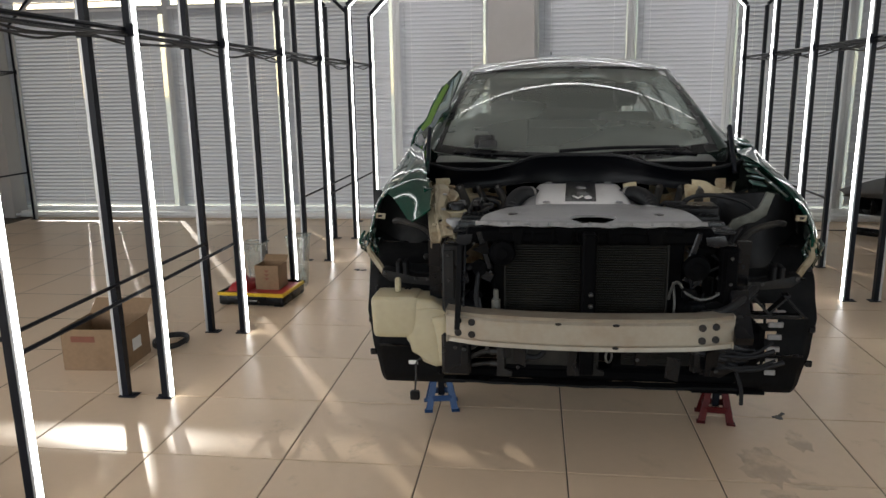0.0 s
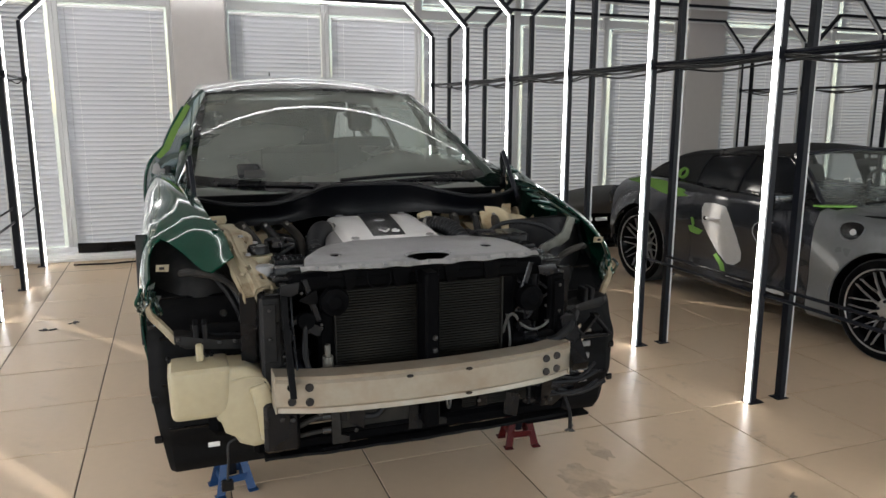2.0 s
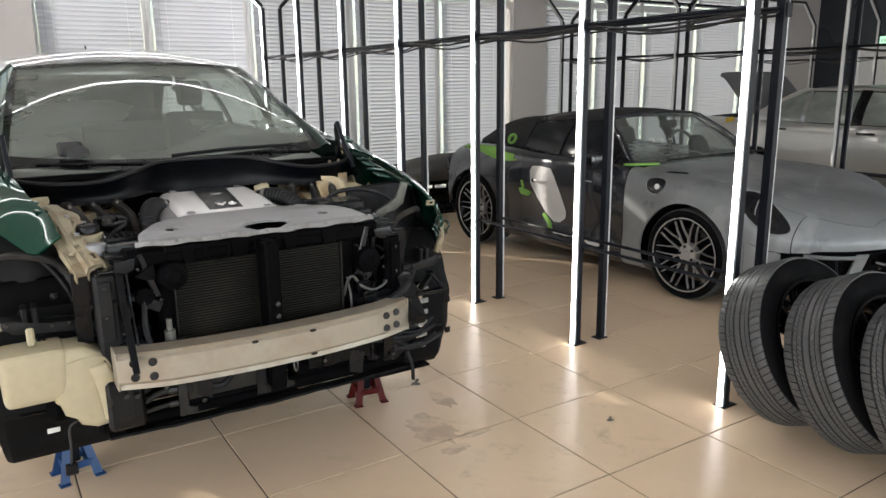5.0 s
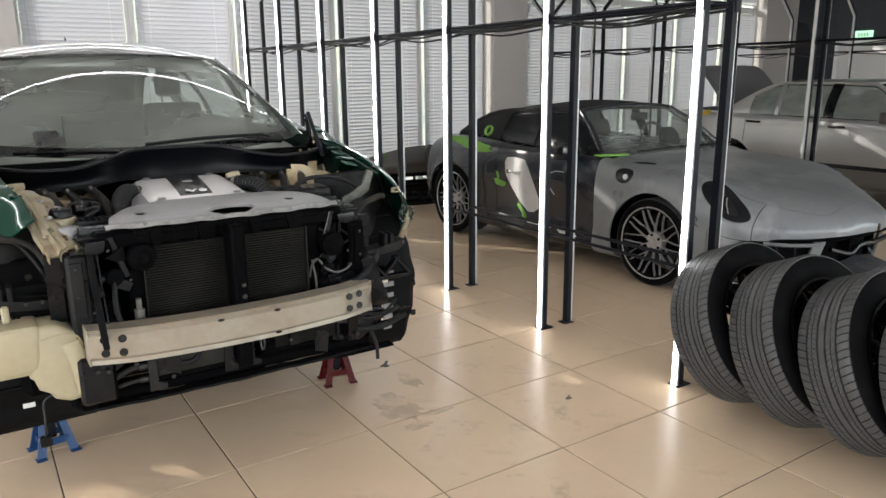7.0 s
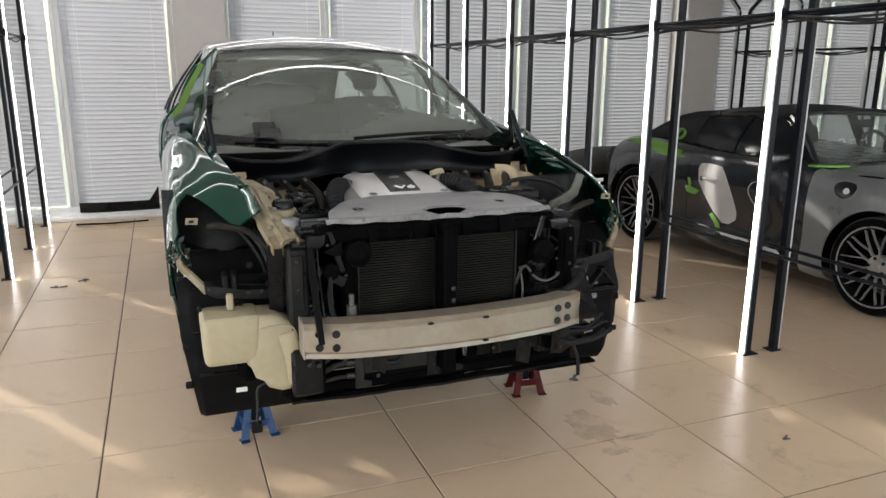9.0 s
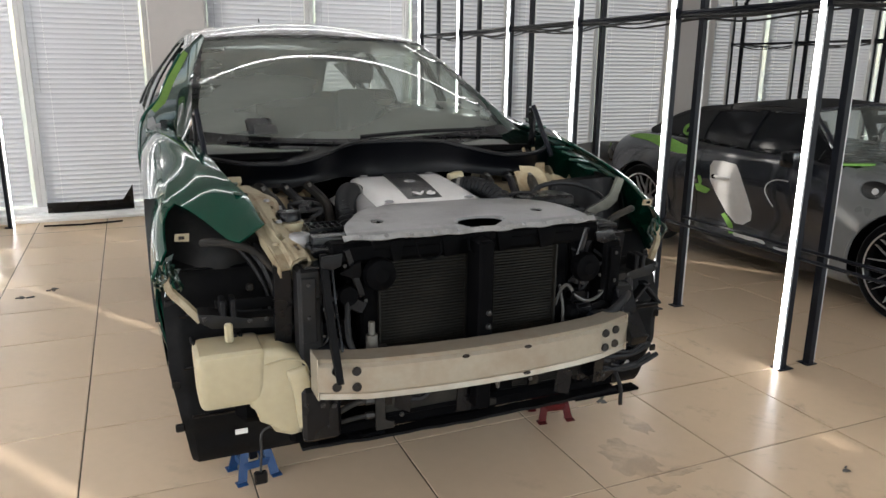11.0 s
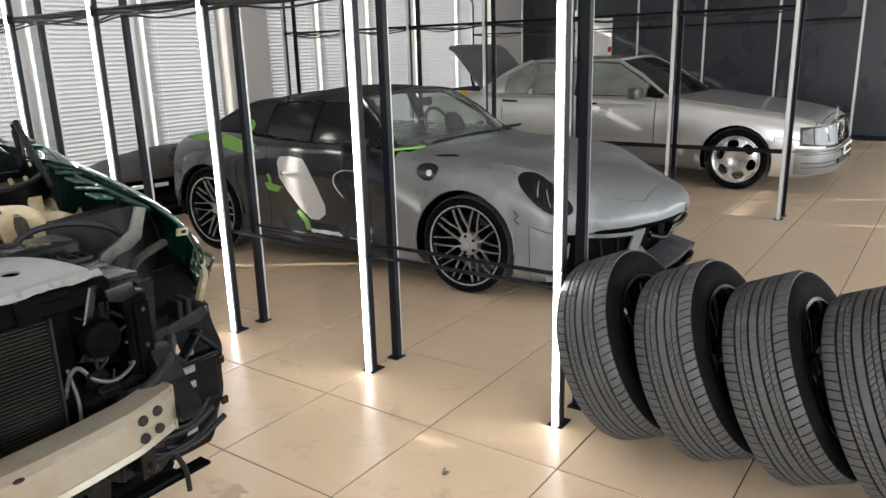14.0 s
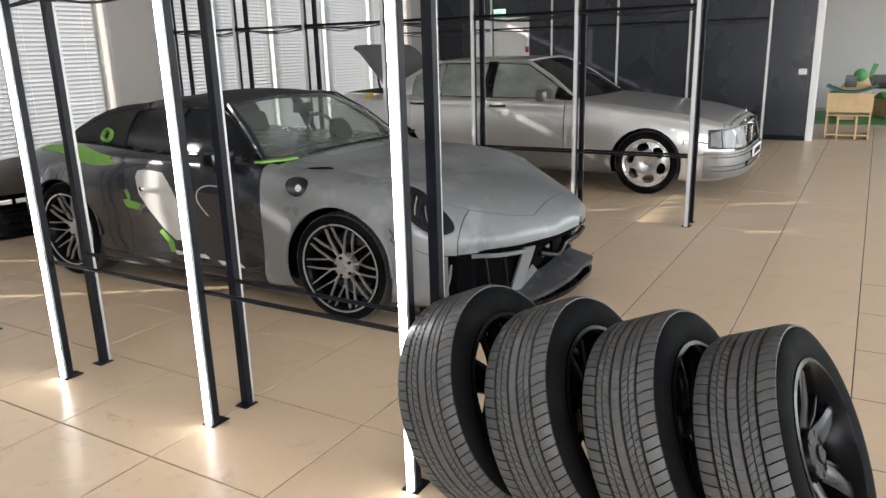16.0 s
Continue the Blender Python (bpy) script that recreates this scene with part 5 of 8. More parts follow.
S("flange_rail", T(arcpts([(0.86, 0.40, 1.085), (0.815, 0.60, 1.150), (0.80, 0.82, 1.195), (0.82, 1.08, 1.235)], 8), 0.012, 7), M_DKGREEN)
# pale stays behind the right wing, a dark hose arched over the tan panel
for k in range(2):
    N("bonnet_stay", T(arcpts([(0.63 + 0.05 * k, 0.84, 1.05), (0.65 + 0.05 * k, 0.88, 1.12), (0.66 + 0.05 * k, 0.92, 1.16)], 4), 0.008, 7), M_BEIGE)
N("arched_hose", T(arcpts([(0.40, 0.44, 1.02), (0.46, 0.42, 1.075), (0.56, 0.40, 1.085), (0.66, 0.38, 1.06), (0.72, 0.36, 1.01)], 6), 0.010, 8), M_RUBBER, "black hose arched over the battery")
N("pale_fitting", lathe(bmesh.new(), [(0, 0.03), (0.022, 0.028), (0.026, 0.0), (0.022, -0.03), (0, -0.032)], 14, Matrix.Translation((0.245, 0.74, 1.075)) @ Matrix.Rotation(radians(80), 4, "Y")), M_TANK)

# air ducts with close ribs
for side in (-1, 1):
    pts = arcpts([(side * 0.205, 0.66, 1.045), (side * 0.25, 0.60, 1.062), (side * 0.285, 0.52, 1.052), (side * 0.305, 0.44, 1.015), (side * 0.31, 0.38, 0.96)], 9)
    N("air_duct", T(pts, 0.034, 16, [0.038 if k % 2 == 0 else 0.030 for k in range(len(pts))]), M_RUBBER, "ribbed black air intake duct")
    N("duct_clamp", lathe(bmesh.new(), [(0.036, -0.007), (0.040, -0.007), (0.040, 0.007), (0.036, 0.007)], 20, Matrix.Translation((side * 0.222, 0.64, 1.052)) @ Matrix.Rotation(radians(50 * side), 4, "Z") @ Matrix.Rotation(radians(85), 4, "X"), True), M_PIPE)
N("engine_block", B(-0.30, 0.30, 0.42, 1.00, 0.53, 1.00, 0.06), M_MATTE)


def cover_top(u, v):
    x = 2 * u - 1
    a = abs(x)
    w = 0.186 + 0.012 * (1 - v)
    fall = 0.055 * max(0.0, (a - 0.86) / 0.14) ** 1.5
    out = 0.030 * max(0.0, (a - 0.86) / 0.14)
    return (math.copysign(w * min(a, 0.93) / 0.93 + out, x) + 0.006, 0.400 + 0.415 * v, 1.042 + 0.045 * v + 0.006 * math.sin(math.pi * v) - fall - 0.03 * max(0, v - 0.95) * 20 * 0.4)


N("engine_cover", surf(cover_top, 36, 20, 0.012), M_SILVERPL, "silver plastic engine cover with a black centre panel", angle=30)
N("cover_panel", surf(lambda u, v: (-0.050 + 0.135 * u - 0.020 * (1 - v), 0.455 + 0.345 * v, 1.051 + 0.0435 * v + 0.006 * math.sin(math.pi * v)), 6, 8, 0.006), M_CARBON, "woven black centre panel of the engine cover")
for x, y in ((-0.150, 0.43), (0.160, 0.43), (-0.135, 0.785), (0.145, 0.785)):
    N("cover_bolt", lathe(bmesh.new(), [(0, 0.002), (0.010, 0.002), (0.014, 0.004), (0.018, 0.0)], 14, Matrix.Translation((x, y, 1.047 + 0.11 * (y - 0.40)))), M_COVER)
for side in (-1, 1):
    N("cover_shoulder", surf(wrap(side, lambda u, v: (0.190 + 0.105 * u, 0.43 + 0.24 * v + 0.02 * u, 1.022 + 0.028 * v - 0.035 * u * u)), 10, 8, 0.012), M_COVER, "dark grey shoulder of the engine cover")


def letters(text, size, depth):
    """Raised letters as a mesh."""
    cu = bpy.data.curves.new("text", "FONT")
    cu.body, cu.size, cu.extrude, cu.align_x = text, size, depth, "CENTER"
    tmp = bpy.data.objects.new("text", cu)
    scene.collection.objects.link(tmp)
    me = bpy.data.meshes.new_from_object(tmp.evaluated_get(bpy.context.evaluated_depsgraph_get()))
    bpy.data.objects.remove(tmp)
    return me


badge_me = letters("V6", 0.046, 0.003)
badge_me.materials.append(M_SILVERPL)
badge = new("badge", badge_me)
badge.parent = suv
badge.matrix_local = pose(0, -YC, 0) @ Matrix.Translation((0.008, 0.475, 1.062)) @ Matrix.Rotation(radians(9), 4, "X") @ Matrix.Diagonal((1.7, 1, 1, 1))
badge["label"] = "chrome V6 badge"
N("cover_emblem", lathe(bmesh.new(), [(0.0, 0.003), (0.016, 0.003), (0.019, 0.0)], 18, Matrix.Translation((0.012, 0.66, 1.082)) @ Matrix.Rotation(radians(7), 4, "X") @ Matrix.Diagonal((1.3, 0.8, 1, 1))), M_COVER)

# big grey cover over the radiator support, with its holes
SHR_V = [0.0, 0.25, 0.5, 0.75, 0.9, 1.0]
SHR_LR = [(-0.415, 0.425), (-0.400, 0.412), (-0.355, 0.392), (-0.310, 0.362), (-0.272, 0.325), (-0.225, 0.270)]


def shroud(u, v):
    lo, hi = smooth_at(SHR_V, SHR_LR, v)
    x = lo + (hi - lo) * u
    y0 = 0.012 + 0.14 * x * x
    y1 = 0.43 - 0.05 * (abs(2 * u - 1) ** 4)
    lip = 0.010 * math.exp(-((x - 0.02) / 0.10) ** 2 - ((v - 0.12) / 0.10) ** 2)
    return (x, y0 + (y1 - y0) * v, 1.036 + 0.008 * v + 0.010 * math.sin(math.pi * v) + lip - 0.02 * max(0.0, 0.05 - v) * 10)


def shroud_holes(u, v):
    x, y, z = shroud(u, v)
    if ((x - 0.02) / 0.082) ** 2 + ((y - 0.052) / 0.036) ** 2 < 1:
        return True
    return any((x - cx) ** 2 + (y - 0.145) ** 2 < 0.021 ** 2 for cx in (-0.289, 0.282))


N("radiator_cover", surf(shroud, 190, 110, 0.005, skip=shroud_holes), M_COVER, "dull grey plastic radiator cover with round holes")
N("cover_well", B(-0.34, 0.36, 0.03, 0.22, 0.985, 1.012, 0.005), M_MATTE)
N("cover_rim", T([(0.02 + 0.085 * math.cos(a), 0.052 + 0.038 * math.sin(a), 1.049) for a in [math.pi * k / 20 for k in range(-2, 23)]], 0.004, 6), M_COVER)


def flange(u, v):
    x = -0.43 + 0.87 * u
    notch = 0.006 * (math.sin(u * 31) > 0.5) + 0.004 * (math.sin(u * 73) > 0.6)
    return (x, 0.010 + 0.14 * x * x - 0.018 * v + notch * v, 1.033 - 0.012 * v + 0.002 * math.sin(u * 40))


N("front_crossmember", surf(flange, 120, 4, 0.003), M_FLANGE, "bare silver front edge of the radiator support", angle=20)
for k in range(11):
    u = 0.06 + 0.088 * k
    N("clip_nut", lathe(bmesh.new(), [(0, 0.004), (0.006, 0.004), (0.008, 0)], 8, Matrix.Translation(Vector(flange(u, 0.3)) + Vector((0, -0.002, 0.002))) @ Matrix.Rotation(radians(35), 4, "X")), M_COVER)
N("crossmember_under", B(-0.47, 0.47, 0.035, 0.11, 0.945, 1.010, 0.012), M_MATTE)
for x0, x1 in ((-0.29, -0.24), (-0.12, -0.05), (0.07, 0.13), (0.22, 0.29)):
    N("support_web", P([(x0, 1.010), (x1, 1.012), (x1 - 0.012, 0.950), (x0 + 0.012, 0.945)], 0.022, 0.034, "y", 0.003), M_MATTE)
for x in (-0.17, 0.0):
    N("support_hoop", T(arcpts([(x - 0.04, 0.005, 1.005), (x - 0.035, -0.004, 0.965), (x, -0.008, 0.955), (x + 0.035, -0.004, 0.965), (x + 0.04, 0.005, 1.005)], 5), 0.0035, 6), M_MATTE)
N("corner_plate", B(-0.52, -0.40, 0.045, 0.17, 0.985, 1.000, 0.004), M_BLACKPL)
N("corner_plate", B(0.41, 0.55, 0.045, 0.17, 0.985, 1.000, 0.004), M_BLACKPL)
N("catch_plate", P([(0.43, 0.985), (0.50, 0.99), (0.515, 0.955), (0.47, 0.945), (0.435, 0.955)], 0.0, 0.012, "y", 0.002), M_BLACKPL)
N("catch_plate", P([(-0.50, 0.985), (-0.44, 0.99), (-0.445, 0.955), (-0.47, 0.945), (-0.505, 0.955)], 0.0, 0.012, "y", 0.002), M_GREYLINER)


# radiator pair with fins
def fins(x0, x1, z0, z1, y, pitch=0.0098):
    verts, faces = [], []
    z = z0
    while z < z1:
        b = len(verts)
        for dz, dy in ((0, 0.0), (pitch * 0.34, -0.008), (pitch * 0.62, -0.008), (pitch * 0.92, 0.0)):
            verts += [(x0, y + dy, z + dz), (x1, y + dy, z + dz)]
        faces += [(b, b + 1, b + 3, b + 2), (b + 2, b + 3, b + 5, b + 4), (b + 4, b + 5, b + 7, b + 6)]
        z += pitch
    me = bpy.data.meshes.new("fins")
    me.from_pydata(verts, [], faces)
    me.materials.append(M_FIN)
    return me


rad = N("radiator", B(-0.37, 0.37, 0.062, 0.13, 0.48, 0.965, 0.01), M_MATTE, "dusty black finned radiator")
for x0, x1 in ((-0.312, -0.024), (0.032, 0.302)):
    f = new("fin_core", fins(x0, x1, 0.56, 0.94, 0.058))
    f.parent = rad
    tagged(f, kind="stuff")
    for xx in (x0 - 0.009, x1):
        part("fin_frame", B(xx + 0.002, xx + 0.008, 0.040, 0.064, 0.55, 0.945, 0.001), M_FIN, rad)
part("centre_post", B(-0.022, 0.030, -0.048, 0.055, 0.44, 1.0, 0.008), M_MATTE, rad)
for z in (0.725, 0.77):
    part("bolt", lathe(bmesh.new(), [(0, 0.010), (0.008, 0.008), (0.010, 0)], 10, Matrix.Translation((0.012, -0.048, z)) @ Matrix.Rotation(radians(90), 4, "X")), M_DARKDISC, rad)
N("receiver_bottle", T([(-0.350, 0.02, 0.55), (-0.350, 0.02, 0.725)], 0.018, 12), M_TANKGREY, "pale dusty receiver bottle beside the radiator")
N("receiver_cap", T([(-0.350, 0.02, 0.725), (-0.350, 0.02, 0.765)], 0.010, 10), M_TANKGREY)
N("receiver_stay", B(-0.372, -0.30, 0.026, 0.034, 0.66, 0.685, 0.003), M_DARKDISC)
N("cooler_hose", T(arcpts([(-0.42, 0.04, 0.84), (-0.425, 0.0, 0.72), (-0.385, -0.03, 0.655), (-0.30, -0.04, 0.632), (-0.154, -0.035, 0.635), (-0.02, -0.03, 0.64)], 8), 0.010, 8), M_RUBBER, "black hose looping under the radiator")
N("hose_joint", B(-0.19, -0.165, -0.047, -0.022, 0.622, 0.648, 0.004), M_COVER)
N("white_pipe", T(arcpts([(0.315, 0.05, 0.73), (0.325, 0.03, 0.79), (0.345, 0.02, 0.805), (0.375, 0.015, 0.765), (0.43, 0.02, 0.740), (0.495, 0.04, 0.755), (0.510, 0.05, 0.80), (0.490, 0.05, 0.82)], 8), 0.0055, 8), M_PALEPIPE, "pale bent metal coolant pipe")
N("thin_pipe", T(arcpts([(0.330, 0.05, 0.80), (0.335, 0.03, 0.72), (0.328, 0.02, 0.64)], 5), 0.005, 8), M_PALEPIPE)
N("fat_hose", T(arcpts([(0.43, 0.04, 0.68), (0.50, -0.01, 0.70), (0.57, 0.0, 0.745), (0.64, 0.08, 0.77)], 6), 0.017, 10), M_RUBBER)
N("pump_block", B(0.38, 0.46, 0.02, 0.10, 0.66, 0.73, 0.014), M_BLACKPL)

# broken lamp carriers over the wheel arch liners
for side in (-1, 1):
    S("lamp_carrier", P([(0.50, 0.745), (0.80, 0.775), (0.835, 0.80), (0.835, 0.825), (0.80, 0.82), (0.70, 0.792), (0.60, 0.785), (0.50, 0.80)], 0.11, 0.19, "y", 0.006, Matrix.Diagonal((side, 1, 1, 1))), M_DUSTYLINER, None, "broken black plastic lamp carrier")
    S("carrier_wall", P([(0.56, 0.80), (0.78, 0.79), (0.78, 0.835), (0.56, 0.83)], 0.195, 0.205, "y", 0.003, Matrix.Diagonal((side, 1, 1, 1))), M_LINER)
    for k in range(6):
        xx = 0.51 + 0.062 * k
        S("truss_rib", B(-0.005, 0.005, -0.02, 0.02, -0.062, 0.062, 0.002, Matrix.Translation((side * xx, 0.13, 0.70)) @ Matrix.Rotation(0.75 * (-1) ** k, 4, "Y")), M_GREYLINER)
    S("truss_chord", B(-0.18, 0.18, -0.02, 0.02, -0.008, 0.008, 0.003, Matrix.Translation((side * 0.67, 0.13, 0.655))), M_BLACKPL)
    for xx in (0.735, 0.765, 0.565, 0.600):
        S("carrier_stud", B(-0.009, 0.009, -0.03, 0.03, -0.035, 0.035, 0.004, Matrix.Translation((side * xx, 0.14, 0.825)) @ Matrix.Rotation(0.06, 4, "X")), M_GREYLINER)
    for xx in (0.64, 0.69, 0.82):
        S("small_bolt", lathe(bmesh.new(), [(0, 0.005), (0.006, 0.004), (0.008, 0)], 8, Matrix.Translation((side * xx, 0.108, 0.79 if xx < 0.8 else 0.812)) @ Matrix.Rotation(radians(90), 4, "X")), M_DARKDISC)
    S("steel_tab", P([(-0.022, -0.011), (0.019, -0.014), (0.022, 0.010), (-0.019, 0.011)], -0.003, 0.003, "y", 0.0, Matrix.Translation((side * 0.858, 0.235, 1.033))), M_BEIGE)
    S("tab_hole", B(-0.008, 0.009, -0.0045, -0.0032, -0.005, 0.005, 0, Matrix.Translation((side * 0.860, 0.235, 1.032))), M_SCREEN)
    S("fender_inner_liner", surf(wrap(side, lambda u, v: (0.935 - 0.10 * max(0, v - 0.6), 0.47 + 0.18 * u, 0.74 + 0.36 * v)), 4, 6, 0.006), M_DUSTYLINER)
    S("wing_closing_panel", surf(wrap(side, lambda u, v: (0.56 + 0.39 * u, 0.46 - 0.10 * math.sin(math.pi * u) * math.sin(math.pi * v) + 0.10 * u * v, 0.70 + 0.40 * v)), 14, 14, 0.006), M_DUSTYLINER)

# small dark fittings round the radiator and under the beam
for k in range(44):
    r = rng.uniform
    side = -1 if k % 2 else 1
    x, y, z = side * r(0.37, 0.50), r(0.02, 0.08), r(0.62, 0.955)
    if k % 5 == 0:
        N("fitting", lathe(bmesh.new(), [(0, 0.02), (r(0.012, 0.03), 0.018), (r(0.015, 0.034), 0.0), (0.012, -0.03)], 12, Matrix.Translation((x, y, z)) @ Matrix.Rotation(radians(90 + r(-30, 30)), 4, "X")), M_MATTE)
    elif k % 5 == 1:
        N("bracket", P([(-r(0.02, 0.05), -0.01), (r(0.02, 0.05), -0.015), (r(0.02, 0.04), 0.012), (0.0, r(0.02, 0.05)), (-r(0.02, 0.04), 0.012)], -0.003, 0.003, "y", 0.0, Matrix.Translation((x, y, z)) @ Matrix.Rotation(r(-0.7, 0.7), 4, "X") @ Matrix.Rotation(r(-1, 1), 4, "Y")), (M_BLACKPL, M_LINER, M_MATTE)[k % 3])
    elif k % 5 == 2:
        N("wire", T(arcpts([(x, y, z), (x + r(-0.05, 0.05), y - 0.02, z - r(0.02, 0.08)), (x + r(-0.06, 0.06), y, z - r(0.05, 0.12))], 6), r(0.003, 0.006), 6), (M_RUBBER, M_CABLE)[k % 2])
    elif k % 5 == 3:
        N("small_bolt", lathe(bmesh.new(), [(0, 0.005), (0.005, 0.004), (0.006, 0)], 8, Matrix.Translation((x, y - 0.03, z)) @ Matrix.Rotation(radians(90), 4, "X")), M_DARKDISC)
    else:
        N("connector", B(-r(0.012, 0.03), r(0.012, 0.03), -0.02, 0.02, -r(0.01, 0.03), r(0.01, 0.03), 0.005, Matrix.Translation((x, y, z)) @ Matrix.Rotation(r(-0.6, 0.6), 4, "Y")), M_BLACKPL)
for k in range(22):
    r = rng.uniform
    x, z = r(-0.55, 0.55), r(0.45, 0.55)
    if k % 3 == 0:
        N("lower_pipe", T(arcpts([(x, 0.03, z), (x + r(0.05, 0.12), 0.01, z + r(-0.03, 0.03)), (x + r(0.14, 0.22), 0.03, z + r(-0.04, 0.04))], 6), r(0.006, 0.013), 8), M_RUBBER)
    elif k % 3 == 1:
        N("lower_bracket", P([(-0.03, -r(0.03, 0.06)), (0.02, -0.05), (0.03, r(0.02, 0.06)), (-0.025, 0.05)], -0.004, 0.004, "y", 0.0, Matrix.Translation((x, 0.01, z)) @ Matrix.Rotation(r(-0.4, 0.4), 4, "Z")), M_BLACKPL)
    else:
        N("small_bolt", lathe(bmesh.new(), [(0, 0.006), (0.007, 0.005), (0.008, 0)], 8, Matrix.Translation((x, 0.0, z)) @ Matrix.Rotation(radians(90), 4, "X")), M_DARKDISC)


# fuse boxes with latticed lids, reservoir, battery
def fuse_box(x, y, z, w, d):
    fb = N("fuse_box", B(-w / 2, w / 2, -d / 2, d / 2, -0.075, 0.0, 0.010, Matrix.Translation((x, y, z)), 2), M_BLACKPL, "black fuse box with a latticed lid")
    n = 6
    for k in range(n):
        xx = x - w / 2 + 0.012 + (w - 0.024) * k / (n - 1)
        part("rib", B(xx - 0.003, xx + 0.003, y - d * 0.1, y + d / 2 - 0.008, z + 0.0005, z + 0.012, 0.001), M_BLACKPL, fb)
    for q in (-0.1, 0.16, 0.42):
        part("rib", B(x - w / 2 + 0.012, x + w / 2 - 0.012, y + d * q - 0.003, y + d * q + 0.003, z + 0.001, z + 0.013, 0.001), M_BLACKPL, fb)
    return fb


fuse_box(-0.442, 0.185, 1.022, 0.125, 0.17)
fuse_box(0.455, 0.235, 1.012, 0.170, 0.15)
N("battery", B(-0.10, 0.10, -0.07, 0.07, 0.0, 0.10, 0.01, Matrix.Translation((0.46, 0.40, 0.95))), M_BLACKPL)
N("brake_reservoir", lathe(bmesh.new(), [(0, -0.09), (0.045, -0.09), (0.052, -0.03), (0.044, -0.004), (0, 0.0)], 18, Matrix.Translation((-0.535, 0.295, 1.040)) @ Matrix.Scale(1.08, 4)), M_TANK, "milky fluid reservoir")
N("reservoir_cap", lathe(bmesh.new(), [(0, 0.03), (0.034, 0.028), (0.040, 0.015), (0.040, 0.0), (0, 0.0)], 18, Matrix.Translation((-0.535, 0.295, 1.041))), M_BLACKPL)
N("reservoir_tray", B(-0.56, -0.45, 0.26, 0.36, 0.93, 0.95, 0.006), M_BLACKPL)
N("fuse_cap", lathe(bmesh.new(), [(0, 0.006), (0.030, 0.006), (0.034, 0.0), (0.034, -0.03)], 18, Matrix.Translation((-0.528, 0.165, 1.016))), M_COVER)

# bumper beam: a bowed box section
def beam(u, v):
    x = 2 * u - 1
    y = -0.125 - 0.060 * (1 - x * x) + 0.022 * max(0, abs(x) - 0.75) * 4
    prof = [(0.075, 0.594), (0.0, 0.597), (0.006, 0.612), (-0.008, 0.624), (-0.008, 0.700), (0.004, 0.709), (0.0, 0.722), (0.075, 0.724)]
    k = min(len(prof) - 1, int(round(v * (len(prof) - 1))))
    return (0.537 * x, y + prof[k][0], prof[k][1])


S("bumper_beam", surf(beam, 40, 7, 0.004), M_ALU, None, "bare aluminium bumper beam with round holes", angle=25)
def hole(x, y, z, r, ry=None):
    S("hole", lathe(bmesh.new(), [(0, 0.0), (r, 0.0), (r * 1.06, -0.004)], 14, Matrix.Translation((x, y, z)) @ Matrix.Diagonal((1, 1, (ry or r) / r, 1)) @ Matrix.Rotation(radians(90), 4, "X")), M_SCREEN)


def beam_y(x):
    x = x / 0.537
    return -0.125 - 0.060 * (1 - x * x) + 0.022 * max(0, abs(x) - 0.75) * 4 - 0.0145


for x, z in ((-0.490, 0.690), (-0.490, 0.641), (-0.436, 0.690), (-0.436, 0.641), (0.412, 0.641), (0.464, 0.641), (0.412, 0.690), (0.464, 0.690)):
    hole(x, beam_y(x) - 0.001, z, 0.0135)
for x, z in ((-0.112, 0.704), (0.098, 0.704), (0.098, 0.617)):
    hole(x, beam_y(x) - 0.002, z, 0.012, 0.005)
for x in (-0.540, 0.534):
    S("beam_end", B(x, x + 0.006, -0.108, -0.02, 0.594, 0.724, 0.002), M_ALU)

# washer tank, moulded in steps
def tank_shell(x0, x1, y0, y1, z0, z1, tx, ty):
    """A moulded block that narrows to its foot."""
    bm = B(x0, x1, y0, y1, z0, z1, 0.028, seg=3)
    for v in bm.verts:
        f = (z1 - v.co.z) / (z1 - z0)
        v.co.x += ((x0 + x1) / 2 - v.co.x) * tx * f
        v.co.y += ((y0 + y1) / 2 - v.co.y) * ty * f
    return bm


tank = N("washer_tank", tank_shell(-0.862, -0.662, 0.03, 0.20, 0.545, 0.722, 0.06, 0.10), M_TANK, "milky yellow plastic washer fluid tank")
part("tank_body", P([(-0.70, 0.715), (-0.615, 0.712), (-0.552, 0.672), (-0.530, 0.610), (-0.533, 0.432), (-0.600, 0.424), (-0.652, 0.444), (-0.676, 0.505), (-0.720, 0.535)], 0.038, 0.19, "y", 0.020), M_TANK, tank, angle=75)
part("tank_step", P([(-0.612, 0.640), (-0.552, 0.652), (-0.536, 0.600), (-0.538, 0.452), (-0.578, 0.446), (-0.590, 0.560)], 0.027, 0.08, "y", 0.010), M_TANK, tank, angle=75)
part("tank_seam", T(arcpts([(-0.668, 0.036, 0.668), (-0.615, 0.036, 0.676), (-0.560, 0.036, 0.664), (-0.534, 0.040, 0.600)], 5), 0.004, 6), M_TANK, tank)
for x in (-0.590, -0.560):
    part("tank_foot", lathe(bmesh.new(), [(0, -0.012), (0.014, -0.010), (0.018, 0.012)], 12, Matrix.Translation((x, 0.11, 0.425))), M_TANK, tank)
part("tank_lug", B(-0.770, -0.746, 0.10, 0.12, 0.725, 0.785, 0.006), M_TANK, tank)
for k in range(6):
    # pale plates stand in for the lit floor that shows through the liner's row of vents
    N("lit_vent_plate", B(0.752, 0.815 - 0.004 * k, 0.2335 - 0.006 * math.sin(0.6 * k), 0.240, 0.618 - 0.052 * k, 0.640 - 0.052 * k, 0.002), M_FLANGE, "pale plate standing in for lit floor seen through a vent")
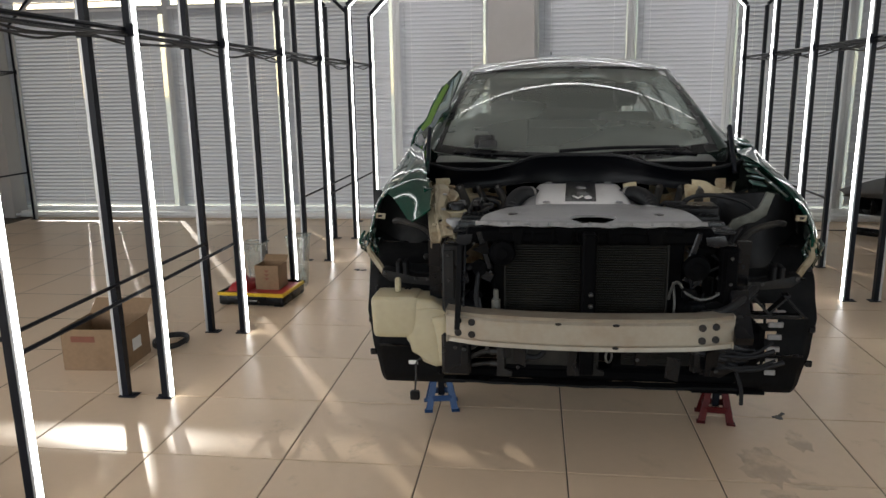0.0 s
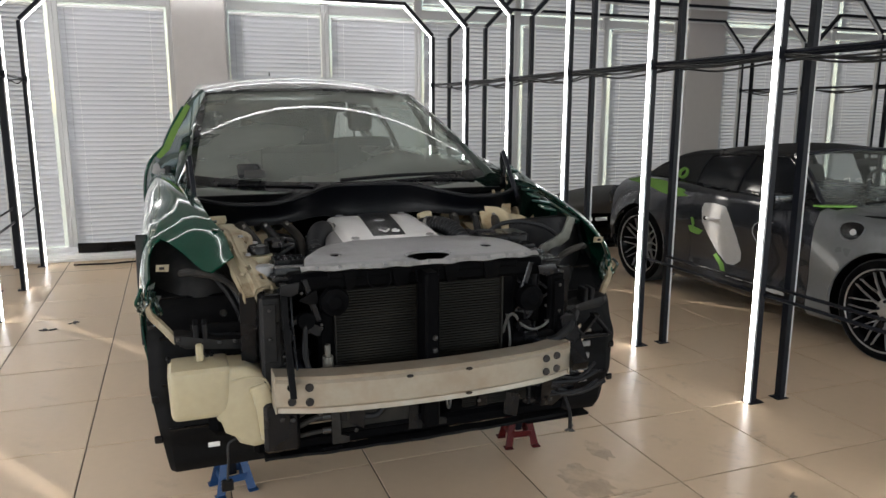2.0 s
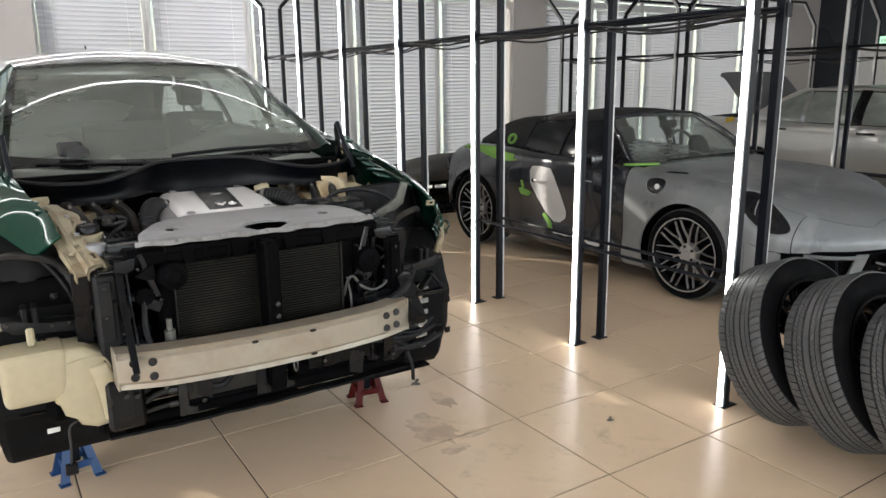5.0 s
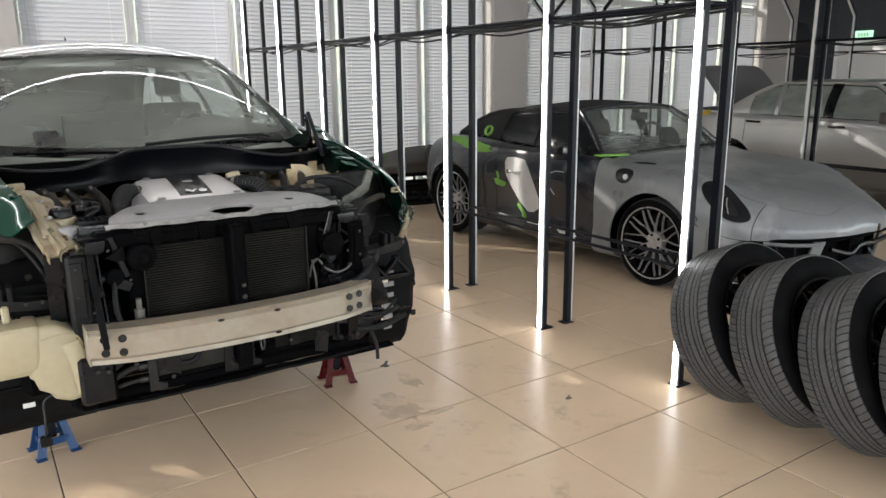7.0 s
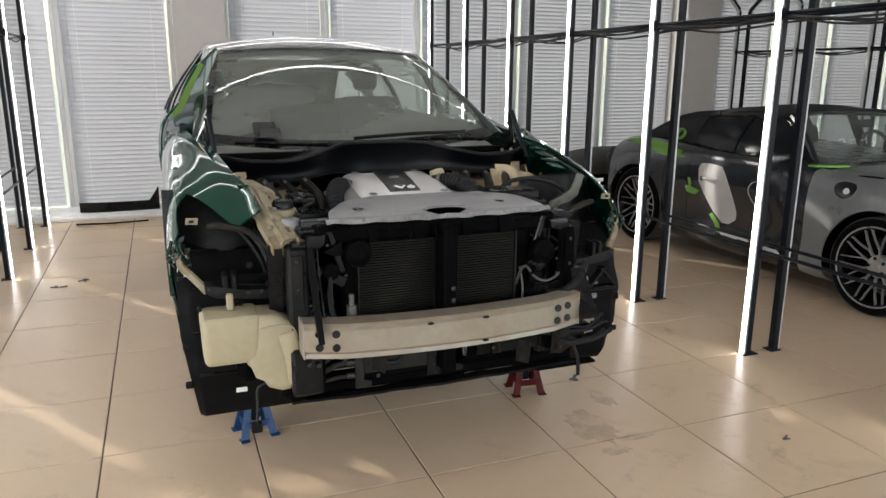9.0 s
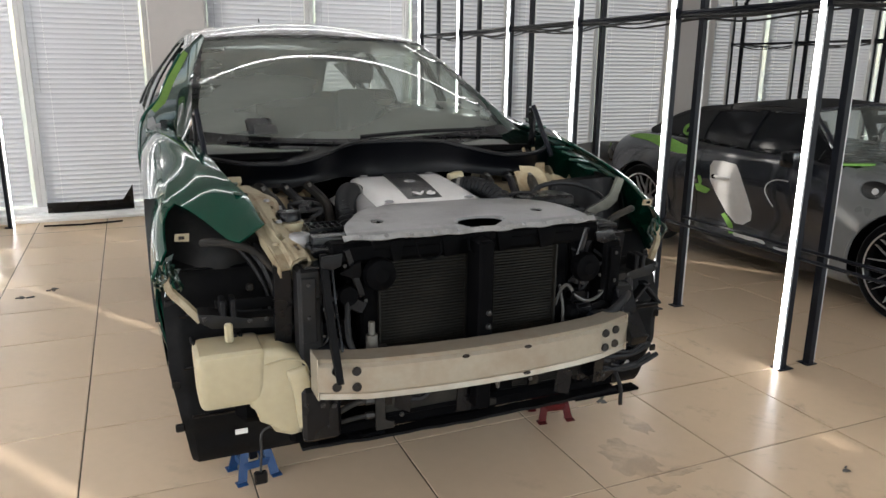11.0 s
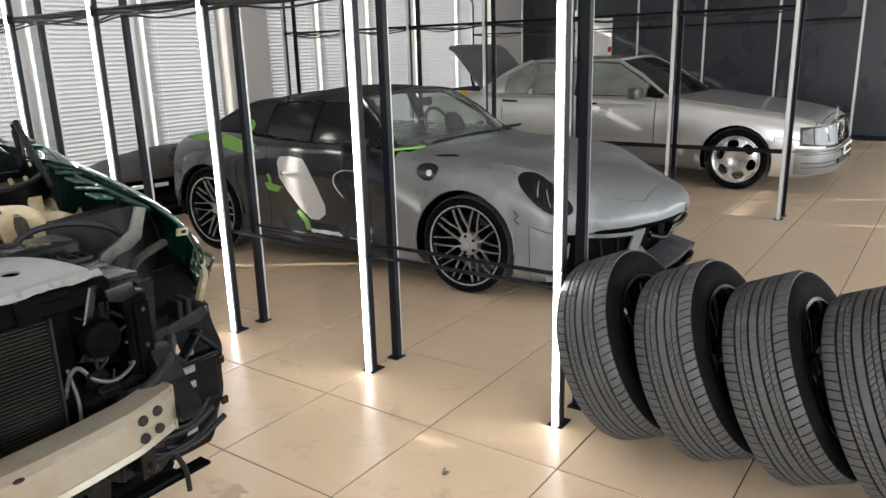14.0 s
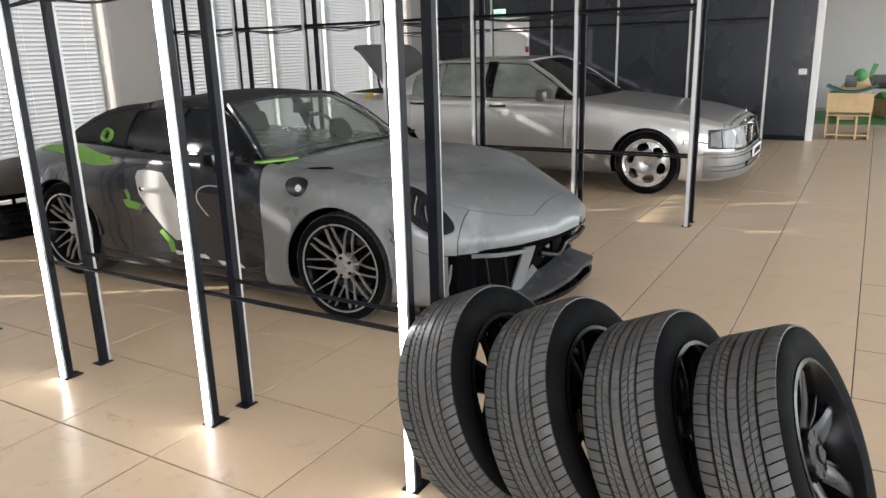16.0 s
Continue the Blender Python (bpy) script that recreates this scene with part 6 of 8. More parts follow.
S("number_label", B(-0.745, -0.705, 0.196, 0.199, 0.376, 0.394, 0.001), M_LABEL, None, "small white paper sticker on the arch liner")
S("pump_hose", T(arcpts([(-0.64, 0.04, 0.47), (-0.683, 0.04, 0.45), (-0.688, 0.04, 0.38), (-0.694, 0.04, 0.31)], 6), 0.004, 7), M_CABLE)
S("plug", B(-0.02, 0.02, -0.012, 0.012, -0.02, 0.02, 0.005, Matrix.Translation((-0.694, 0.04, 0.300))), M_BLACKPL)

# lower crossmember, cooler, splash shield
S("lower_crossmember", B(-0.60, 0.60, 0.02, 0.12, 0.395, 0.45, 0.015), M_MATTE)
S("lower_cooler", B(-0.315, 0.055, -0.03, 0.04, 0.462, 0.572, 0.006), M_FIN, None, "dusty brown flat oil cooler under the beam")
S("cooler_edge", B(-0.310, 0.050, -0.036, -0.0305, 0.465, 0.480, 0.002), M_MATTE)
S("cooler_bracket", P([(-0.345, 0.43), (-0.285, 0.43), (-0.285, 0.455), (-0.318, 0.460), (-0.318, 0.585), (-0.345, 0.585)], -0.045, -0.032, "y", 0.003), M_HOSE, None, "worn grey steel bracket of the oil cooler")
S("cooler_bracket", P([(0.010, 0.445), (0.075, 0.445), (0.075, 0.465), (0.045, 0.470), (0.045, 0.500), (0.010, 0.500)], -0.045, -0.032, "y", 0.003), M_HOSE)
for k, (z, dz) in enumerate(((0.575, -0.045), (0.525, -0.035), (0.475, -0.02))):
    S("cooler_pipe", T(arcpts([(-0.335, -0.02, z), (-0.40, -0.015, z - 0.003), (-0.46, 0.005, z + dz), (-0.52, 0.03, z + dz - 0.015)], 6), 0.012 - 0.002 * k, 9), M_HOSE)
    S("pipe_joint", T([(-0.345, -0.02, z), (-0.372, -0.019, z)], 0.016 - 0.002 * k, 8), M_DARKDISC)
f = new("fin_core", fins(0.14, 0.40, 0.47, 0.565, 0.02, 0.008))
f.parent = suv
f.matrix_local = pose(0, -YC, 0)
tagged(f, kind="stuff")
S("lower_rail", surf(lambda u, v: (-0.57 + 1.17 * u, 0.0 - 0.02 * math.sin(math.pi * u) + 0.05 * v, 0.394 + 0.0015 * math.sin(23 * u) + 0.001 * math.sin(61 * u)), 50, 2, 0.010), M_LINER, None, "scuffed thin lower rail with dirt on its edge")
S("tow_ring", lathe(bmesh.new(), [(0.024 + 0.0045 * math.cos(a), 0.0045 * math.sin(a)) for a in [2 * math.pi * k / 8 for k in range(8)]], 18, Matrix.Translation((0.095, -0.01, 0.515)) @ Matrix.Rotation(radians(80), 4, "X") @ Matrix.Rotation(radians(55), 4, "Y"), True), M_PIPE)
S("lower_duct", B(0.41, 0.56, 0.0, 0.14, 0.44, 0.57, 0.015), M_BLACKPL)
S("duct_back", B(0.10, 0.42, 0.03, 0.14, 0.44, 0.57, 0.015), M_MATTE)
S("crash_bracket", B(-0.57, -0.45, -0.03, 0.10, 0.42, 0.60, 0.012), M_BLACKPL)
S("crash_bracket", P([(0.50, 0.60), (0.66, 0.55), (0.60, 0.49), (0.52, 0.44), (0.46, 0.46), (0.46, 0.60)], -0.02, 0.10, "y", 0.006), M_BLACKPL)
for x0, x1, z in ((-0.52, -0.42, 0.385), (-0.38, -0.30, 0.39), (-0.16, 0.12, 0.378), (0.22, 0.52, 0.375), (0.42, 0.70, 0.368)):
    S("shield_strip", B(x0, x1, 0.0, 0.05, z, z + 0.012, 0.003), M_MATTE)
S("dangling_strap", T(arcpts([(0.585, 0.0, 0.46), (0.605, -0.01, 0.40), (0.61, -0.01, 0.33)], 5), 0.008, 6), M_RUBBER)

# wheel arch liners, seen from the front, with vent slots on one side
for side in (-1, 1):
    def liner(u, v):
        a = radians(-28 + 118 * v)
        r = 0.485 + 0.006 * math.sin(v * 40)
        x = 0.50 + (0.425 if side < 0 else 0.455) * u
        edge = 0.02 * max(0, u - 0.9) * 10
        return (x - 0.15 * max(0, 0.35 - v) * max(0, u - 0.8) * 5, 0.69 - r * math.cos(a) + 0.07 * (1 - u) ** 2 * 0.0 + edge, 0.50 + r * math.sin(a))

    def slots(u, v):
        if side < 0:
            return 0.20 < u < 0.30 and 0.13 < v < 0.17
        return (0.40 < u < 0.52 or 0.55 < u < 0.64) and any(abs(v - c) < 0.014 for c in (0.16, 0.22, 0.28, 0.34, 0.40))
    S("wheel_arch_liner", surf(wrap(side, liner), 40, 60, 0.004, skip=slots), M_LINER, None, "dusty black plastic wheel arch liner")
    for k, z in enumerate((0.57, 0.80, 0.42)):
        yy = 0.69 - math.sqrt(max(0, 0.485**2 - (z - 0.5) ** 2))
        S("liner_clip", B(-0.014, 0.014, -0.006, 0.006, -0.014, 0.014, 0.004, Matrix.Translation((side * (0.908 if side < 0 else 0.935), yy + 0.012, z))), M_BLACKPL)
    for k in range(4):
        v = 0.2 + 0.16 * k
        S("liner_rib", T([Vector(wrap(side, liner)(u, v)) + Vector((0, -0.004, 0)) for u in (0.3, 0.5, 0.7, 0.9)], 0.006, 6), M_BLACKPL)
    S("brake_hub", lathe(bmesh.new(), [(0, 0.02), (0.07, 0.02), (0.075, 0.0), (0.16, 0.0), (0.16, -0.03), (0.0, -0.03)], 32, Matrix.Translation((side * 0.80, 0.69, 0.46)) @ Matrix.Rotation(radians(90 * side), 4, "Y")), M_DISC)
    S("brake_hub", lathe(bmesh.new(), [(0, 0.02), (0.07, 0.02), (0.075, 0.0), (0.16, 0.0), (0.16, -0.03), (0.0, -0.03)], 32, Matrix.Translation((side * 0.80, 3.54, 0.46)) @ Matrix.Rotation(radians(90 * side), 4, "Y")), M_DISC)
    # torn fender end with chrome-like foil shards
    for k in range(7):
        r = rng.uniform
        S("torn_edge", P([(0, 0), (0.02, 0.006), (0.03, 0.02 + 0.02 * r(0, 1)), (0.008, 0.028)], -0.002, 0.002, "y", m=Matrix.Translation((side * (0.915 - 0.03 * r(0, 1)) - 0.012, 0.235 + 0.03 * r(0, 1), 0.83 + 0.018 * k)) @ Matrix.Rotation(r(-1, 1), 4, "Z")), M_DKGREEN)
    S("fender_stay", T(arcpts([(side * 0.915, 0.24, 0.95), (side * 0.905, 0.215, 0.88), (side * 0.870, 0.19, 0.84), (side * 0.825, 0.16, 0.79)], 4), 0.014, 6), M_BEIGE)
    for k in range(9):
        r = rng.uniform
        x, z = side * r(0.875, 0.935), r(0.86, 0.94)
        S("crumpled_bracket", T(arcpts([(x, 0.235, z + 0.03), (x + r(-0.02, 0.02), 0.215, z + 0.01), (x + r(-0.02, 0.02), 0.225, z - 0.02), (x + r(-0.015, 0.015), 0.24, z - 0.035)], 4), r(0.004, 0.008), 6), M_DKGREEN if k % 3 else M_GREEN)


def axle_stand(m, material, label):
    """A car stand: four splayed legs, a plate and a toothed post."""
    ob = thing("axle_stand", m, label, "axle stand", "stands under the car")
    for sx in (-1, 1):
        for sy in (-1, 1):
            part("leg", P([(-0.017, 0.0), (0.017, 0.0), (0.013, 0.19), (-0.013, 0.19)], -0.004, 0.004, "y", m=Matrix.Translation((sx * 0.063, sy * 0.060, 0.004)) @ Matrix.Rotation(radians(-11 * sx), 4, "Y") @ Matrix.Rotation(radians(11 * sy), 4, "X")), material, ob)
            part("foot", B(-0.02, 0.02, -0.02, 0.02, 0, 0.006, 0.002, Matrix.Translation((sx * 0.066, sy * 0.063, 0.001))), material, ob)
    part("collar", lathe(bmesh.new(), [(0.05, 0.15), (0.034, 0.21), (0.026, 0.21), (0.04, 0.15)], 12), material, ob)
    for sx in (-1, 1):
        part("brace", B(sx * 0.052 - 0.004, sx * 0.052 + 0.004, -0.05, 0.05, 0.045, 0.075, 0.002), material, ob)
        part("brace", B(-0.05, 0.05, sx * 0.049 - 0.004, sx * 0.049 + 0.004, 0.045, 0.075, 0.002), material, ob)
    post = bmesh.new()
    box(post, -0.016, 0.016, -0.012, 0.012, 0.06, 0.36, 0.003)
    for k in range(7):
        box(post, 0.016, 0.024, -0.010, 0.010, 0.12 + 0.03 * k, 0.135 + 0.03 * k)
    part("ratchet_post", post, M_STEEL, ob)
    part("saddle", P([(-0.05, 0.03), (-0.03, 0.0), (0.03, 0.0), (0.05, 0.03), (0.03, 0.014), (-0.03, 0.014)], -0.03, 0.03, "y", m=Matrix.Translation((0, 0, 0.36))), M_STEEL, ob)
    part("handle", T([(0.03, 0, 0.17), (0.075, 0.02, 0.15), (0.10, 0.03, 0.11)], 0.006, 6), M_STEEL, ob)
    return ob


axle_stand(pose(0.01, 0.60, 0, 0, 0, 10), M_BLUE, "blue enamel axle stand holding up the car")
axle_stand(pose(1.315, 0.58, 0, 0, 0, -8), M_JACKRED, "dark red enamel axle stand holding up the car")
axle_stand(pose(0.0, 3.4, 0, 0, 0, 5), M_BLUE, "blue enamel axle stand under the car's rear")
axle_stand(pose(1.28, 3.4, 0, 0, 0, 0), M_JACKRED, "dark red enamel axle stand under the car's rear")

# ---- the sports car and the sedan ----
def on_body(table, s, v, side, off=0.004):
    """A point on a lofted car body, pushed out a little."""
    keys, rows = [k for k, _ in table], [p for _, p in table]
    n = len(rows[0])

    def at(ss, vv):
        x, z = smooth_at(range(n), smooth_at(keys, rows, ss), vv)
        return Vector((side * x, ss, z))
    p = at(s, v)
    a = at(s + 0.01, v) - at(s - 0.01, v)
    b = at(s, min(v + 0.05, n - 1)) - at(s, max(v - 0.05, 0))
    nrm = a.cross(b)
    if nrm.length < 1e-9:
        return p
    nrm.normalize()
    if nrm.x * side + max(0, nrm.z) * 0.5 < 0:
        nrm.negate()
    return p + nrm * off


def patch(table, side, outline, off=0.004, n=28, rings=5, thick=0.002):
    """A flat piece laid on the body; outline(angle) gives (s, v)."""
    bm = bmesh.new()
    pts = [outline(2 * math.pi * k / n) for k in range(n)]
    cs, cv = sum(p[0] for p in pts) / n, sum(p[1] for p in pts) / n
    c = bm.verts.new(on_body(table, cs, cv, side, off))
    prev = None
    for r in range(1, rings + 1):
        f = r / rings
        ring = [bm.verts.new(on_body(table, cs + (s - cs) * f, cv + (v - cv) * f, side, off)) for s, v in pts]
        for k in range(n):
            q = [prev[k], ring[k], ring[(k + 1) % n], prev[(k + 1) % n]] if prev else [c, ring[k], ring[(k + 1) % n]]
            bm.faces.new(q)
        prev = ring
    rim = [bm.verts.new(on_body(table, s, v, side, off - 0.008)) for s, v in pts]
    for k in range(n):
        bm.faces.new((prev[k], rim[k], rim[(k + 1) % n], prev[(k + 1) % n]))
    bmesh.ops.recalc_face_normals(bm, faces=list(bm.faces))
    return bm


def quad_outline(pts):
    """An outline that runs round the corners given."""
    def f(a):
        n = len(pts)
        t = (a / (2 * math.pi) * n) % n
        i = int(t)
        p, q = pts[i], pts[(i + 1) % n]
        return (p[0] + (q[0] - p[0]) * (t - i), p[1] + (q[1] - p[1]) * (t - i))
    return f


def greenhouse(car, g, m_screen, m_side, m_roof, m_pillar, glass_spans, pillar_spans, soft=None):
    """Screen, roof, rear glass and side windows. g: base centre, base edge, header centre, header edge, roof end centre and edge, tail centre and edge."""
    A, Be, C, D, E, F, G, Hh = [Vector(g[k]) for k in ("base", "base_edge", "head", "head_edge", "end", "end_edge", "tail", "tail_edge")]

    rear_bow = g.get("rear_bow", 0.03)

    def sheet(p0, p1, q0, q1, bow):
        def f(u, v):
            x = 2 * u - 1
            lo, hi = p0.lerp(p1, abs(x) ** 2), q0.lerp(q1, abs(x) ** 2)
            lo.x, hi.x = p1.x * abs(x), q1.x * abs(x)
            o = lo.lerp(hi, v)
            o.z += bow * math.sin(math.pi * v)
            return (o.x if x > 0 else -o.x, o.y, o.z)
        return f
    scr = part("windscreen", surf(sheet(A, Be, C, D, 0.03), 20, 10), m_screen, car, "clear raked windscreen")
    scr.visible_shadow = False
    part("screen_frame", T([(-D.x, D.y, D.z + 0.004), *[sheet(A, Be, C, D, 0.03)(k / 12, 1.0) for k in range(1, 12)], (D.x, D.y, D.z + 0.004)], 0.016, 8), m_pillar, car)
    roof_f = sheet(C, D, E, F, g.get("crown", 0.03))
    part("roof", surf(roof_f, 20, 14, 0.008), m_roof, car)
    rg = part("rear_window", surf(sheet(E, F, G, Hh, rear_bow), 16, 12, 0.006 if soft else 0.0), soft or m_side, car)
    if not soft:
        rg.visible_shadow = False
    top = [Be, D, F] + [F.lerp(Hh, k / 6) + Vector((0, 0, rear_bow * math.sin(math.pi * k / 6))) for k in range(1, 6)] + [Hh]
    for side in (-1, 1):
        def edge(s):
            for p, q in zip(top, top[1:]):
                if s <= q.y:
                    return p.lerp(q, (s - p.y) / (q.y - p.y))
            return top[-1]

        def wall(a, b, lo=0.0, hi=1.0):
            def f(u, v):
                s = a + (b - a) * u
                e = edge(s)
                x0 = Be.x + (Hh.x - Be.x) * (s - Be.y) / (Hh.y - Be.y) + g.get("belly", 0.02)
                z0 = Be.z + (Hh.z - Be.z) * (s - Be.y) / (Hh.y - Be.y)
                vv = lo + (hi - lo) * v
                return (side * (x0 + (e.x - x0) * vv + 0.03 * math.sin(math.pi * vv)), s, z0 - 0.02 + (e.z - z0 + 0.02) * vv)
            return f
        part("front_pillar", T([(side * Be.x, Be.y, Be.z), (side * (Be.x + D.x) / 2, (Be.y + D.y) / 2, (Be.z + D.z) / 2 + 0.028), (side * D.x, D.y, D.z)], 0.024, 8), m_pillar, car)
        part("roof_edge", T([(side * D.x, D.y, D.z), (side * (D.x + F.x) / 2, (D.y + F.y) / 2, (D.z + F.z) / 2 + 0.004), (side * F.x, F.y, F.z)], 0.018, 8), m_roof, car)
        part("rear_pillar", T([(side * p.x, p.y, p.z) for p in top[2:]], 0.03, 8), m_roof, car)
        for a, b in glass_spans:
            w = part("side_window", surf(wall(a, b, 0.03, 0.94), 8, 6), (M_CABINDARK if side < 0 else M_WSCLEAR) if soft else m_side, car)
            w.visible_shadow = False
            lo_, hi_ = wall(a, b, 0.03, 0.03), wall(a, b, 0.95, 0.95)
            part("window_seal", T([lo_(0, 0), lo_(0.5, 0), lo_(1, 0), hi_(1, 0), hi_(0.5, 0), hi_(0, 0), lo_(0, 0)], 0.008, 6), M_BLACKPL, car)
        for a, b, mm in pillar_spans:
            part("side_pillar", surf(wall(a, b), 4, 6, 0.012), mm, car)


# sports car in primer
coupe = thing("sports_car", pose(4.885, -0.25, 0, 0, 0, 2.0), "grey primed sports car with dark doors and a black soft top", "car")
C_TABLE = [
    (-0.03, [(0.02, 0.40), (0.02, 0.43), (0.02, 0.46), (0.02, 0.495), (0.02, 0.515), (0.015, 0.53), (0.01, 0.538), (0, 0.54)]),
    (0.01, [(0.22, 0.24), (0.23, 0.31), (0.235, 0.40), (0.24, 0.49), (0.225, 0.54), (0.165, 0.575), (0.08, 0.59), (0, 0.595)]),
    (0.10, [(0.34, 0.18), (0.37, 0.28), (0.385, 0.38), (0.39, 0.475), (0.375, 0.54), (0.31, 0.60), (0.155, 0.635), (0, 0.645)]),
    (0.24, [(0.52, 0.15), (0.56, 0.24), (0.575, 0.35), (0.58, 0.455), (0.565, 0.535), (0.47, 0.625), (0.235, 0.68), (0, 0.695)]),
    (0.50, [(0.76, 0.14), (0.815, 0.20), (0.83, 0.34), (0.83, 0.455), (0.81, 0.58), (0.67, 0.70), (0.335, 0.735), (0, 0.745)]),
    (0.74, [(0.78, 0.13), (0.88, 0.20), (0.895, 0.38), (0.895, 0.53), (0.87, 0.695), (0.70, 0.805), (0.35, 0.775), (0, 0.778)]),
    (1.12, [(0.78, 0.13), (0.90, 0.20), (0.925, 0.40), (0.925, 0.60), (0.88, 0.785), (0.71, 0.85), (0.355, 0.83), (0, 0.835)]),
    (1.45, [(0.78, 0.13), (0.90, 0.20), (0.912, 0.40), (0.905, 0.62), (0.86, 0.81), (0.72, 0.865), (0.36, 0.87), (0, 0.875)]),
    (1.80, [(0.78, 0.13), (0.895, 0.19), (0.885, 0.40), (0.895, 0.62), (0.875, 0.82), (0.80, 0.905), (0.40, 0.92), (0, 0.93)]),
    (2.70, [(0.78, 0.13), (0.90, 0.19), (0.885, 0.40), (0.90, 0.62), (0.885, 0.82), (0.81, 0.92), (0.40, 0.94), (0, 0.95)]),
    (3.10, [(0.78, 0.14), (0.91, 0.20), (0.92, 0.42), (0.935, 0.62), (0.91, 0.83), (0.79, 0.945), (0.40, 0.965), (0, 0.97)]),
    (3.53, [(0.78, 0.15), (0.92, 0.22), (0.945, 0.42), (0.95, 0.64), (0.915, 0.84), (0.76, 0.955), (0.38, 0.985), (0, 0.99)]),
    (4.05, [(0.74, 0.24), (0.87, 0.30), (0.91, 0.45), (0.90, 0.65), (0.84, 0.82), (0.66, 0.91), (0.33, 0.93), (0, 0.935)]),
    (4.40, [(0.60, 0.36), (0.70, 0.42), (0.76, 0.50), (0.76, 0.62), (0.70, 0.72), (0.50, 0.79), (0.25, 0.81), (0, 0.815)]),
]
C_PARTS = {"front_bumper": M_PRIMER, "front_fender": M_PRIMER, "bonnet": M_PRIMER, "door": M_DKPAINT, "rear_quarter": M_DKPAINT, "sill": M_DKPAINT, "rear_deck": M_DKPAINT}


def coupe_sort(s, v, side):
    tag = " " if side > 0 else ""
    if s < 0.47 and v < 3.0 or s > 3.97 and v < 5.2:
        return None
    if v > 4.9:
        if s < 0.13:
            return "front_bumper"
        return "bonnet" if s < 1.62 else ("rear_deck" if s > 3.62 else ("cowl" if s < 1.9 else "deck"))
    if s < 0.66 and v < 3.1 or s < 0.42:
        return "front_bumper"
    if s < 1.68:
        return "front_fender" + tag
    if v < 1.15:
        return "sill" + tag
    if s < 2.86:
        return "door" + tag
    return "rear_quarter" + tag


C_ARCH = [(1.12, 0.325, 0.365), (3.53, 0.345, 0.375)]
for key, bm in panels(C_TABLE, span(-0.03, 4.40, 90, (-0.015, 0.0, 0.02, 0.07, 0.13, 0.3, 0.47, 0.55, 0.62, 1.62, 1.68, 1.9, 2.86, 3.62)), 28, coupe_sort, C_ARCH, 0.0025).items():
    part(key.strip(), bm, C_PARTS.get(key.strip(), M_BLACKPL), coupe, angle=40)
part("inner_shell", B(-0.78, 0.78, 0.35, 3.95, 0.16, 0.50, 0.06), M_MATTE, coupe)
part("tail_panel", B(-0.80, 0.80, 3.88, 3.96, 0.40, 0.86, 0.03), M_MATTE, coupe, "bare black tail behind the missing bumper")
part("tail_beam", B(-0.62, 0.62, 4.02, 4.10, 0.42, 0.52, 0.012), M_BLACKPL, coupe)
for side in (-1, 1):
    part("tail_bracket", P([(0.70, 0.62), (0.88, 0.66), (0.90, 0.76), (0.84, 0.84), (0.74, 0.80), (0.68, 0.70)], 3.965, 4.06, "y", 0.01, Matrix.Diagonal((side, 1, 1, 1))), M_BLACKPL, coupe)
    part("tail_bracket", P([(0.80, 0.36), (0.90, 0.38), (0.88, 0.56), (0.80, 0.58)], 3.93, 4.00, "y", 0.01, Matrix.Diagonal((side, 1, 1, 1))), M_BLACKPL, coupe)
    part("beam_stay", B(side * 0.45 - 0.05, side * 0.45 + 0.05, 3.962, 4.02, 0.42, 0.52, 0.008), M_STEEL, coupe)
    part("tail_pipe", T([(side * 0.30, 3.95, 0.30), (side * 0.30, 4.12, 0.30)], 0.045, 14), M_PIPE, coupe)
part("inner_shell", B(-0.70, 0.70, 1.75, 3.6, 0.45, 0.70, 0.05), M_MATTE, coupe)
for side in (-1, 1):
    for s, z, r in C_ARCH:
        part("arch_liner", surf(lambda u, v: (side * (0.60 + 0.30 * u), s - (r - 0.004) * math.cos(math.pi * v), z + (r - 0.004) * math.sin(math.pi * v)), 3, 20), M_MATTE, coupe)
    for s, z, R, w, xo in ((1.12, 0.325, 0.325, 0.245, 0.90), (3.53, 0.345, 0.345, 0.295, 0.925)):
        wheel(coupe, R, 0.262, w, "mesh", M_RIM, Matrix.Translation((side * (xo - w / 2), s, z)) @ Matrix.Rotation(radians(90 * side), 4, "Y") @ Matrix.Rotation(radians(17), 4, "Z"))
    # lamp sockets, side intakes
    part("lamp_socket", patch(C_TABLE, side, lambda a: (0.61 + 0.17 * math.cos(a) - 0.025 * math.sin(a), 4.42 + 0.50 * math.sin(a) + 0.28 * math.cos(a)), 0.007), M_GREYLINER, coupe, "empty black lamp socket")
    part("lamp_bowl", patch(C_TABLE, side, lambda a: (0.60 + 0.10 * math.cos(a), 4.38 + 0.26 * math.sin(a) + 0.16 * math.cos(a)), 0.010), M_SCREEN, coupe)
    part("lamp_rim", T([on_body(C_TABLE, 0.61 + 0.175 * math.cos(a) - 0.025 * math.sin(a), 4.42 + 0.52 * math.sin(a) + 0.28 * math.cos(a), side, 0.004) for a in [2 * math.pi * k / 30 for k in range(31)]], 0.006, 6), M_PRIMER, coupe)
    for k in range(4):
        part("lamp_wire", T(arcpts([on_body(C_TABLE, 0.55 + 0.04 * k, 4.1 + 0.05 * k, side, 0.012), on_body(C_TABLE, 0.58 + 0.03 * k, 4.35, side, 0.028), on_body(C_TABLE, 0.60 + 0.03 * k, 4.6 + 0.06 * k, side, 0.012)], 5), 0.004, 5), M_STEEL if k % 2 else M_COVER, coupe)


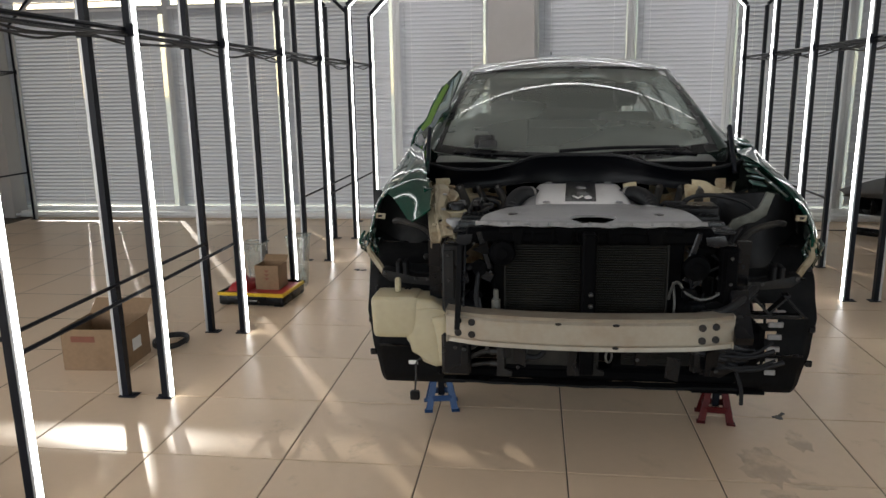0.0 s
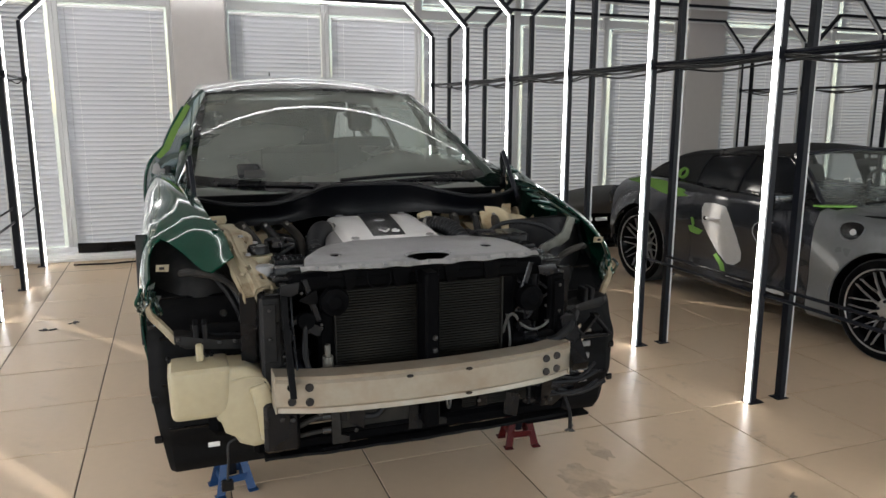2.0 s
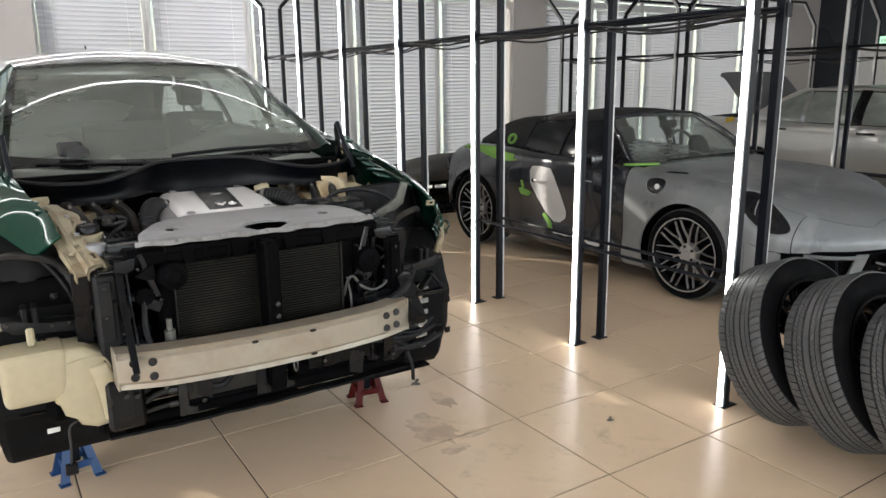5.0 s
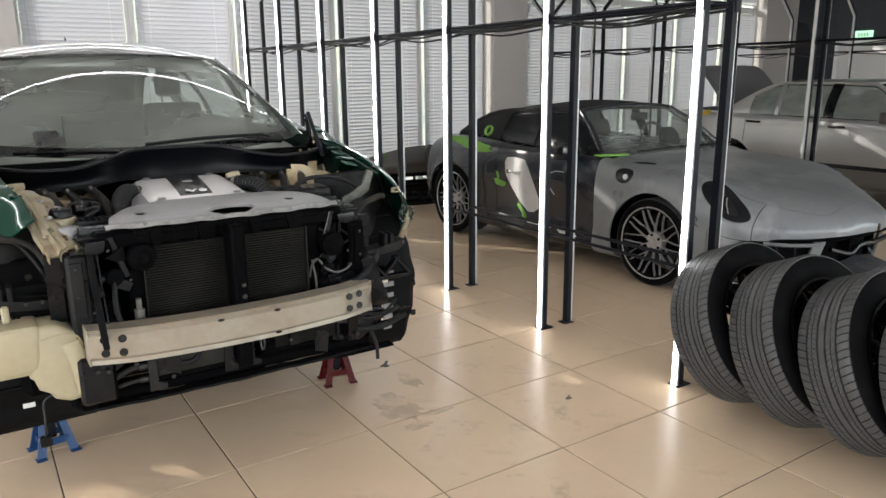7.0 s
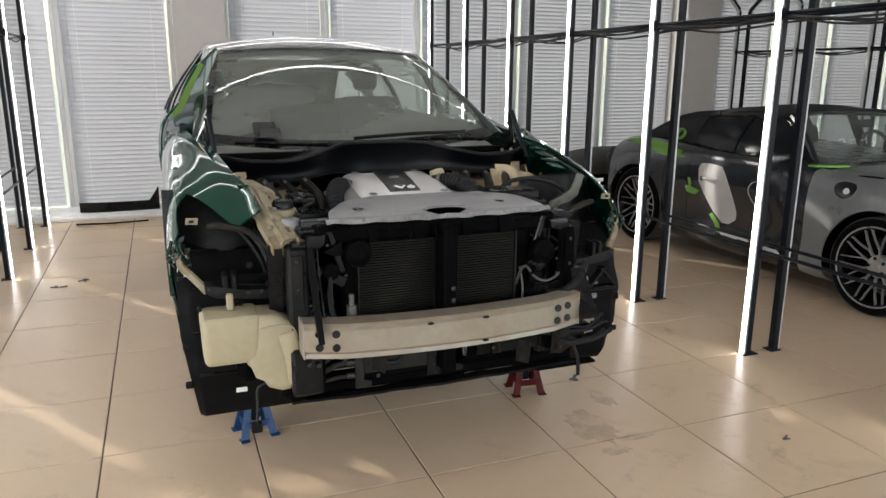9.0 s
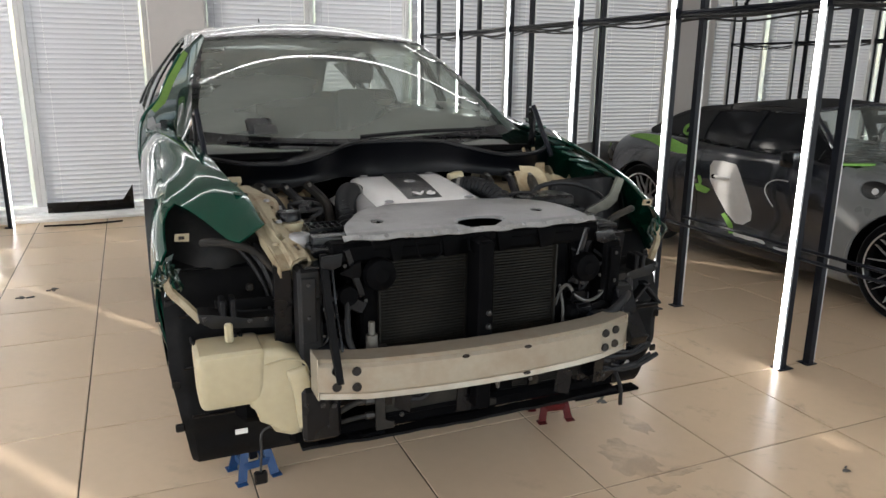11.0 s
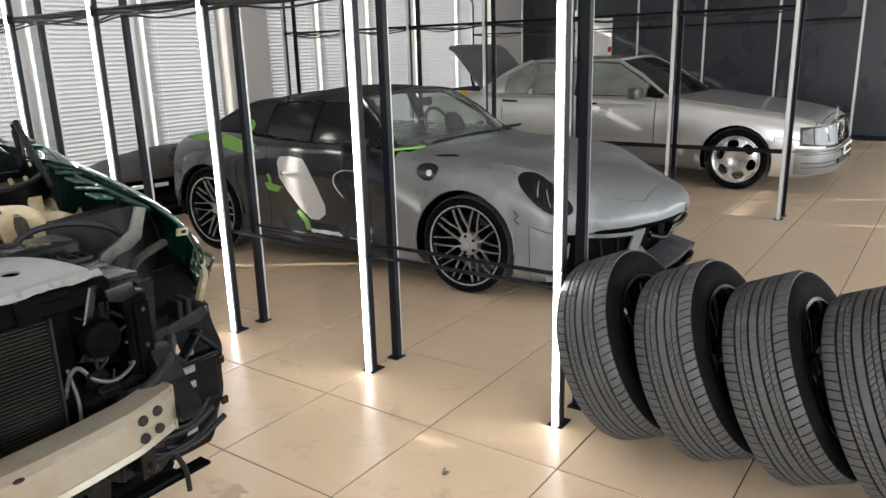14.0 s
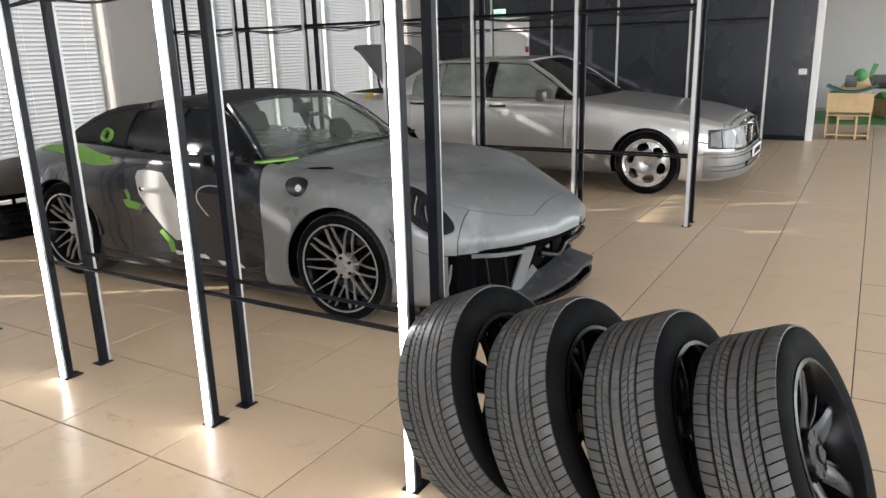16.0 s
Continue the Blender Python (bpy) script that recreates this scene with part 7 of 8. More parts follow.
def nose(x):
    """Plan of the bumper: how far back it lies at a distance from the middle."""
    return 0.62 * abs(x / 0.86) ** 2.5 - 0.02


for side in (-1, 1):
    part("intake", surf(lambda u, v: (side * (0.44 + 0.36 * u), nose(0.44 + 0.36 * u) + 0.09, 0.17 + 0.28 * v), 8, 4, 0.02), M_MATTE, coupe, "dark side intake")
    for k in range(3):
        part("intake_rib", T([(side * (0.52 + 0.08 * k), nose(0.52 + 0.08 * k) + 0.06, 0.20), (side * (0.54 + 0.08 * k), nose(0.54 + 0.08 * k) + 0.06, 0.44)], 0.007, 6), M_STEEL, coupe)
    part("intake_frame", T(arcpts([(side * 0.80, nose(0.80) + 0.01, 0.16), (side * 0.775, nose(0.775), 0.32), (side * 0.75, nose(0.75) - 0.005, 0.425), (side * 0.60, nose(0.60) - 0.008, 0.43), (side * 0.46, nose(0.46) - 0.008, 0.435)], 5), 0.013, 7), M_PRIMER, coupe)
    part("bumper_corner", surf(lambda u, v: (side * (0.775 + 0.06 * u), nose(0.775 + 0.06 * u) + 0.01, 0.15 + 0.29 * v), 5, 5, 0.012), M_PRIMER, coupe)
    part("intake_strut", surf(lambda u, v: (side * (0.415 + 0.06 * u + 0.035 * (1 - v)), nose(0.42 + 0.06 * u) + 0.02 + 0.07 * (1 - v), 0.20 + 0.255 * v), 4, 8, 0.018), M_PRIMER, coupe, "grey primed strut of the bumper")
    part("intake_strut", surf(lambda u, v: (side * (0.46 - 0.14 * v), nose(0.40) + 0.10 - 0.05 * v + 0.03 * u, 0.185 + 0.09 * v + 0.03 * u), 5, 3, 0.012), M_PRIMER, coupe)
part("mouth", surf(lambda u, v: (-0.36 + 0.72 * u, nose(-0.36 + 0.72 * u) + 0.16, 0.24 + 0.22 * v), 14, 4, 0.02, skip=lambda u, v: 0.28 < u < 0.50 and 0.2 < v < 0.85), M_MATTE, coupe)
part("mouth_edge", T(arcpts([(-0.38, nose(0.38) + 0.02, 0.40), (-0.22, nose(0.22) + 0.03, 0.36), (-0.12, 0.02, 0.405), (0.10, 0.02, 0.40), (0.3, nose(0.3) + 0.02, 0.40)], 6), 0.018, 7), M_BLACKPL, coupe)
part("nose_shadow_gap", T([(x, nose(x) + 0.012, 0.452 + 0.03 * max(0.0, 1 - abs(x / 0.8)) ** 1.2) for x in [-0.82 + 1.64 * k / 40 for k in range(41)]], 0.010, 6), M_MATTE, coupe)


def lip(u, v):
    x = 2 * u - 1
    return (0.62 * x, nose(0.62 * x) - 0.055 + 0.17 * v, 0.315 - 0.15 * abs(x) ** 1.2 - 0.045 * (1 - v) + 0.01 * math.sin(9 * u))


def lip_low(u, v):
    x = 2 * u - 1
    return (0.80 * x, nose(0.80 * x) - 0.05 + 0.20 * v, 0.20 - 0.075 * abs(x) ** 1.3 - 0.03 * (1 - v))


part("front_lip", surf(lip, 28, 4, 0.035), M_LIP, coupe, "scuffed grey front splitter")
part("lower_lip", surf(lip_low, 28, 4, 0.03), M_BLACKPL, coupe, "black lower splitter")

# white filled patch on the door, tapes, filler cap, handle
part("filler_patch", patch(C_TABLE, -1, quad_outline([(2.750, 3.73), (2.730, 3.97), (2.630, 4.03), (2.505, 3.95), (2.455, 3.63), (2.365, 2.93), (2.310, 2.38), (2.315, 2.08), (2.380, 1.87), (2.455, 1.86), (2.555, 2.18), (2.657, 2.73), (2.733, 3.21)]), 0.010, 52, 7), M_FILLER, coupe, "white sanded filler patch on the dark door")
for s0, s1, v0 in ((2.46, 2.16, 1.50), (2.06, 1.86, 1.38)):
    part("scuff", patch(C_TABLE, -1, lambda a: ((s0 + s1) / 2 + (s0 - s1) / 2 * math.cos(a) + 0.02 * math.sin(5 * a), v0 + 0.07 * math.sin(a) + 0.04 * math.sin(4 * a) * math.cos(a)), 0.008, 40), M_FILLER, coupe)
part("wire_hole", patch(C_TABLE, -1, lambda a: (1.79 + 0.05 * math.cos(a), 3.15 + 0.24 * math.sin(a)), 0.008), M_SCREEN, coupe, "dark round hole at the door's front edge")
part("chalk_arc", T(arcpts([on_body(C_TABLE, q, v, -1, 0.010) for q, v in ((2.02, 3.62), (2.11, 3.62), (2.185, 3.46), (2.205, 3.20), (2.17, 2.95), (2.12, 2.72))], 5), 0.0034, 5), M_FILLER, coupe, "white chalk arc drawn on the dark door")
for s_, z_, r_ in C_ARCH:
    part("arch_lip", T([Vector((-(0.918 if s_ < 2 else 0.94) + 0.05 * max(0.0, math.sin(a)) ** 2 * 0.9, s_ - (r_ + 0.012) * math.cos(a), z_ + (r_ + 0.012) * math.sin(a))) for a in [math.pi * k / 28 for k in range(29)]], 0.009, 7), M_PRIMER if s_ < 2 else M_DKPAINT, coupe)
hp = [on_body(C_TABLE, 2.685 - 0.15 * k / 6, 3.38, -1, 0.016 + 0.028 * math.sin(math.pi * k / 6)) for k in range(7)]
part("door_handle", T(hp, 0.010, 8), M_FILLER, coupe)
part("handle_recess", patch(C_TABLE, -1, lambda a: (2.70 + 0.022 * math.cos(a), 3.36 + 0.075 * math.sin(a)), 0.014), M_SCREEN, coupe)
for pts in ([(2.72, 2.88), (2.78, 2.86), (2.84, 3.02), (2.86, 3.30), (2.835, 3.32), (2.81, 3.05), (2.88, 2.98), (2.86, 2.74), (2.76, 2.68)], [(2.45, 1.52), (2.48, 1.82), (2.57, 2.15), (2.60, 2.05), (2.52, 1.72), (2.49, 1.48)], [(2.93, 4.18), (3.0, 4.30), (2.98, 4.50), (3.10, 4.55), (3.30, 4.80), (3.75, 4.85), (3.90, 4.55), (3.50, 4.38), (3.28, 4.10), (3.12, 4.02), (3.02, 4.06)]):
    part("masking_tape", patch(C_TABLE, -1, quad_outline(pts), 0.010, 30), M_LIME, coupe, "lime green masking tape")
part("masking_tape", P([(-0.85, 1.74), (-0.80, 1.71), (-0.76, 1.72), (-0.70, 1.66), (-0.62, 1.65), (-0.60, 1.60), (-0.68, 1.60), (-0.76, 1.65), (-0.84, 1.68)], 0.905, 0.918, "z", 0.003), M_LIME, coupe, "torn lime tape at the foot of the windscreen")
part("tape_roll", lathe(bmesh.new(), [(0.036, 0.012), (0.052, 0.012), (0.052, -0.012), (0.036, -0.012)], 24, Matrix.Translation((-0.73, 3.20, 1.02)) @ Matrix.Rotation(radians(-62), 4, "Y"), True), M_LIME, coupe, "lime tape over a round opening")
part("fuel_recess", patch(C_TABLE, -1, lambda a: (1.40 + 0.085 * math.cos(a), 3.90 + 0.36 * math.sin(a)), 0.010), M_SCREEN, coupe, "open dark fuel filler recess")
part("fuel_rim", T([on_body(C_TABLE, 1.40 + 0.092 * math.cos(a), 3.90 + 0.39 * math.sin(a), -1, 0.012) for a in [2 * math.pi * k / 24 for k in range(25)]], 0.006, 6), M_PRIMER, coupe)
part("fuel_cap", lathe(bmesh.new(), [(0, 0.014), (0.018, 0.012), (0.022, 0)], 14, Matrix.Translation(on_body(C_TABLE, 1.38, 3.80, -1, 0.012)) @ Matrix.Rotation(radians(-90), 4, "Y")), M_FILLER, coupe)
part("torn_wire", T(arcpts([on_body(C_TABLE, 0.76, 3.35, -1, 0.006), on_body(C_TABLE, 0.73, 3.2, -1, 0.02), on_body(C_TABLE, 0.75, 3.05, -1, 0.018), on_body(C_TABLE, 0.72, 2.9, -1, 0.012)], 6), 0.0035, 6), M_CABLE, coupe)
part("bonnet_vent", patch(C_TABLE, -1, lambda a: (1.30 + 0.14 * math.cos(a), 5.25 + 0.10 * math.sin(a) - 0.25 * math.cos(a)), 0.010), M_MATTE, coupe)
part("door_mirror", B(-0.10, 0.10, -0.06, 0.06, -0.06, 0.06, 0.03, Matrix.Translation((-0.97, 1.92, 0.93)), 2), M_SCREEN, coupe, "black door mirror foot without its cap")
part("wiper", T(arcpts([(-0.50, 1.60, 0.925), (-0.1, 1.52, 0.945), (0.45, 1.50, 0.94)], 6), 0.010, 6), M_BLACKPL, coupe)
part("wiper", T(arcpts([(0.60, 1.66, 0.925), (0.72, 1.60, 0.93), (0.86, 1.62, 0.925)], 6), 0.012, 6), M_BLACKPL, coupe)
greenhouse(coupe, dict(base=(0, 1.46, 0.905), base_edge=(0.765, 1.72, 0.895), head=(0, 2.06, 1.268), head_edge=(0.575, 2.16, 1.228), end=(0, 2.95, 1.262), end_edge=(0.55, 2.92, 1.205), tail=(0, 3.86, 1.00), tail_edge=(0.64, 3.74, 0.965), crown=0.035, belly=0.06, rear_bow=0.065),
           M_WSCLEAR, M_DARKGLASS, M_FABRIC, M_DKPAINT, [(1.88, 2.52), (2.60, 3.02)], [(1.74, 1.86, M_BLACKPL), (2.52, 2.60, M_CABINDARK), (3.02, 3.68, M_FABRIC)], soft=M_FABRIC)
part("dashboard", B(-0.66, 0.66, 1.72, 2.05, 0.72, 0.93, 0.06), M_SEAT, coupe)
part("steering_wheel", lathe(bmesh.new(), [(0.175 + 0.014 * math.cos(a), 0.014 * math.sin(a)) for a in [2 * math.pi * k / 8 for k in range(8)]], 26, Matrix.Translation((0.36, 2.12, 0.93)) @ Matrix.Rotation(radians(68), 4, "X"), True), M_SEAT, coupe)
part("instrument_hood", lathe(bmesh.new(), [(0.12, 0.0), (0.11, 0.04), (0.02, 0.05), (0, 0.05)], 20, Matrix.Translation((0.36, 1.98, 0.95)) @ Matrix.Rotation(radians(70), 4, "X")), M_SCREEN, coupe)
part("inner_mirror", B(-0.11, 0.11, -0.012, 0.012, -0.032, 0.032, 0.012, Matrix.Translation((0.0, 2.02, 1.17))), M_BLACKPL, coupe)
for side in (-1, 1):
    part("seat_back", B(-0.24, 0.24, -0.07, 0.07, 0.0, 0.66, 0.06, Matrix.Translation((side * 0.36, 2.78, 0.45)) @ Matrix.Rotation(radians(-16), 4, "X"), 2), M_SEAT, coupe)
    part("headrest", B(-0.12, 0.12, -0.05, 0.05, 0.0, 0.13, 0.04, Matrix.Translation((side * 0.36, 2.94, 1.06)) @ Matrix.Rotation(radians(-12), 4, "X"), 2), M_SEAT, coupe)
# chalk-like marks on the screen stay plain strokes
for k in range(3):
    part("screen_mark", T([(-0.50 + 0.09 * k, 1.80 - 0.02 * k, 1.078 - 0.004 * k), (-0.45 + 0.09 * k, 1.80 - 0.02 * k, 1.085 - 0.004 * k), (-0.47 + 0.09 * k, 1.775 - 0.02 * k, 1.058 - 0.004 * k)], 0.0025, 5), M_LABEL, coupe)

# its rear bumper, set down behind it
rb = thing("detached_bumper", pose(4.62, 4.95, 0, 0, 0, -4), "detached dark grey rear bumper with lime tape, stood on the floor", "bumper")


def rb_skin(u, v):
    x = 2 * u - 1
    top = 0.44 + 0.27 * (1 - abs(x) ** 2.2)
    return (0.98 * x, 0.40 * abs(x) ** 2.5 - 0.20 - 0.07 * math.sin(2.4 * v) + 0.20 * v ** 3, 0.40 + (top - 0.40) * v)


def rb_band(u, v):
    x = 2 * u - 1
    return (0.90 * x, 0.38 * abs(x) ** 2.5 - 0.155, 0.27 + 0.135 * v)


def rb_low(u, v):
    x = 2 * u - 1
    return (0.90 * x, 0.38 * abs(x) ** 2.5 - 0.19 + 0.05 * v - 0.02 * math.sin(9 * v), 0.002 + 0.27 * v)


part("skin", surf(rb_skin, 36, 14, 0.006), M_LIDGREY, rb, "dull grey bumper skin")
part("middle_band", surf(rb_band, 60, 10, 0.012, skip=lambda u, v: 0.25 < v < 0.65 and any(abs(u - c) < 0.045 for c in (0.30, 0.41, 0.52, 0.63))), M_MATTE, rb, "black middle band with open slots")
part("lower_insert", surf(rb_low, 60, 10, 0.012, skip=lambda u, v: (u < 0.2 or u > 0.8) and 0.3 < v < 0.85), M_BLACKPL, rb, "black lower insert")
part("bumper_edge", T([rb_skin(k / 30, 0.0) for k in range(31)], 0.006, 6), M_BLACKPL, rb)
for x in (-0.75, -0.66, 0.70):
    part("end_bracket", P([(-0.03, 0.0), (0.05, 0.0), (0.03, 0.12), (-0.02, 0.15)], -0.01, 0.01, "y", 0.003, Matrix.Translation((x, 0.40 * abs(x) ** 2.5 - 0.20, 0.24))), M_BLACKPL, rb)
for u, t in ((0.50, 25), (0.20, -10)):
    part("masking_tape", B(-0.012, 0.012, -0.002, 0.002, -0.06, 0.06, 0, Matrix.Translation(Vector(rb_skin(u, 0.82)) + Vector((0, -0.012, 0))) @ Matrix.Rotation(radians(-28), 4, "X") @ Matrix.Rotation(radians(t), 4, "Y")), M_SHADELIME, rb)

# silver sedan
sedan = thing("sedan", pose(9.29, -0.62, 0), "silver luxury sedan with its boot lid open", "car")
E_TABLE = [
    (0.04, [(0.64, 0.25), (0.70, 0.28), (0.74, 0.40), (0.74, 0.53), (0.72, 0.63), (0.68, 0.695), (0.34, 0.73), (0, 0.74)]),
    (0.16, [(0.74, 0.18), (0.83, 0.22), (0.865, 0.40), (0.865, 0.55), (0.845, 0.67), (0.78, 0.748), (0.39, 0.785), (0, 0.795)]),
    (0.50, [(0.82, 0.16), (0.91, 0.23), (0.93, 0.43), (0.93, 0.59), (0.90, 0.74), (0.83, 0.83), (0.42, 0.86), (0, 0.87)]),
    (0.90, [(0.82, 0.17), (0.91, 0.24), (0.94, 0.45), (0.945, 0.61), (0.915, 0.79), (0.845, 0.88), (0.42, 0.915), (0, 0.925)]),
    (1.65, [(0.82, 0.20), (0.91, 0.26), (0.94, 0.45), (0.945, 0.63), (0.925, 0.84), (0.87, 0.965), (0.44, 0.995), (0, 1.005)]),
    (3.00, [(0.82, 0.20), (0.91, 0.26), (0.94, 0.45), (0.945, 0.63), (0.925, 0.86), (0.875, 0.98), (0.44, 1.00), (0, 1.01)]),
    (4.00, [(0.82, 0.22), (0.91, 0.28), (0.94, 0.46), (0.945, 0.65), (0.92, 0.87), (0.86, 1.00), (0.43, 1.03), (0, 1.035)]),
    (4.85, [(0.78, 0.28), (0.87, 0.33), (0.90, 0.48), (0.90, 0.65), (0.87, 0.85), (0.80, 1.01), (0.40, 1.045), (0, 1.05)]),
    (5.10, [(0.66, 0.34), (0.74, 0.38), (0.77, 0.50), (0.77, 0.65), (0.74, 0.82), (0.68, 0.95), (0.34, 0.98), (0, 0.985)]),
]


def sedan_sort(s, v, side):
    tag = " " if side > 0 else ""
    if v > 5.0:
        return "bonnet" if 0.10 < s < 1.60 else ("front_bumper" if s < 0.2 else ("boot_well" if 4.15 < s < 4.95 and v > 5.2 else "deck"))
    if v < 2.0 and 0.14 < s < 4.9:
        if s < 0.55:
            return "front_bumper"
        return "cladding" + tag
    if s < 0.14 or (s < 0.5 and v < 3.0):
        return "front_bumper"
    if s < 1.78:
        return "front_fender" + tag
    if s < 2.80:
        return "front_door" + tag
    if s < 3.78:
        return "rear_door" + tag
    return "rear_quarter" + tag


E_ARCH = [(0.88, 0.335, 0.365), (3.97, 0.335, 0.355)]
for key, bm in panels(E_TABLE, span(0.04, 5.10, 60, (0.10, 0.14, 0.2, 0.5, 0.55, 1.60, 1.78, 2.80, 3.78, 4.15, 4.95)), 28, sedan_sort, E_ARCH, 0.0055).items():
    k = key.strip()
    part(k, bm, M_SILVERLOW if k == "cladding" else (M_MATTE if k == "boot_well" else M_SILVER), sedan, angle=40)
part("inner_shell", B(-0.80, 0.80, 0.35, 4.8, 0.20, 0.55, 0.06), M_MATTE, sedan)
for side in (-1, 1):
    for s, z, r in E_ARCH:
        part("arch_liner", surf(lambda u, v: (side * (0.60 + 0.31 * u), s - (r - 0.004) * math.cos(math.pi * v), z + (r - 0.004) * math.sin(math.pi * v)), 3, 20), M_MATTE, sedan)
        wheel(sedan, 0.335, 0.245, 0.245, "oval", M_RIMSILVER, Matrix.Translation((side * (0.905 - 0.1225), s, z)) @ Matrix.Rotation(radians(90 * side), 4, "Y") @ Matrix.Rotation(radians(12), 4, "Z"))
    def lamp_face(t0, t1, z0, z1, out):
        # a band that turns the corner of the nose
        def f(u, v):
            t = radians(t0 + (t1 - t0) * u)
            return (side * (0.915 + out - 0.022 * v) * math.sin(t) ** 0.62, 0.36 - (0.402 + out - 0.045 * v) * math.cos(t) ** 0.62, z0 + 0.02 * u + (z1 - z0 - 0.045 * u) * v)
        return surf(f, 18, 6, 0.012)
    part("lamp_surround", lamp_face(19, 84, 0.492, 0.722, 0.0), M_BLACKPL, sedan)
    lamp = part("headlight", lamp_face(21, 66, 0.505, 0.710, 0.006), M_REFLECTOR, sedan, "clear ribbed glass headlight")
    part("inner_lamp", lamp_face(24, 42, 0.53, 0.69, 0.010), M_COVER, lamp)
    part("indicator", lamp_face(68, 81, 0.522, 0.688, 0.006), M_COVER, sedan, "clear grey corner indicator")
    part("door_mirror", B(-0.105, 0.105, -0.06, 0.06, -0.065, 0.065, 0.035, Matrix.Translation((side * 1.03, 1.98, 1.035)), 3), M_MIRROR, sedan)
    for s in (2.58, 3.66):
        part("door_handle", T([on_body(E_TABLE, s - 0.10 + 0.04 * k, 4.35, side, 0.012 + 0.012 * math.sin(math.pi * k / 5)) for k in range(6)], 0.013, 8), M_BLACKPL, sedan)
    part("side_strip", T([on_body(E_TABLE, 0.6 + 0.1 * k, 2.0, side, 0.004) for k in range(43) if not any(abs(0.6 + 0.1 * k - a) < 0.37 for a, _, _ in E_ARCH)][2:], 0.008, 6), M_BLACKPL, sedan)
grille = part("grille", P([(-0.25, 0.48), (0.25, 0.48), (0.28, 0.69), (0.24, 0.725), (-0.24, 0.725), (-0.28, 0.69)], 0.0, 0.10, "y", 0.012), M_CHROME, sedan, "chrome framed grille with slats")
for k in range(6):
    part("slat", B(-0.24, 0.24, -0.016, -0.002, 0.49 + 0.036 * k, 0.515 + 0.036 * k, 0.003), M_BLACKPL, grille)
part("slat", B(-0.008, 0.008, -0.02, -0.002, 0.49, 0.71, 0.002), M_CHROME, grille)
part("star_mount", T([(0, 0.06, 0.71), (0, 0.06, 0.79)], 0.005, 6), M_CHROME, sedan)
part("star_ring", lathe(bmesh.new(), [(0.03 + 0.003 * math.cos(a), 0.003 * math.sin(a)) for a in [2 * math.pi * k / 6 for k in range(6)]], 16, Matrix.Translation((0, 0.06, 0.82)) @ Matrix.Rotation(radians(90), 4, "X"), True), M_CHROME, sedan)
part("plate", B(-0.26, 0.26, -0.085, -0.07, 0.36, 0.47, 0.003), M_LABEL, sedan, "white number plate with plain bars")
for k in range(7):
    part("plate_bar", B(-0.21 + 0.062 * k, -0.175 + 0.062 * k, -0.09, -0.0855, 0.385, 0.445, 0), M_SCREEN, sedan)
part("nose_panel", B(-0.70, 0.70, 0.046, 0.075, 0.26, 0.70, 0.02), M_SILVER, sedan)


def bumper_shell(u, v):
    t = radians(-86 + 172 * u)
    sn, cs = math.sin(t), math.cos(t)
    bow = 0.018 * math.sin(math.pi * v)
    return ((0.925 + bow) * math.copysign(abs(sn) ** 0.62, sn), 0.38 - (0.425 + bow) * cs ** 0.62, 0.215 + 0.265 * v)


part("bumper_shell", surf(bumper_shell, 48, 8, 0.012), M_SILVERLOW, sedan, "silver painted bumper shell")
part("bumper_strip", T([(0.945 * math.copysign(abs(math.sin(t)) ** 0.62, math.sin(t)), 0.38 - 0.446 * math.cos(t) ** 0.62, 0.452) for t in [radians(-88 + 176 * k / 24) for k in range(25)]], 0.009, 6), M_CHROME, sedan)
for z, w in ((0.425, 0.838), (0.335, 0.838), (0.29, 0.832)):
    part("bumper_groove", T([((w + 0.105) * math.copysign(abs(math.sin(t)) ** 0.62, math.sin(t)), 0.38 - 0.444 * math.cos(t) ** 0.62, z) for t in [radians(-80 + 160 * k / 24) for k in range(25)]], 0.004, 5), M_GREYLINER, sedan)
part("lower_intake", B(-0.5, 0.5, -0.068, 0.04, 0.30, 0.35, 0.01), M_SCREEN, sedan)
greenhouse(sedan, dict(base=(0, 1.50, 1.01), base_edge=(0.80, 1.70, 0.99), head=(0, 2.24, 1.425), head_edge=(0.63, 2.34, 1.392), end=(0, 3.52, 1.43), end_edge=(0.62, 3.50, 1.395), tail=(0, 4.18, 1.05), tail_edge=(0.72, 4.22, 1.02), crown=0.02, belly=0.06),
           M_DARKGLASS, M_SEDGLASS, M_SILVER, M_SILVER, [(1.92, 2.70), (2.82, 3.40), (3.46, 3.82)], [(1.72, 1.90, M_BLACKPL), (2.70, 2.82, M_BLACKPL), (3.40, 3.46, M_CHROME), (3.82, 4.2, M_SILVER)])
part("cabin", B(-0.70, 0.70, 1.75, 4.1, 0.55, 0.80, 0.06), M_SEAT, sedan)
for side in (-1, 1):
    part("seat_back", B(-0.25, 0.25, -0.08, 0.08, 0.0, 0.62, 0.06, Matrix.Translation((side * 0.38, 2.72, 0.66)) @ Matrix.Rotation(radians(-14), 4, "X"), 2), M_SEAT, sedan)
    part("headrest", B(-0.13, 0.13, -0.05, 0.05, 0.0, 0.16, 0.04, Matrix.Translation((side * 0.38, 2.88, 1.14)), 2), M_SEAT, sedan)
part("rear_bench", B(-0.66, 0.66, 3.55, 3.72, 0.7, 1.12, 0.06), M_TRIM, sedan)
blid = Matrix.Translation((0, 4.22, 1.06)) @ Matrix.Rotation(radians(47), 4, "X")
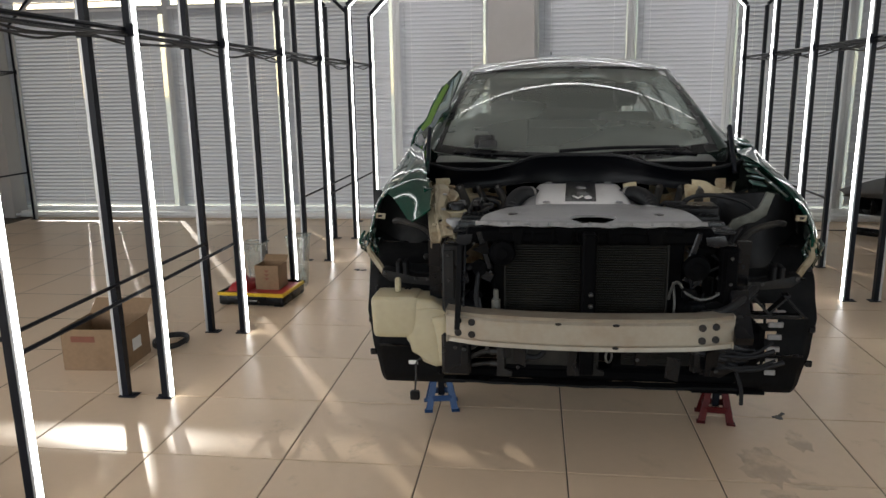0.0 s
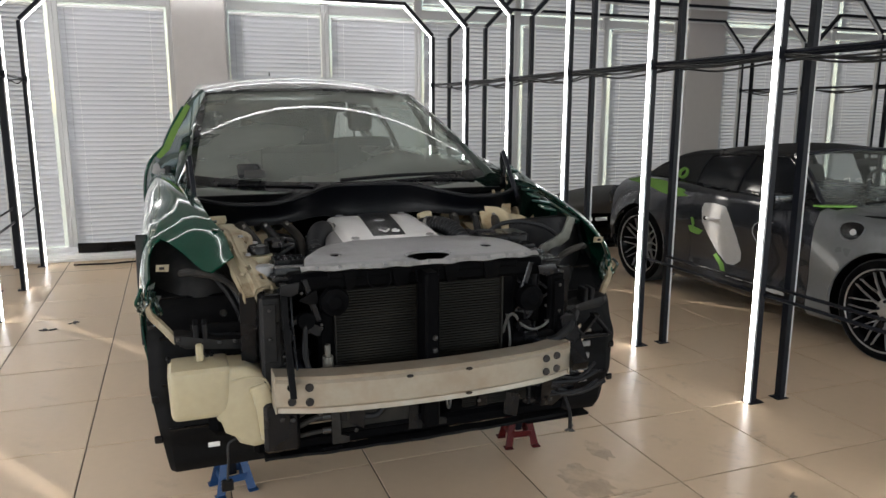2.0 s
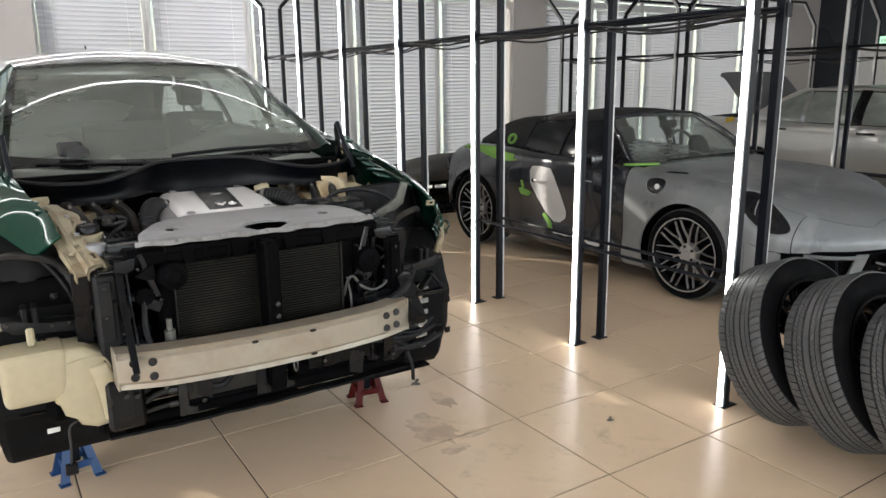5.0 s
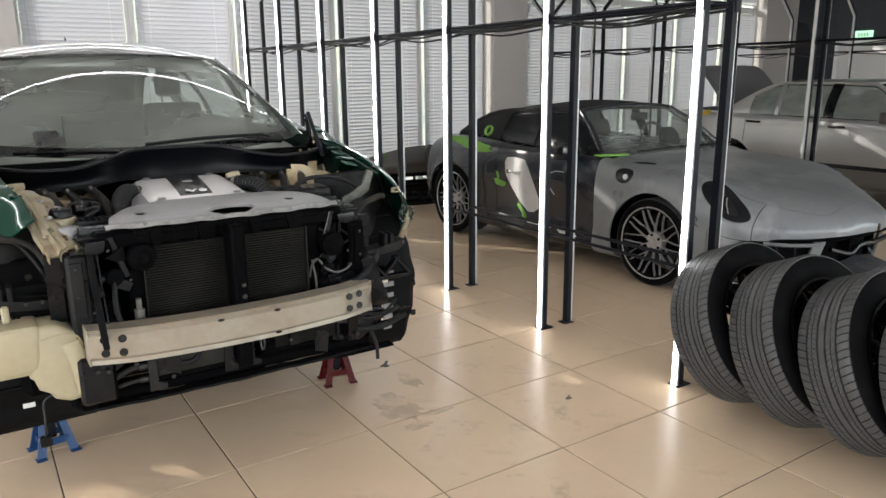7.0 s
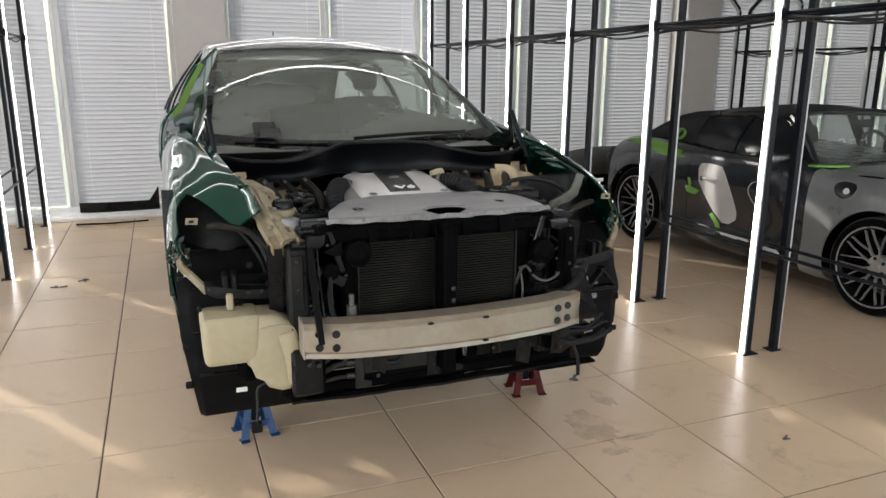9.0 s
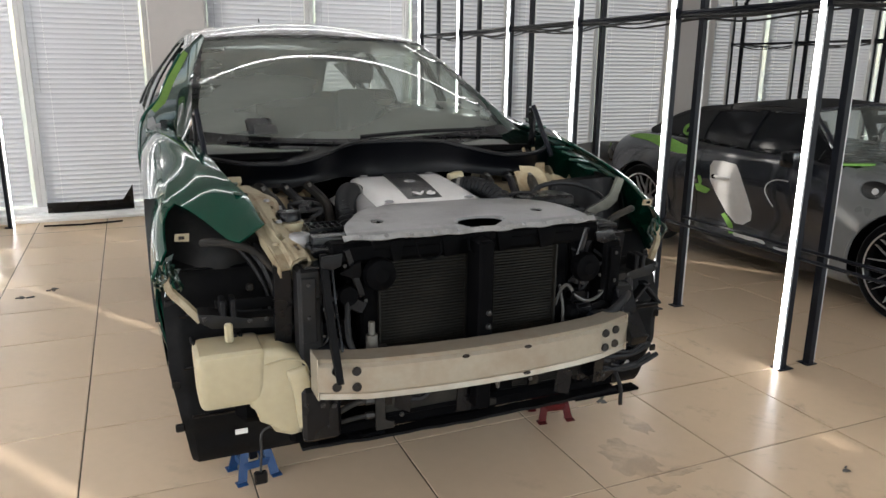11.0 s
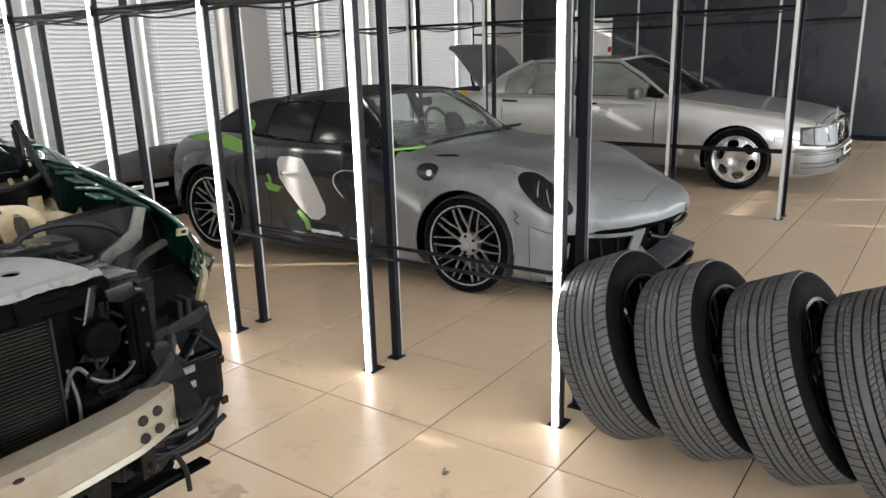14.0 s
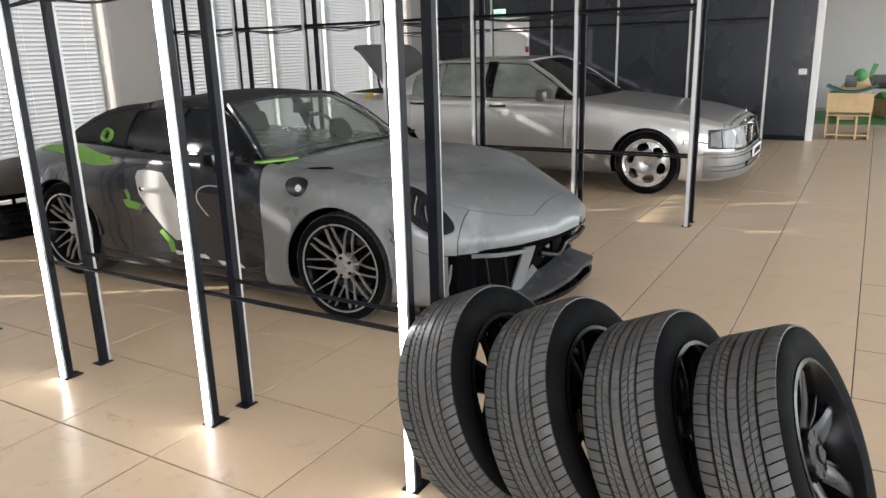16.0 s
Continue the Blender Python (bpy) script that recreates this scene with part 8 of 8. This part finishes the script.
part("boot_lid", surf(lambda u, v: blid @ Vector(((2 * u - 1) * (0.70 - 0.04 * v), 0.78 * v, 0.05 - 0.0 * v - 0.30 * max(0, v - 0.86) * 5 * 0.2 - 0.02 * abs(2 * u - 1) ** 4)), 16, 12, 0.05), M_LID, sedan, "raised dull dark grey boot lid")
part("lid_lining", surf(lambda u, v: blid @ Vector(((2 * u - 1) * 0.66, 0.03 + 0.70 * v, -0.012 - 0.05 * math.sin(math.pi * v) * (1 - abs(2 * u - 1) ** 4))), 14, 10, 0.012), M_COVER, sedan)
for side in (-1, 1):
    part("lid_hinge", T(arcpts([(side * 0.58, 4.25, 0.98), (side * 0.60, 4.42, 1.08), (side * 0.60, 4.46, 1.26)], 5), 0.014, 7), M_STEEL, sedan)
part("yellow_cloth", surf(lambda u, v: (-0.96 + 0.02 * v, 4.3 + 0.12 * u, 0.98 + 0.06 * v + 0.01 * math.sin(6 * u)), 5, 4, 0.004), M_YELLOW, sedan)

# ---- boxes and clutter ----
def carton(m, w, d, h, label, open_top=True):
    """A cardboard carton with thin walls and folded flaps."""
    ob = thing("cardboard_box", m, label, "box")
    t = 0.005
    part("wall", B(-w / 2, w / 2, -d / 2, -d / 2 + t, 0, h, 0.001), M_CARD, ob)
    part("wall", B(-w / 2, w / 2, d / 2 - t, d / 2, 0, h, 0.001), M_CARD, ob)
    part("wall", B(-w / 2, -w / 2 + t, -d / 2 + t, d / 2 - t, 0, h, 0.001), M_CARD, ob)
    part("wall", B(w / 2 - t, w / 2, -d / 2 + t, d / 2 - t, 0, h, 0.001), M_CARD, ob)
    part("base", B(-w / 2 + t, w / 2 - t, -d / 2 + t, d / 2 - t, 0.001, 0.008), M_CARD, ob)
    if open_top:
        part("flap", B(-w / 2, w / 2, -0.002, 0.002, 0, d * 0.35, 0.001, Matrix.Translation((0, d / 2, h)) @ Matrix.Rotation(radians(-50), 4, "X")), M_CARD, ob)
        part("flap", B(-0.002, 0.002, -d / 2, d / 2, 0, w * 0.25, 0.001, Matrix.Translation((w / 2 - 0.003, 0, h)) @ Matrix.Rotation(radians(-160), 4, "Y")), M_CARD, ob)
    else:
        part("lid", B(-w / 2, w / 2, -d / 2, d / 2, h, h + 0.006, 0.001), M_CARD, ob)
    return ob


bx = carton(pose(-2.03, 1.05, 0, 0, 0, 3), 0.36, 0.32, 0.245, "plain brown cardboard carton on the floor, open")
part("print", B(-0.12, 0.02, -0.1615, -0.1603, 0.17, 0.205), M_INK, bx, "plain bar of faded red print")
part("print", B(0.1803, 0.1815, -0.05, 0.05, 0.08, 0.15), M_LABEL, bx, "pale paper label")

tray = thing("tool_tray", pose(-1.59, 2.40, 0, 0, 0, -4) @ Matrix.Scale(0.87, 4), "black and yellow plastic tool crate lid with red inside", "tool crate")
part("base", B(-0.29, 0.29, -0.24, 0.24, 0.008, 0.085, 0.012, seg=2), M_BLACKPL, tray)
part("rim", B(-0.30, 0.30, -0.25, -0.225, 0.085, 0.115, 0.006), M_YELLOW, tray)
part("rim", B(-0.30, 0.30, 0.225, 0.25, 0.085, 0.115, 0.006), M_BLACKPL, tray)
for s in (-1, 1):
    part("rim", B(s * 0.2875 - 0.0125, s * 0.2875 + 0.0125, -0.224, 0.224, 0.085, 0.115, 0.006), M_YELLOW if s > 0 else M_BLACKPL, tray)
    part("foot", B(s * 0.24 - 0.04, s * 0.24 + 0.04, -0.23, 0.23, 0.001, 0.009, 0.002), M_BLACKPL, tray)
part("red_insert", B(-0.27, 0.27, -0.22, 0.22, 0.086, 0.10, 0.004), M_RED, tray)
part("handle", T([(-0.06, -0.255, 0.055), (-0.06, -0.27, 0.055), (0.06, -0.27, 0.055), (0.06, -0.255, 0.055)], 0.008, 6), M_COVER, tray)
bx2 = carton(pose(-1.52, 2.42, 0.088, 0, 0, -3), 0.185, 0.175, 0.185, "small brown cardboard carton standing in the tool crate", True)
for k, z in enumerate((0.09, 0.12, 0.15)):
    part("print", P([(-0.02, z), (0.02, z), (0.0, z - 0.018)], -0.0888, -0.0877, "y"), M_INK, bx2, "small plain printed arrow")


def tub(m, w, d, h, label):
    ob = thing("plastic_tub", m, label, "container")
    bm = surf(lambda u, v: ((w / 2 - 0.03 * (1 - v)) * max(-1, min(1, 1.35 * math.cos(2 * math.pi * u))), (d / 2 - 0.03 * (1 - v)) * max(-1, min(1, 1.35 * math.sin(2 * math.pi * u))), h * v), 40, 5)
    part("side", bm, M_FROST, ob)
    part("rim", T([((w / 2 + 0.005) * max(-1, min(1, 1.35 * math.cos(a))), (d / 2 + 0.005) * max(-1, min(1, 1.35 * math.sin(a))), h) for a in [2 * math.pi * k / 40 for k in range(41)]], 0.007, 6), M_FROST, ob)
    return ob


tub(pose(-1.42, 2.80, 0.001, 0, 0, 5), 0.165, 0.16, 0.41, "clear plastic storage tub standing behind the crate")
tub(pose(-1.70, 2.60, 0.117), 0.16, 0.14, 0.28, "small clear plastic tub")
solo("red_cloth", surf(lambda u, v: (-1.82 + 0.17 * u, 2.27 + 0.26 * v, 0.0885 + 0.13 * math.sin(math.pi * u) ** 0.7 * math.sin(math.pi * v) ** 0.6 * (0.8 + 0.2 * math.sin(9 * u + 7 * v))), 16, 18, 0.004), M_RED, I4, "crumpled red cloth lying in the tool crate", "cloth")
solo("coiled_cable", T(arcpts([(-1.80 + 0.10 * math.cos(a), 1.36 + 0.12 * math.sin(a), 0.012 + 0.010 * (k // 8)) for k, a in enumerate([2 * math.pi * j / 8 for j in range(25)])], 3), 0.008, 6), M_CABLE, I4, "loosely coiled black cable lying on the floor", "cable")
spl = solo("bumper_lip", surf(lambda u, v: (-1.12 + 0.78 * u, 5.952 - 0.03 * math.sin(math.pi * u) - 0.035 * v, 0.078 + 0.105 * v + 0.17 * max(0, u - 0.88) * 7 * v), 16, 4, 0.012), M_BLACKPL, I4, "black plastic bumper lip lying along the window foot", "car part")
part("edge", T([(-1.14, 5.66, 0.012), (-0.8, 5.62, 0.012), (-0.46, 5.66, 0.014)], 0.010, 6), M_BLACKPL, spl)
solo("floor_cable", T(arcpts([(2.2, 5.4, 0.006), (3.0, 5.1, 0.006), (3.6, 5.35, 0.006), (4.6, 5.2, 0.006), (5.6, 5.5, 0.006)], 8), 0.006, 6), M_CABLE, I4, "thin black cable snaking over the floor", "cable")
# grit on the floor
rngd = random.Random(7)
for x, y, s in ((-1.05, 3.3, 0.03), (-0.9, 3.45, 0.02), (2.15, -0.25, 0.012), (1.62, 0.62, 0.02), (0.9, -1.0, 0.008), (3.6, -0.7, 0.008)):
    bm = bmesh.new()
    for k in range(5):
        a = rngd.uniform(0, 6.28)
        box(bm, -s * rngd.uniform(0.3, 1), s, -s * 0.3, s * rngd.uniform(0.2, 0.5), 0.001, 0.006, 0.001, Matrix.Translation((s * math.cos(a), s * math.sin(a), 0)) @ Matrix.Rotation(a, 4, "Z"))
    solo("debris", bm, M_DUST, pose(x, y, 0), "small dark crumb of debris on the tiles", "debris", "debris on the floor")

# play room beyond the partition
toy = thing("toy_kitchen", pose(14.2, -1.42, 0), "small birch plywood toy kitchen with a teal top", "toy")
for y in (-0.30, 0.30):
    part("side", P([(-0.22, 0.0), (0.22, 0.0), (0.20, 0.72), (-0.18, 0.70)], y - 0.012, y + 0.012, "y", 0.003), M_WOOD, toy)
part("shelf", B(-0.20, 0.20, -0.288, 0.288, 0.05, 0.075, 0.003), M_WOOD, toy)
part("shelf", B(-0.20, 0.20, -0.288, 0.288, 0.36, 0.38, 0.003), M_WOOD, toy)
part("front_panel", B(-0.215, -0.20, -0.32, 0.32, 0.42, 0.72, 0.004), M_WOOD, toy)
part("top", surf(lambda u, v: (-0.24 + 0.48 * u, -0.34 + 0.68 * v, 0.745 + 0.10 * (2 * v - 1) ** 2), 6, 14, 0.03), M_TEAL, toy)
part("back_board", P([(-0.30, 0.74), (0.20, 0.74), (0.02, 0.98), (-0.20, 0.98)], 0.10, 0.12, "x", 0.004), M_WOOD, toy)
part("toy_block", B(-0.06, 0.06, -0.06, 0.10, 0.80, 0.98, 0.01), M_SCREEN, toy)
part("toy_ball", lathe(bmesh.new(), [(0.10 * math.sin(a), -0.10 * math.cos(a)) for a in [math.pi * k / 10 for k in range(11)]], 16, Matrix.Translation((0.05, -0.10, 0.98))), M_TOYGREEN, toy)
part("toy_flag", P([(-0.26, 0.95), (-0.20, 0.95), (-0.26, 1.16), (-0.33, 1.14)], 0.13, 0.15, "x", 0.003), M_TOYGREEN, toy)
for y in (-0.12, 0.14):
    part("leg", T([(-0.18, y, 0.0), (-0.18, y, 0.37)], 0.018, 8), M_WOOD, toy)
mat_ = solo("play_mat", surf(lambda u, v: (16.3 + 3.0 * u, -4.0 + 3.4 * v, 0.012 + 0.004 * math.sin(20 * u) * math.sin(17 * v)), 24, 24, 0.01), M_TOYGREEN, I4, "green play mat with toy landscape on the floor", "mat")
for k, (x, y, w, h) in enumerate(((17.2, -1.3, 0.5, 0.28), (17.8, -2.0, 0.7, 0.35), (16.9, -2.3, 0.4, 0.25), (18.4, -1.2, 0.5, 0.4))):
    hb = thing("toy_house", pose(x, y, 0.023, 0, 0, 20 * k), "little wooden toy house on the play mat", "toy", "toy houses")
    part("body", B(-w / 2, w / 2, -0.15, 0.15, 0, h, 0.01), M_WOOD, hb)
    part("roof", P([(-w / 2 - 0.03, h), (w / 2 + 0.03, h), (0, h + 0.14)], -0.18, 0.18, "y", 0.004), M_TOYGREEN, hb)
tv = thing("wall_screen", pose(X_FAR - 0.04, -2.4, 0.45), "low black screen on the white wall", "screen")
part("panel", B(-0.03, 0.03, -0.95, 0.95, 0.0, 0.30, 0.01), M_SCREEN, tv)
part("bezel", B(-0.036, -0.031, -0.05, 0.05, 0.01, 0.02, 0), M_CHANNEL, tv)

# faint dirt and scuffs tracked over the tiles beside the stripped car
M_SMUDGE = bpy.data.materials.new("floor_dirt")
M_SMUDGE.use_nodes = True
sn, sl_ = M_SMUDGE.node_tree.nodes, M_SMUDGE.node_tree.links
sb, st, sx, sz, sr, sc = sn["Principled BSDF"], sn.new("ShaderNodeBsdfTransparent"), sn.new("ShaderNodeMixShader"), sn.new("ShaderNodeTexNoise"), sn.new("ShaderNodeMapRange"), sn.new("ShaderNodeTexCoord")
sb.inputs["Base Color"].default_value, sb.inputs["Roughness"].default_value = (0.13, 0.095, 0.065, 1), 0.6
sz.inputs["Scale"].default_value, sz.inputs["Detail"].default_value, sz.inputs["Roughness"].default_value = 5.5, 9, 0.72
sr.inputs["From Min"].default_value, sr.inputs["From Max"].default_value, sr.inputs["To Max"].default_value = 0.55, 0.75, 0.32
sl_.new(sc.outputs["Object"], sz.inputs["Vector"])
sl_.new(sz.outputs["Fac"], sr.inputs["Value"])
sl_.new(sr.outputs[0], sx.inputs[0])
sl_.new(st.outputs[0], sx.inputs[1])
sl_.new(sb.outputs[0], sx.inputs[2])
sl_.new(sx.outputs[0], sn["Material Output"].inputs["Surface"])
M_STAIN = M_SMUDGE.copy()
M_STAIN.name = "floor_stain"
for nd in M_STAIN.node_tree.nodes:
    if nd.type == "MAP_RANGE":
        nd.inputs["From Min"].default_value, nd.inputs["From Max"].default_value, nd.inputs["To Max"].default_value = 0.40, 0.56, 0.24
    if nd.type == "BSDF_PRINCIPLED":
        nd.inputs["Base Color"].default_value = (0.18, 0.12, 0.07, 1)
rng = random.Random(21)
for x, y, rx, ry in ((1.41, 0.13, 0.10, 0.17), (1.62, 0.36, 0.05, 0.10), (1.40, -0.09, 0.07, 0.04), (1.55, -0.02, 0.09, 0.03)):
    bm = bmesh.new()
    bm.faces.new([bm.verts.new((rx * math.cos(a) * f, ry * math.sin(a) * f, 0.0)) for a, f in [(2 * math.pi * k / 34, rng.uniform(0.75, 1.15)) for k in range(34)]])
    ob = solo("floor_stain", bm, M_STAIN, Matrix.Translation((x, y, 0.0045)), "brown dried puddle stain on the floor tiles", "stain", "stains on the floor", "stuff")
    ob.visible_shadow = False
for x, y, rx, ry in ((1.75, -0.30, 0.45, 0.35), (2.15, 0.25, 0.35, 0.5), (1.30, -0.80, 0.5, 0.3), (0.2, -0.75, 0.5, 0.25), (-0.55, 0.2, 0.3, 0.45), (2.3, 1.1, 0.3, 0.6)):
    bm = bmesh.new()
    bm.faces.new([bm.verts.new((rx * math.cos(a) * f, ry * math.sin(a) * f, 0.0)) for a, f in [(2 * math.pi * k / 26, rng.uniform(0.8, 1.15)) for k in range(26)]])
    ob = solo("dirt_smudge", bm, M_SMUDGE, Matrix.Translation((x, y, 0.0035)), "faint brown dirt scuffed over the floor tiles", "dirt", "dirt on the floor", "stuff")
    ob.visible_shadow = False

# fill lamps added in the unseen south openings, standing in for daylight
for k in range(8):
    x0 = X_WEST + 3.2 * k + 0.6
    L = new("south_fill_light", bpy.data.lights.new("south_fill_light", "AREA"))
    L.data.shape, L.data.size, L.data.size_y, L.data.energy, L.data.color = "RECTANGLE", 2.5, 2.5, (40, 16, 10, 8)[k - 4] if k > 3 else (15, 14, 17, 34)[k], (0.945, 0.955, 1.0)
    L.matrix_world = look((x0 + 1.3, Y_S - 0.12, 1.7), (x0 + 1.3, 0, 1.7))
# and more added fill from the unseen west openings
for k in range(3):
    L = new("west_fill_light", bpy.data.lights.new("west_fill_light", "AREA"))
    L.data.shape, L.data.size, L.data.size_y, L.data.energy, L.data.color = "RECTANGLE", 2.1, 2.5, 50, (0.955, 0.96, 1.0)
    yy = Y_S + 0.4 + 2.6 * k + 1.1
    L.matrix_world = look((X_WEST - 0.12, yy, 1.7), (0, yy, 1.7))

# ---- floor tiles, the last and smallest pieces ----
TILE = 0.6


def tile_mesh():
    bm = bmesh.new()
    h, b = TILE / 2 - 0.003, 0.0018
    lo = [bm.verts.new((x * h, y * h, -0.004)) for x, y in ((-1, -1), (1, -1), (1, 1), (-1, 1))]
    mi = [bm.verts.new((x * h, y * h, -b)) for x, y in ((-1, -1), (1, -1), (1, 1), (-1, 1))]
    up = [bm.verts.new((x * (h - b), y * (h - b), 0)) for x, y in ((-1, -1), (1, -1), (1, 1), (-1, 1))]
    for a, c in ((lo, mi), (mi, up)):
        for i in range(4):
            bm.faces.new((a[i], a[(i + 1) % 4], c[(i + 1) % 4], c[i]))
    bm.faces.new(up)
    return bm


tile_me = mesh_of("tile", tile_mesh(), M_TILE, False)
rest_v, rest_f = [], []
near = 0
for i in range(-11, 34):
    for j in range(-12, 10):
        cx, cy = (i + 0.5) * TILE, (j + 0.5) * TILE
        if cx - 0.3 < X_WEST or cy + 0.3 > Y_N + 0.16 or cx + 0.3 > X_FAR:
            continue
        if -4 <= i <= 10 and -3 <= j <= 8 or (11 <= i <= 19 and -4 <= j <= 4):
            ob = new("tile", tile_me)
            ob.location = (cx, cy, random.uniform(-0.0003, 0.0003))
            ob.parent = floor
            near += 1
        else:
            b = len(rest_v)
            h = TILE / 2 - 0.003
            rest_v += [(cx - h, cy - h, 0), (cx + h, cy - h, 0), (cx + h, cy + h, 0), (cx - h, cy + h, 0)]
            rest_f.append((b, b + 1, b + 2, b + 3))
rest_me = bpy.data.meshes.new("tiles")
rest_me.from_pydata(rest_v, [], rest_f)
rest_me.materials.append(M_TILE)
rest = new("tiles", rest_me)
rest.parent = floor
tagged(rest, kind="stuff")
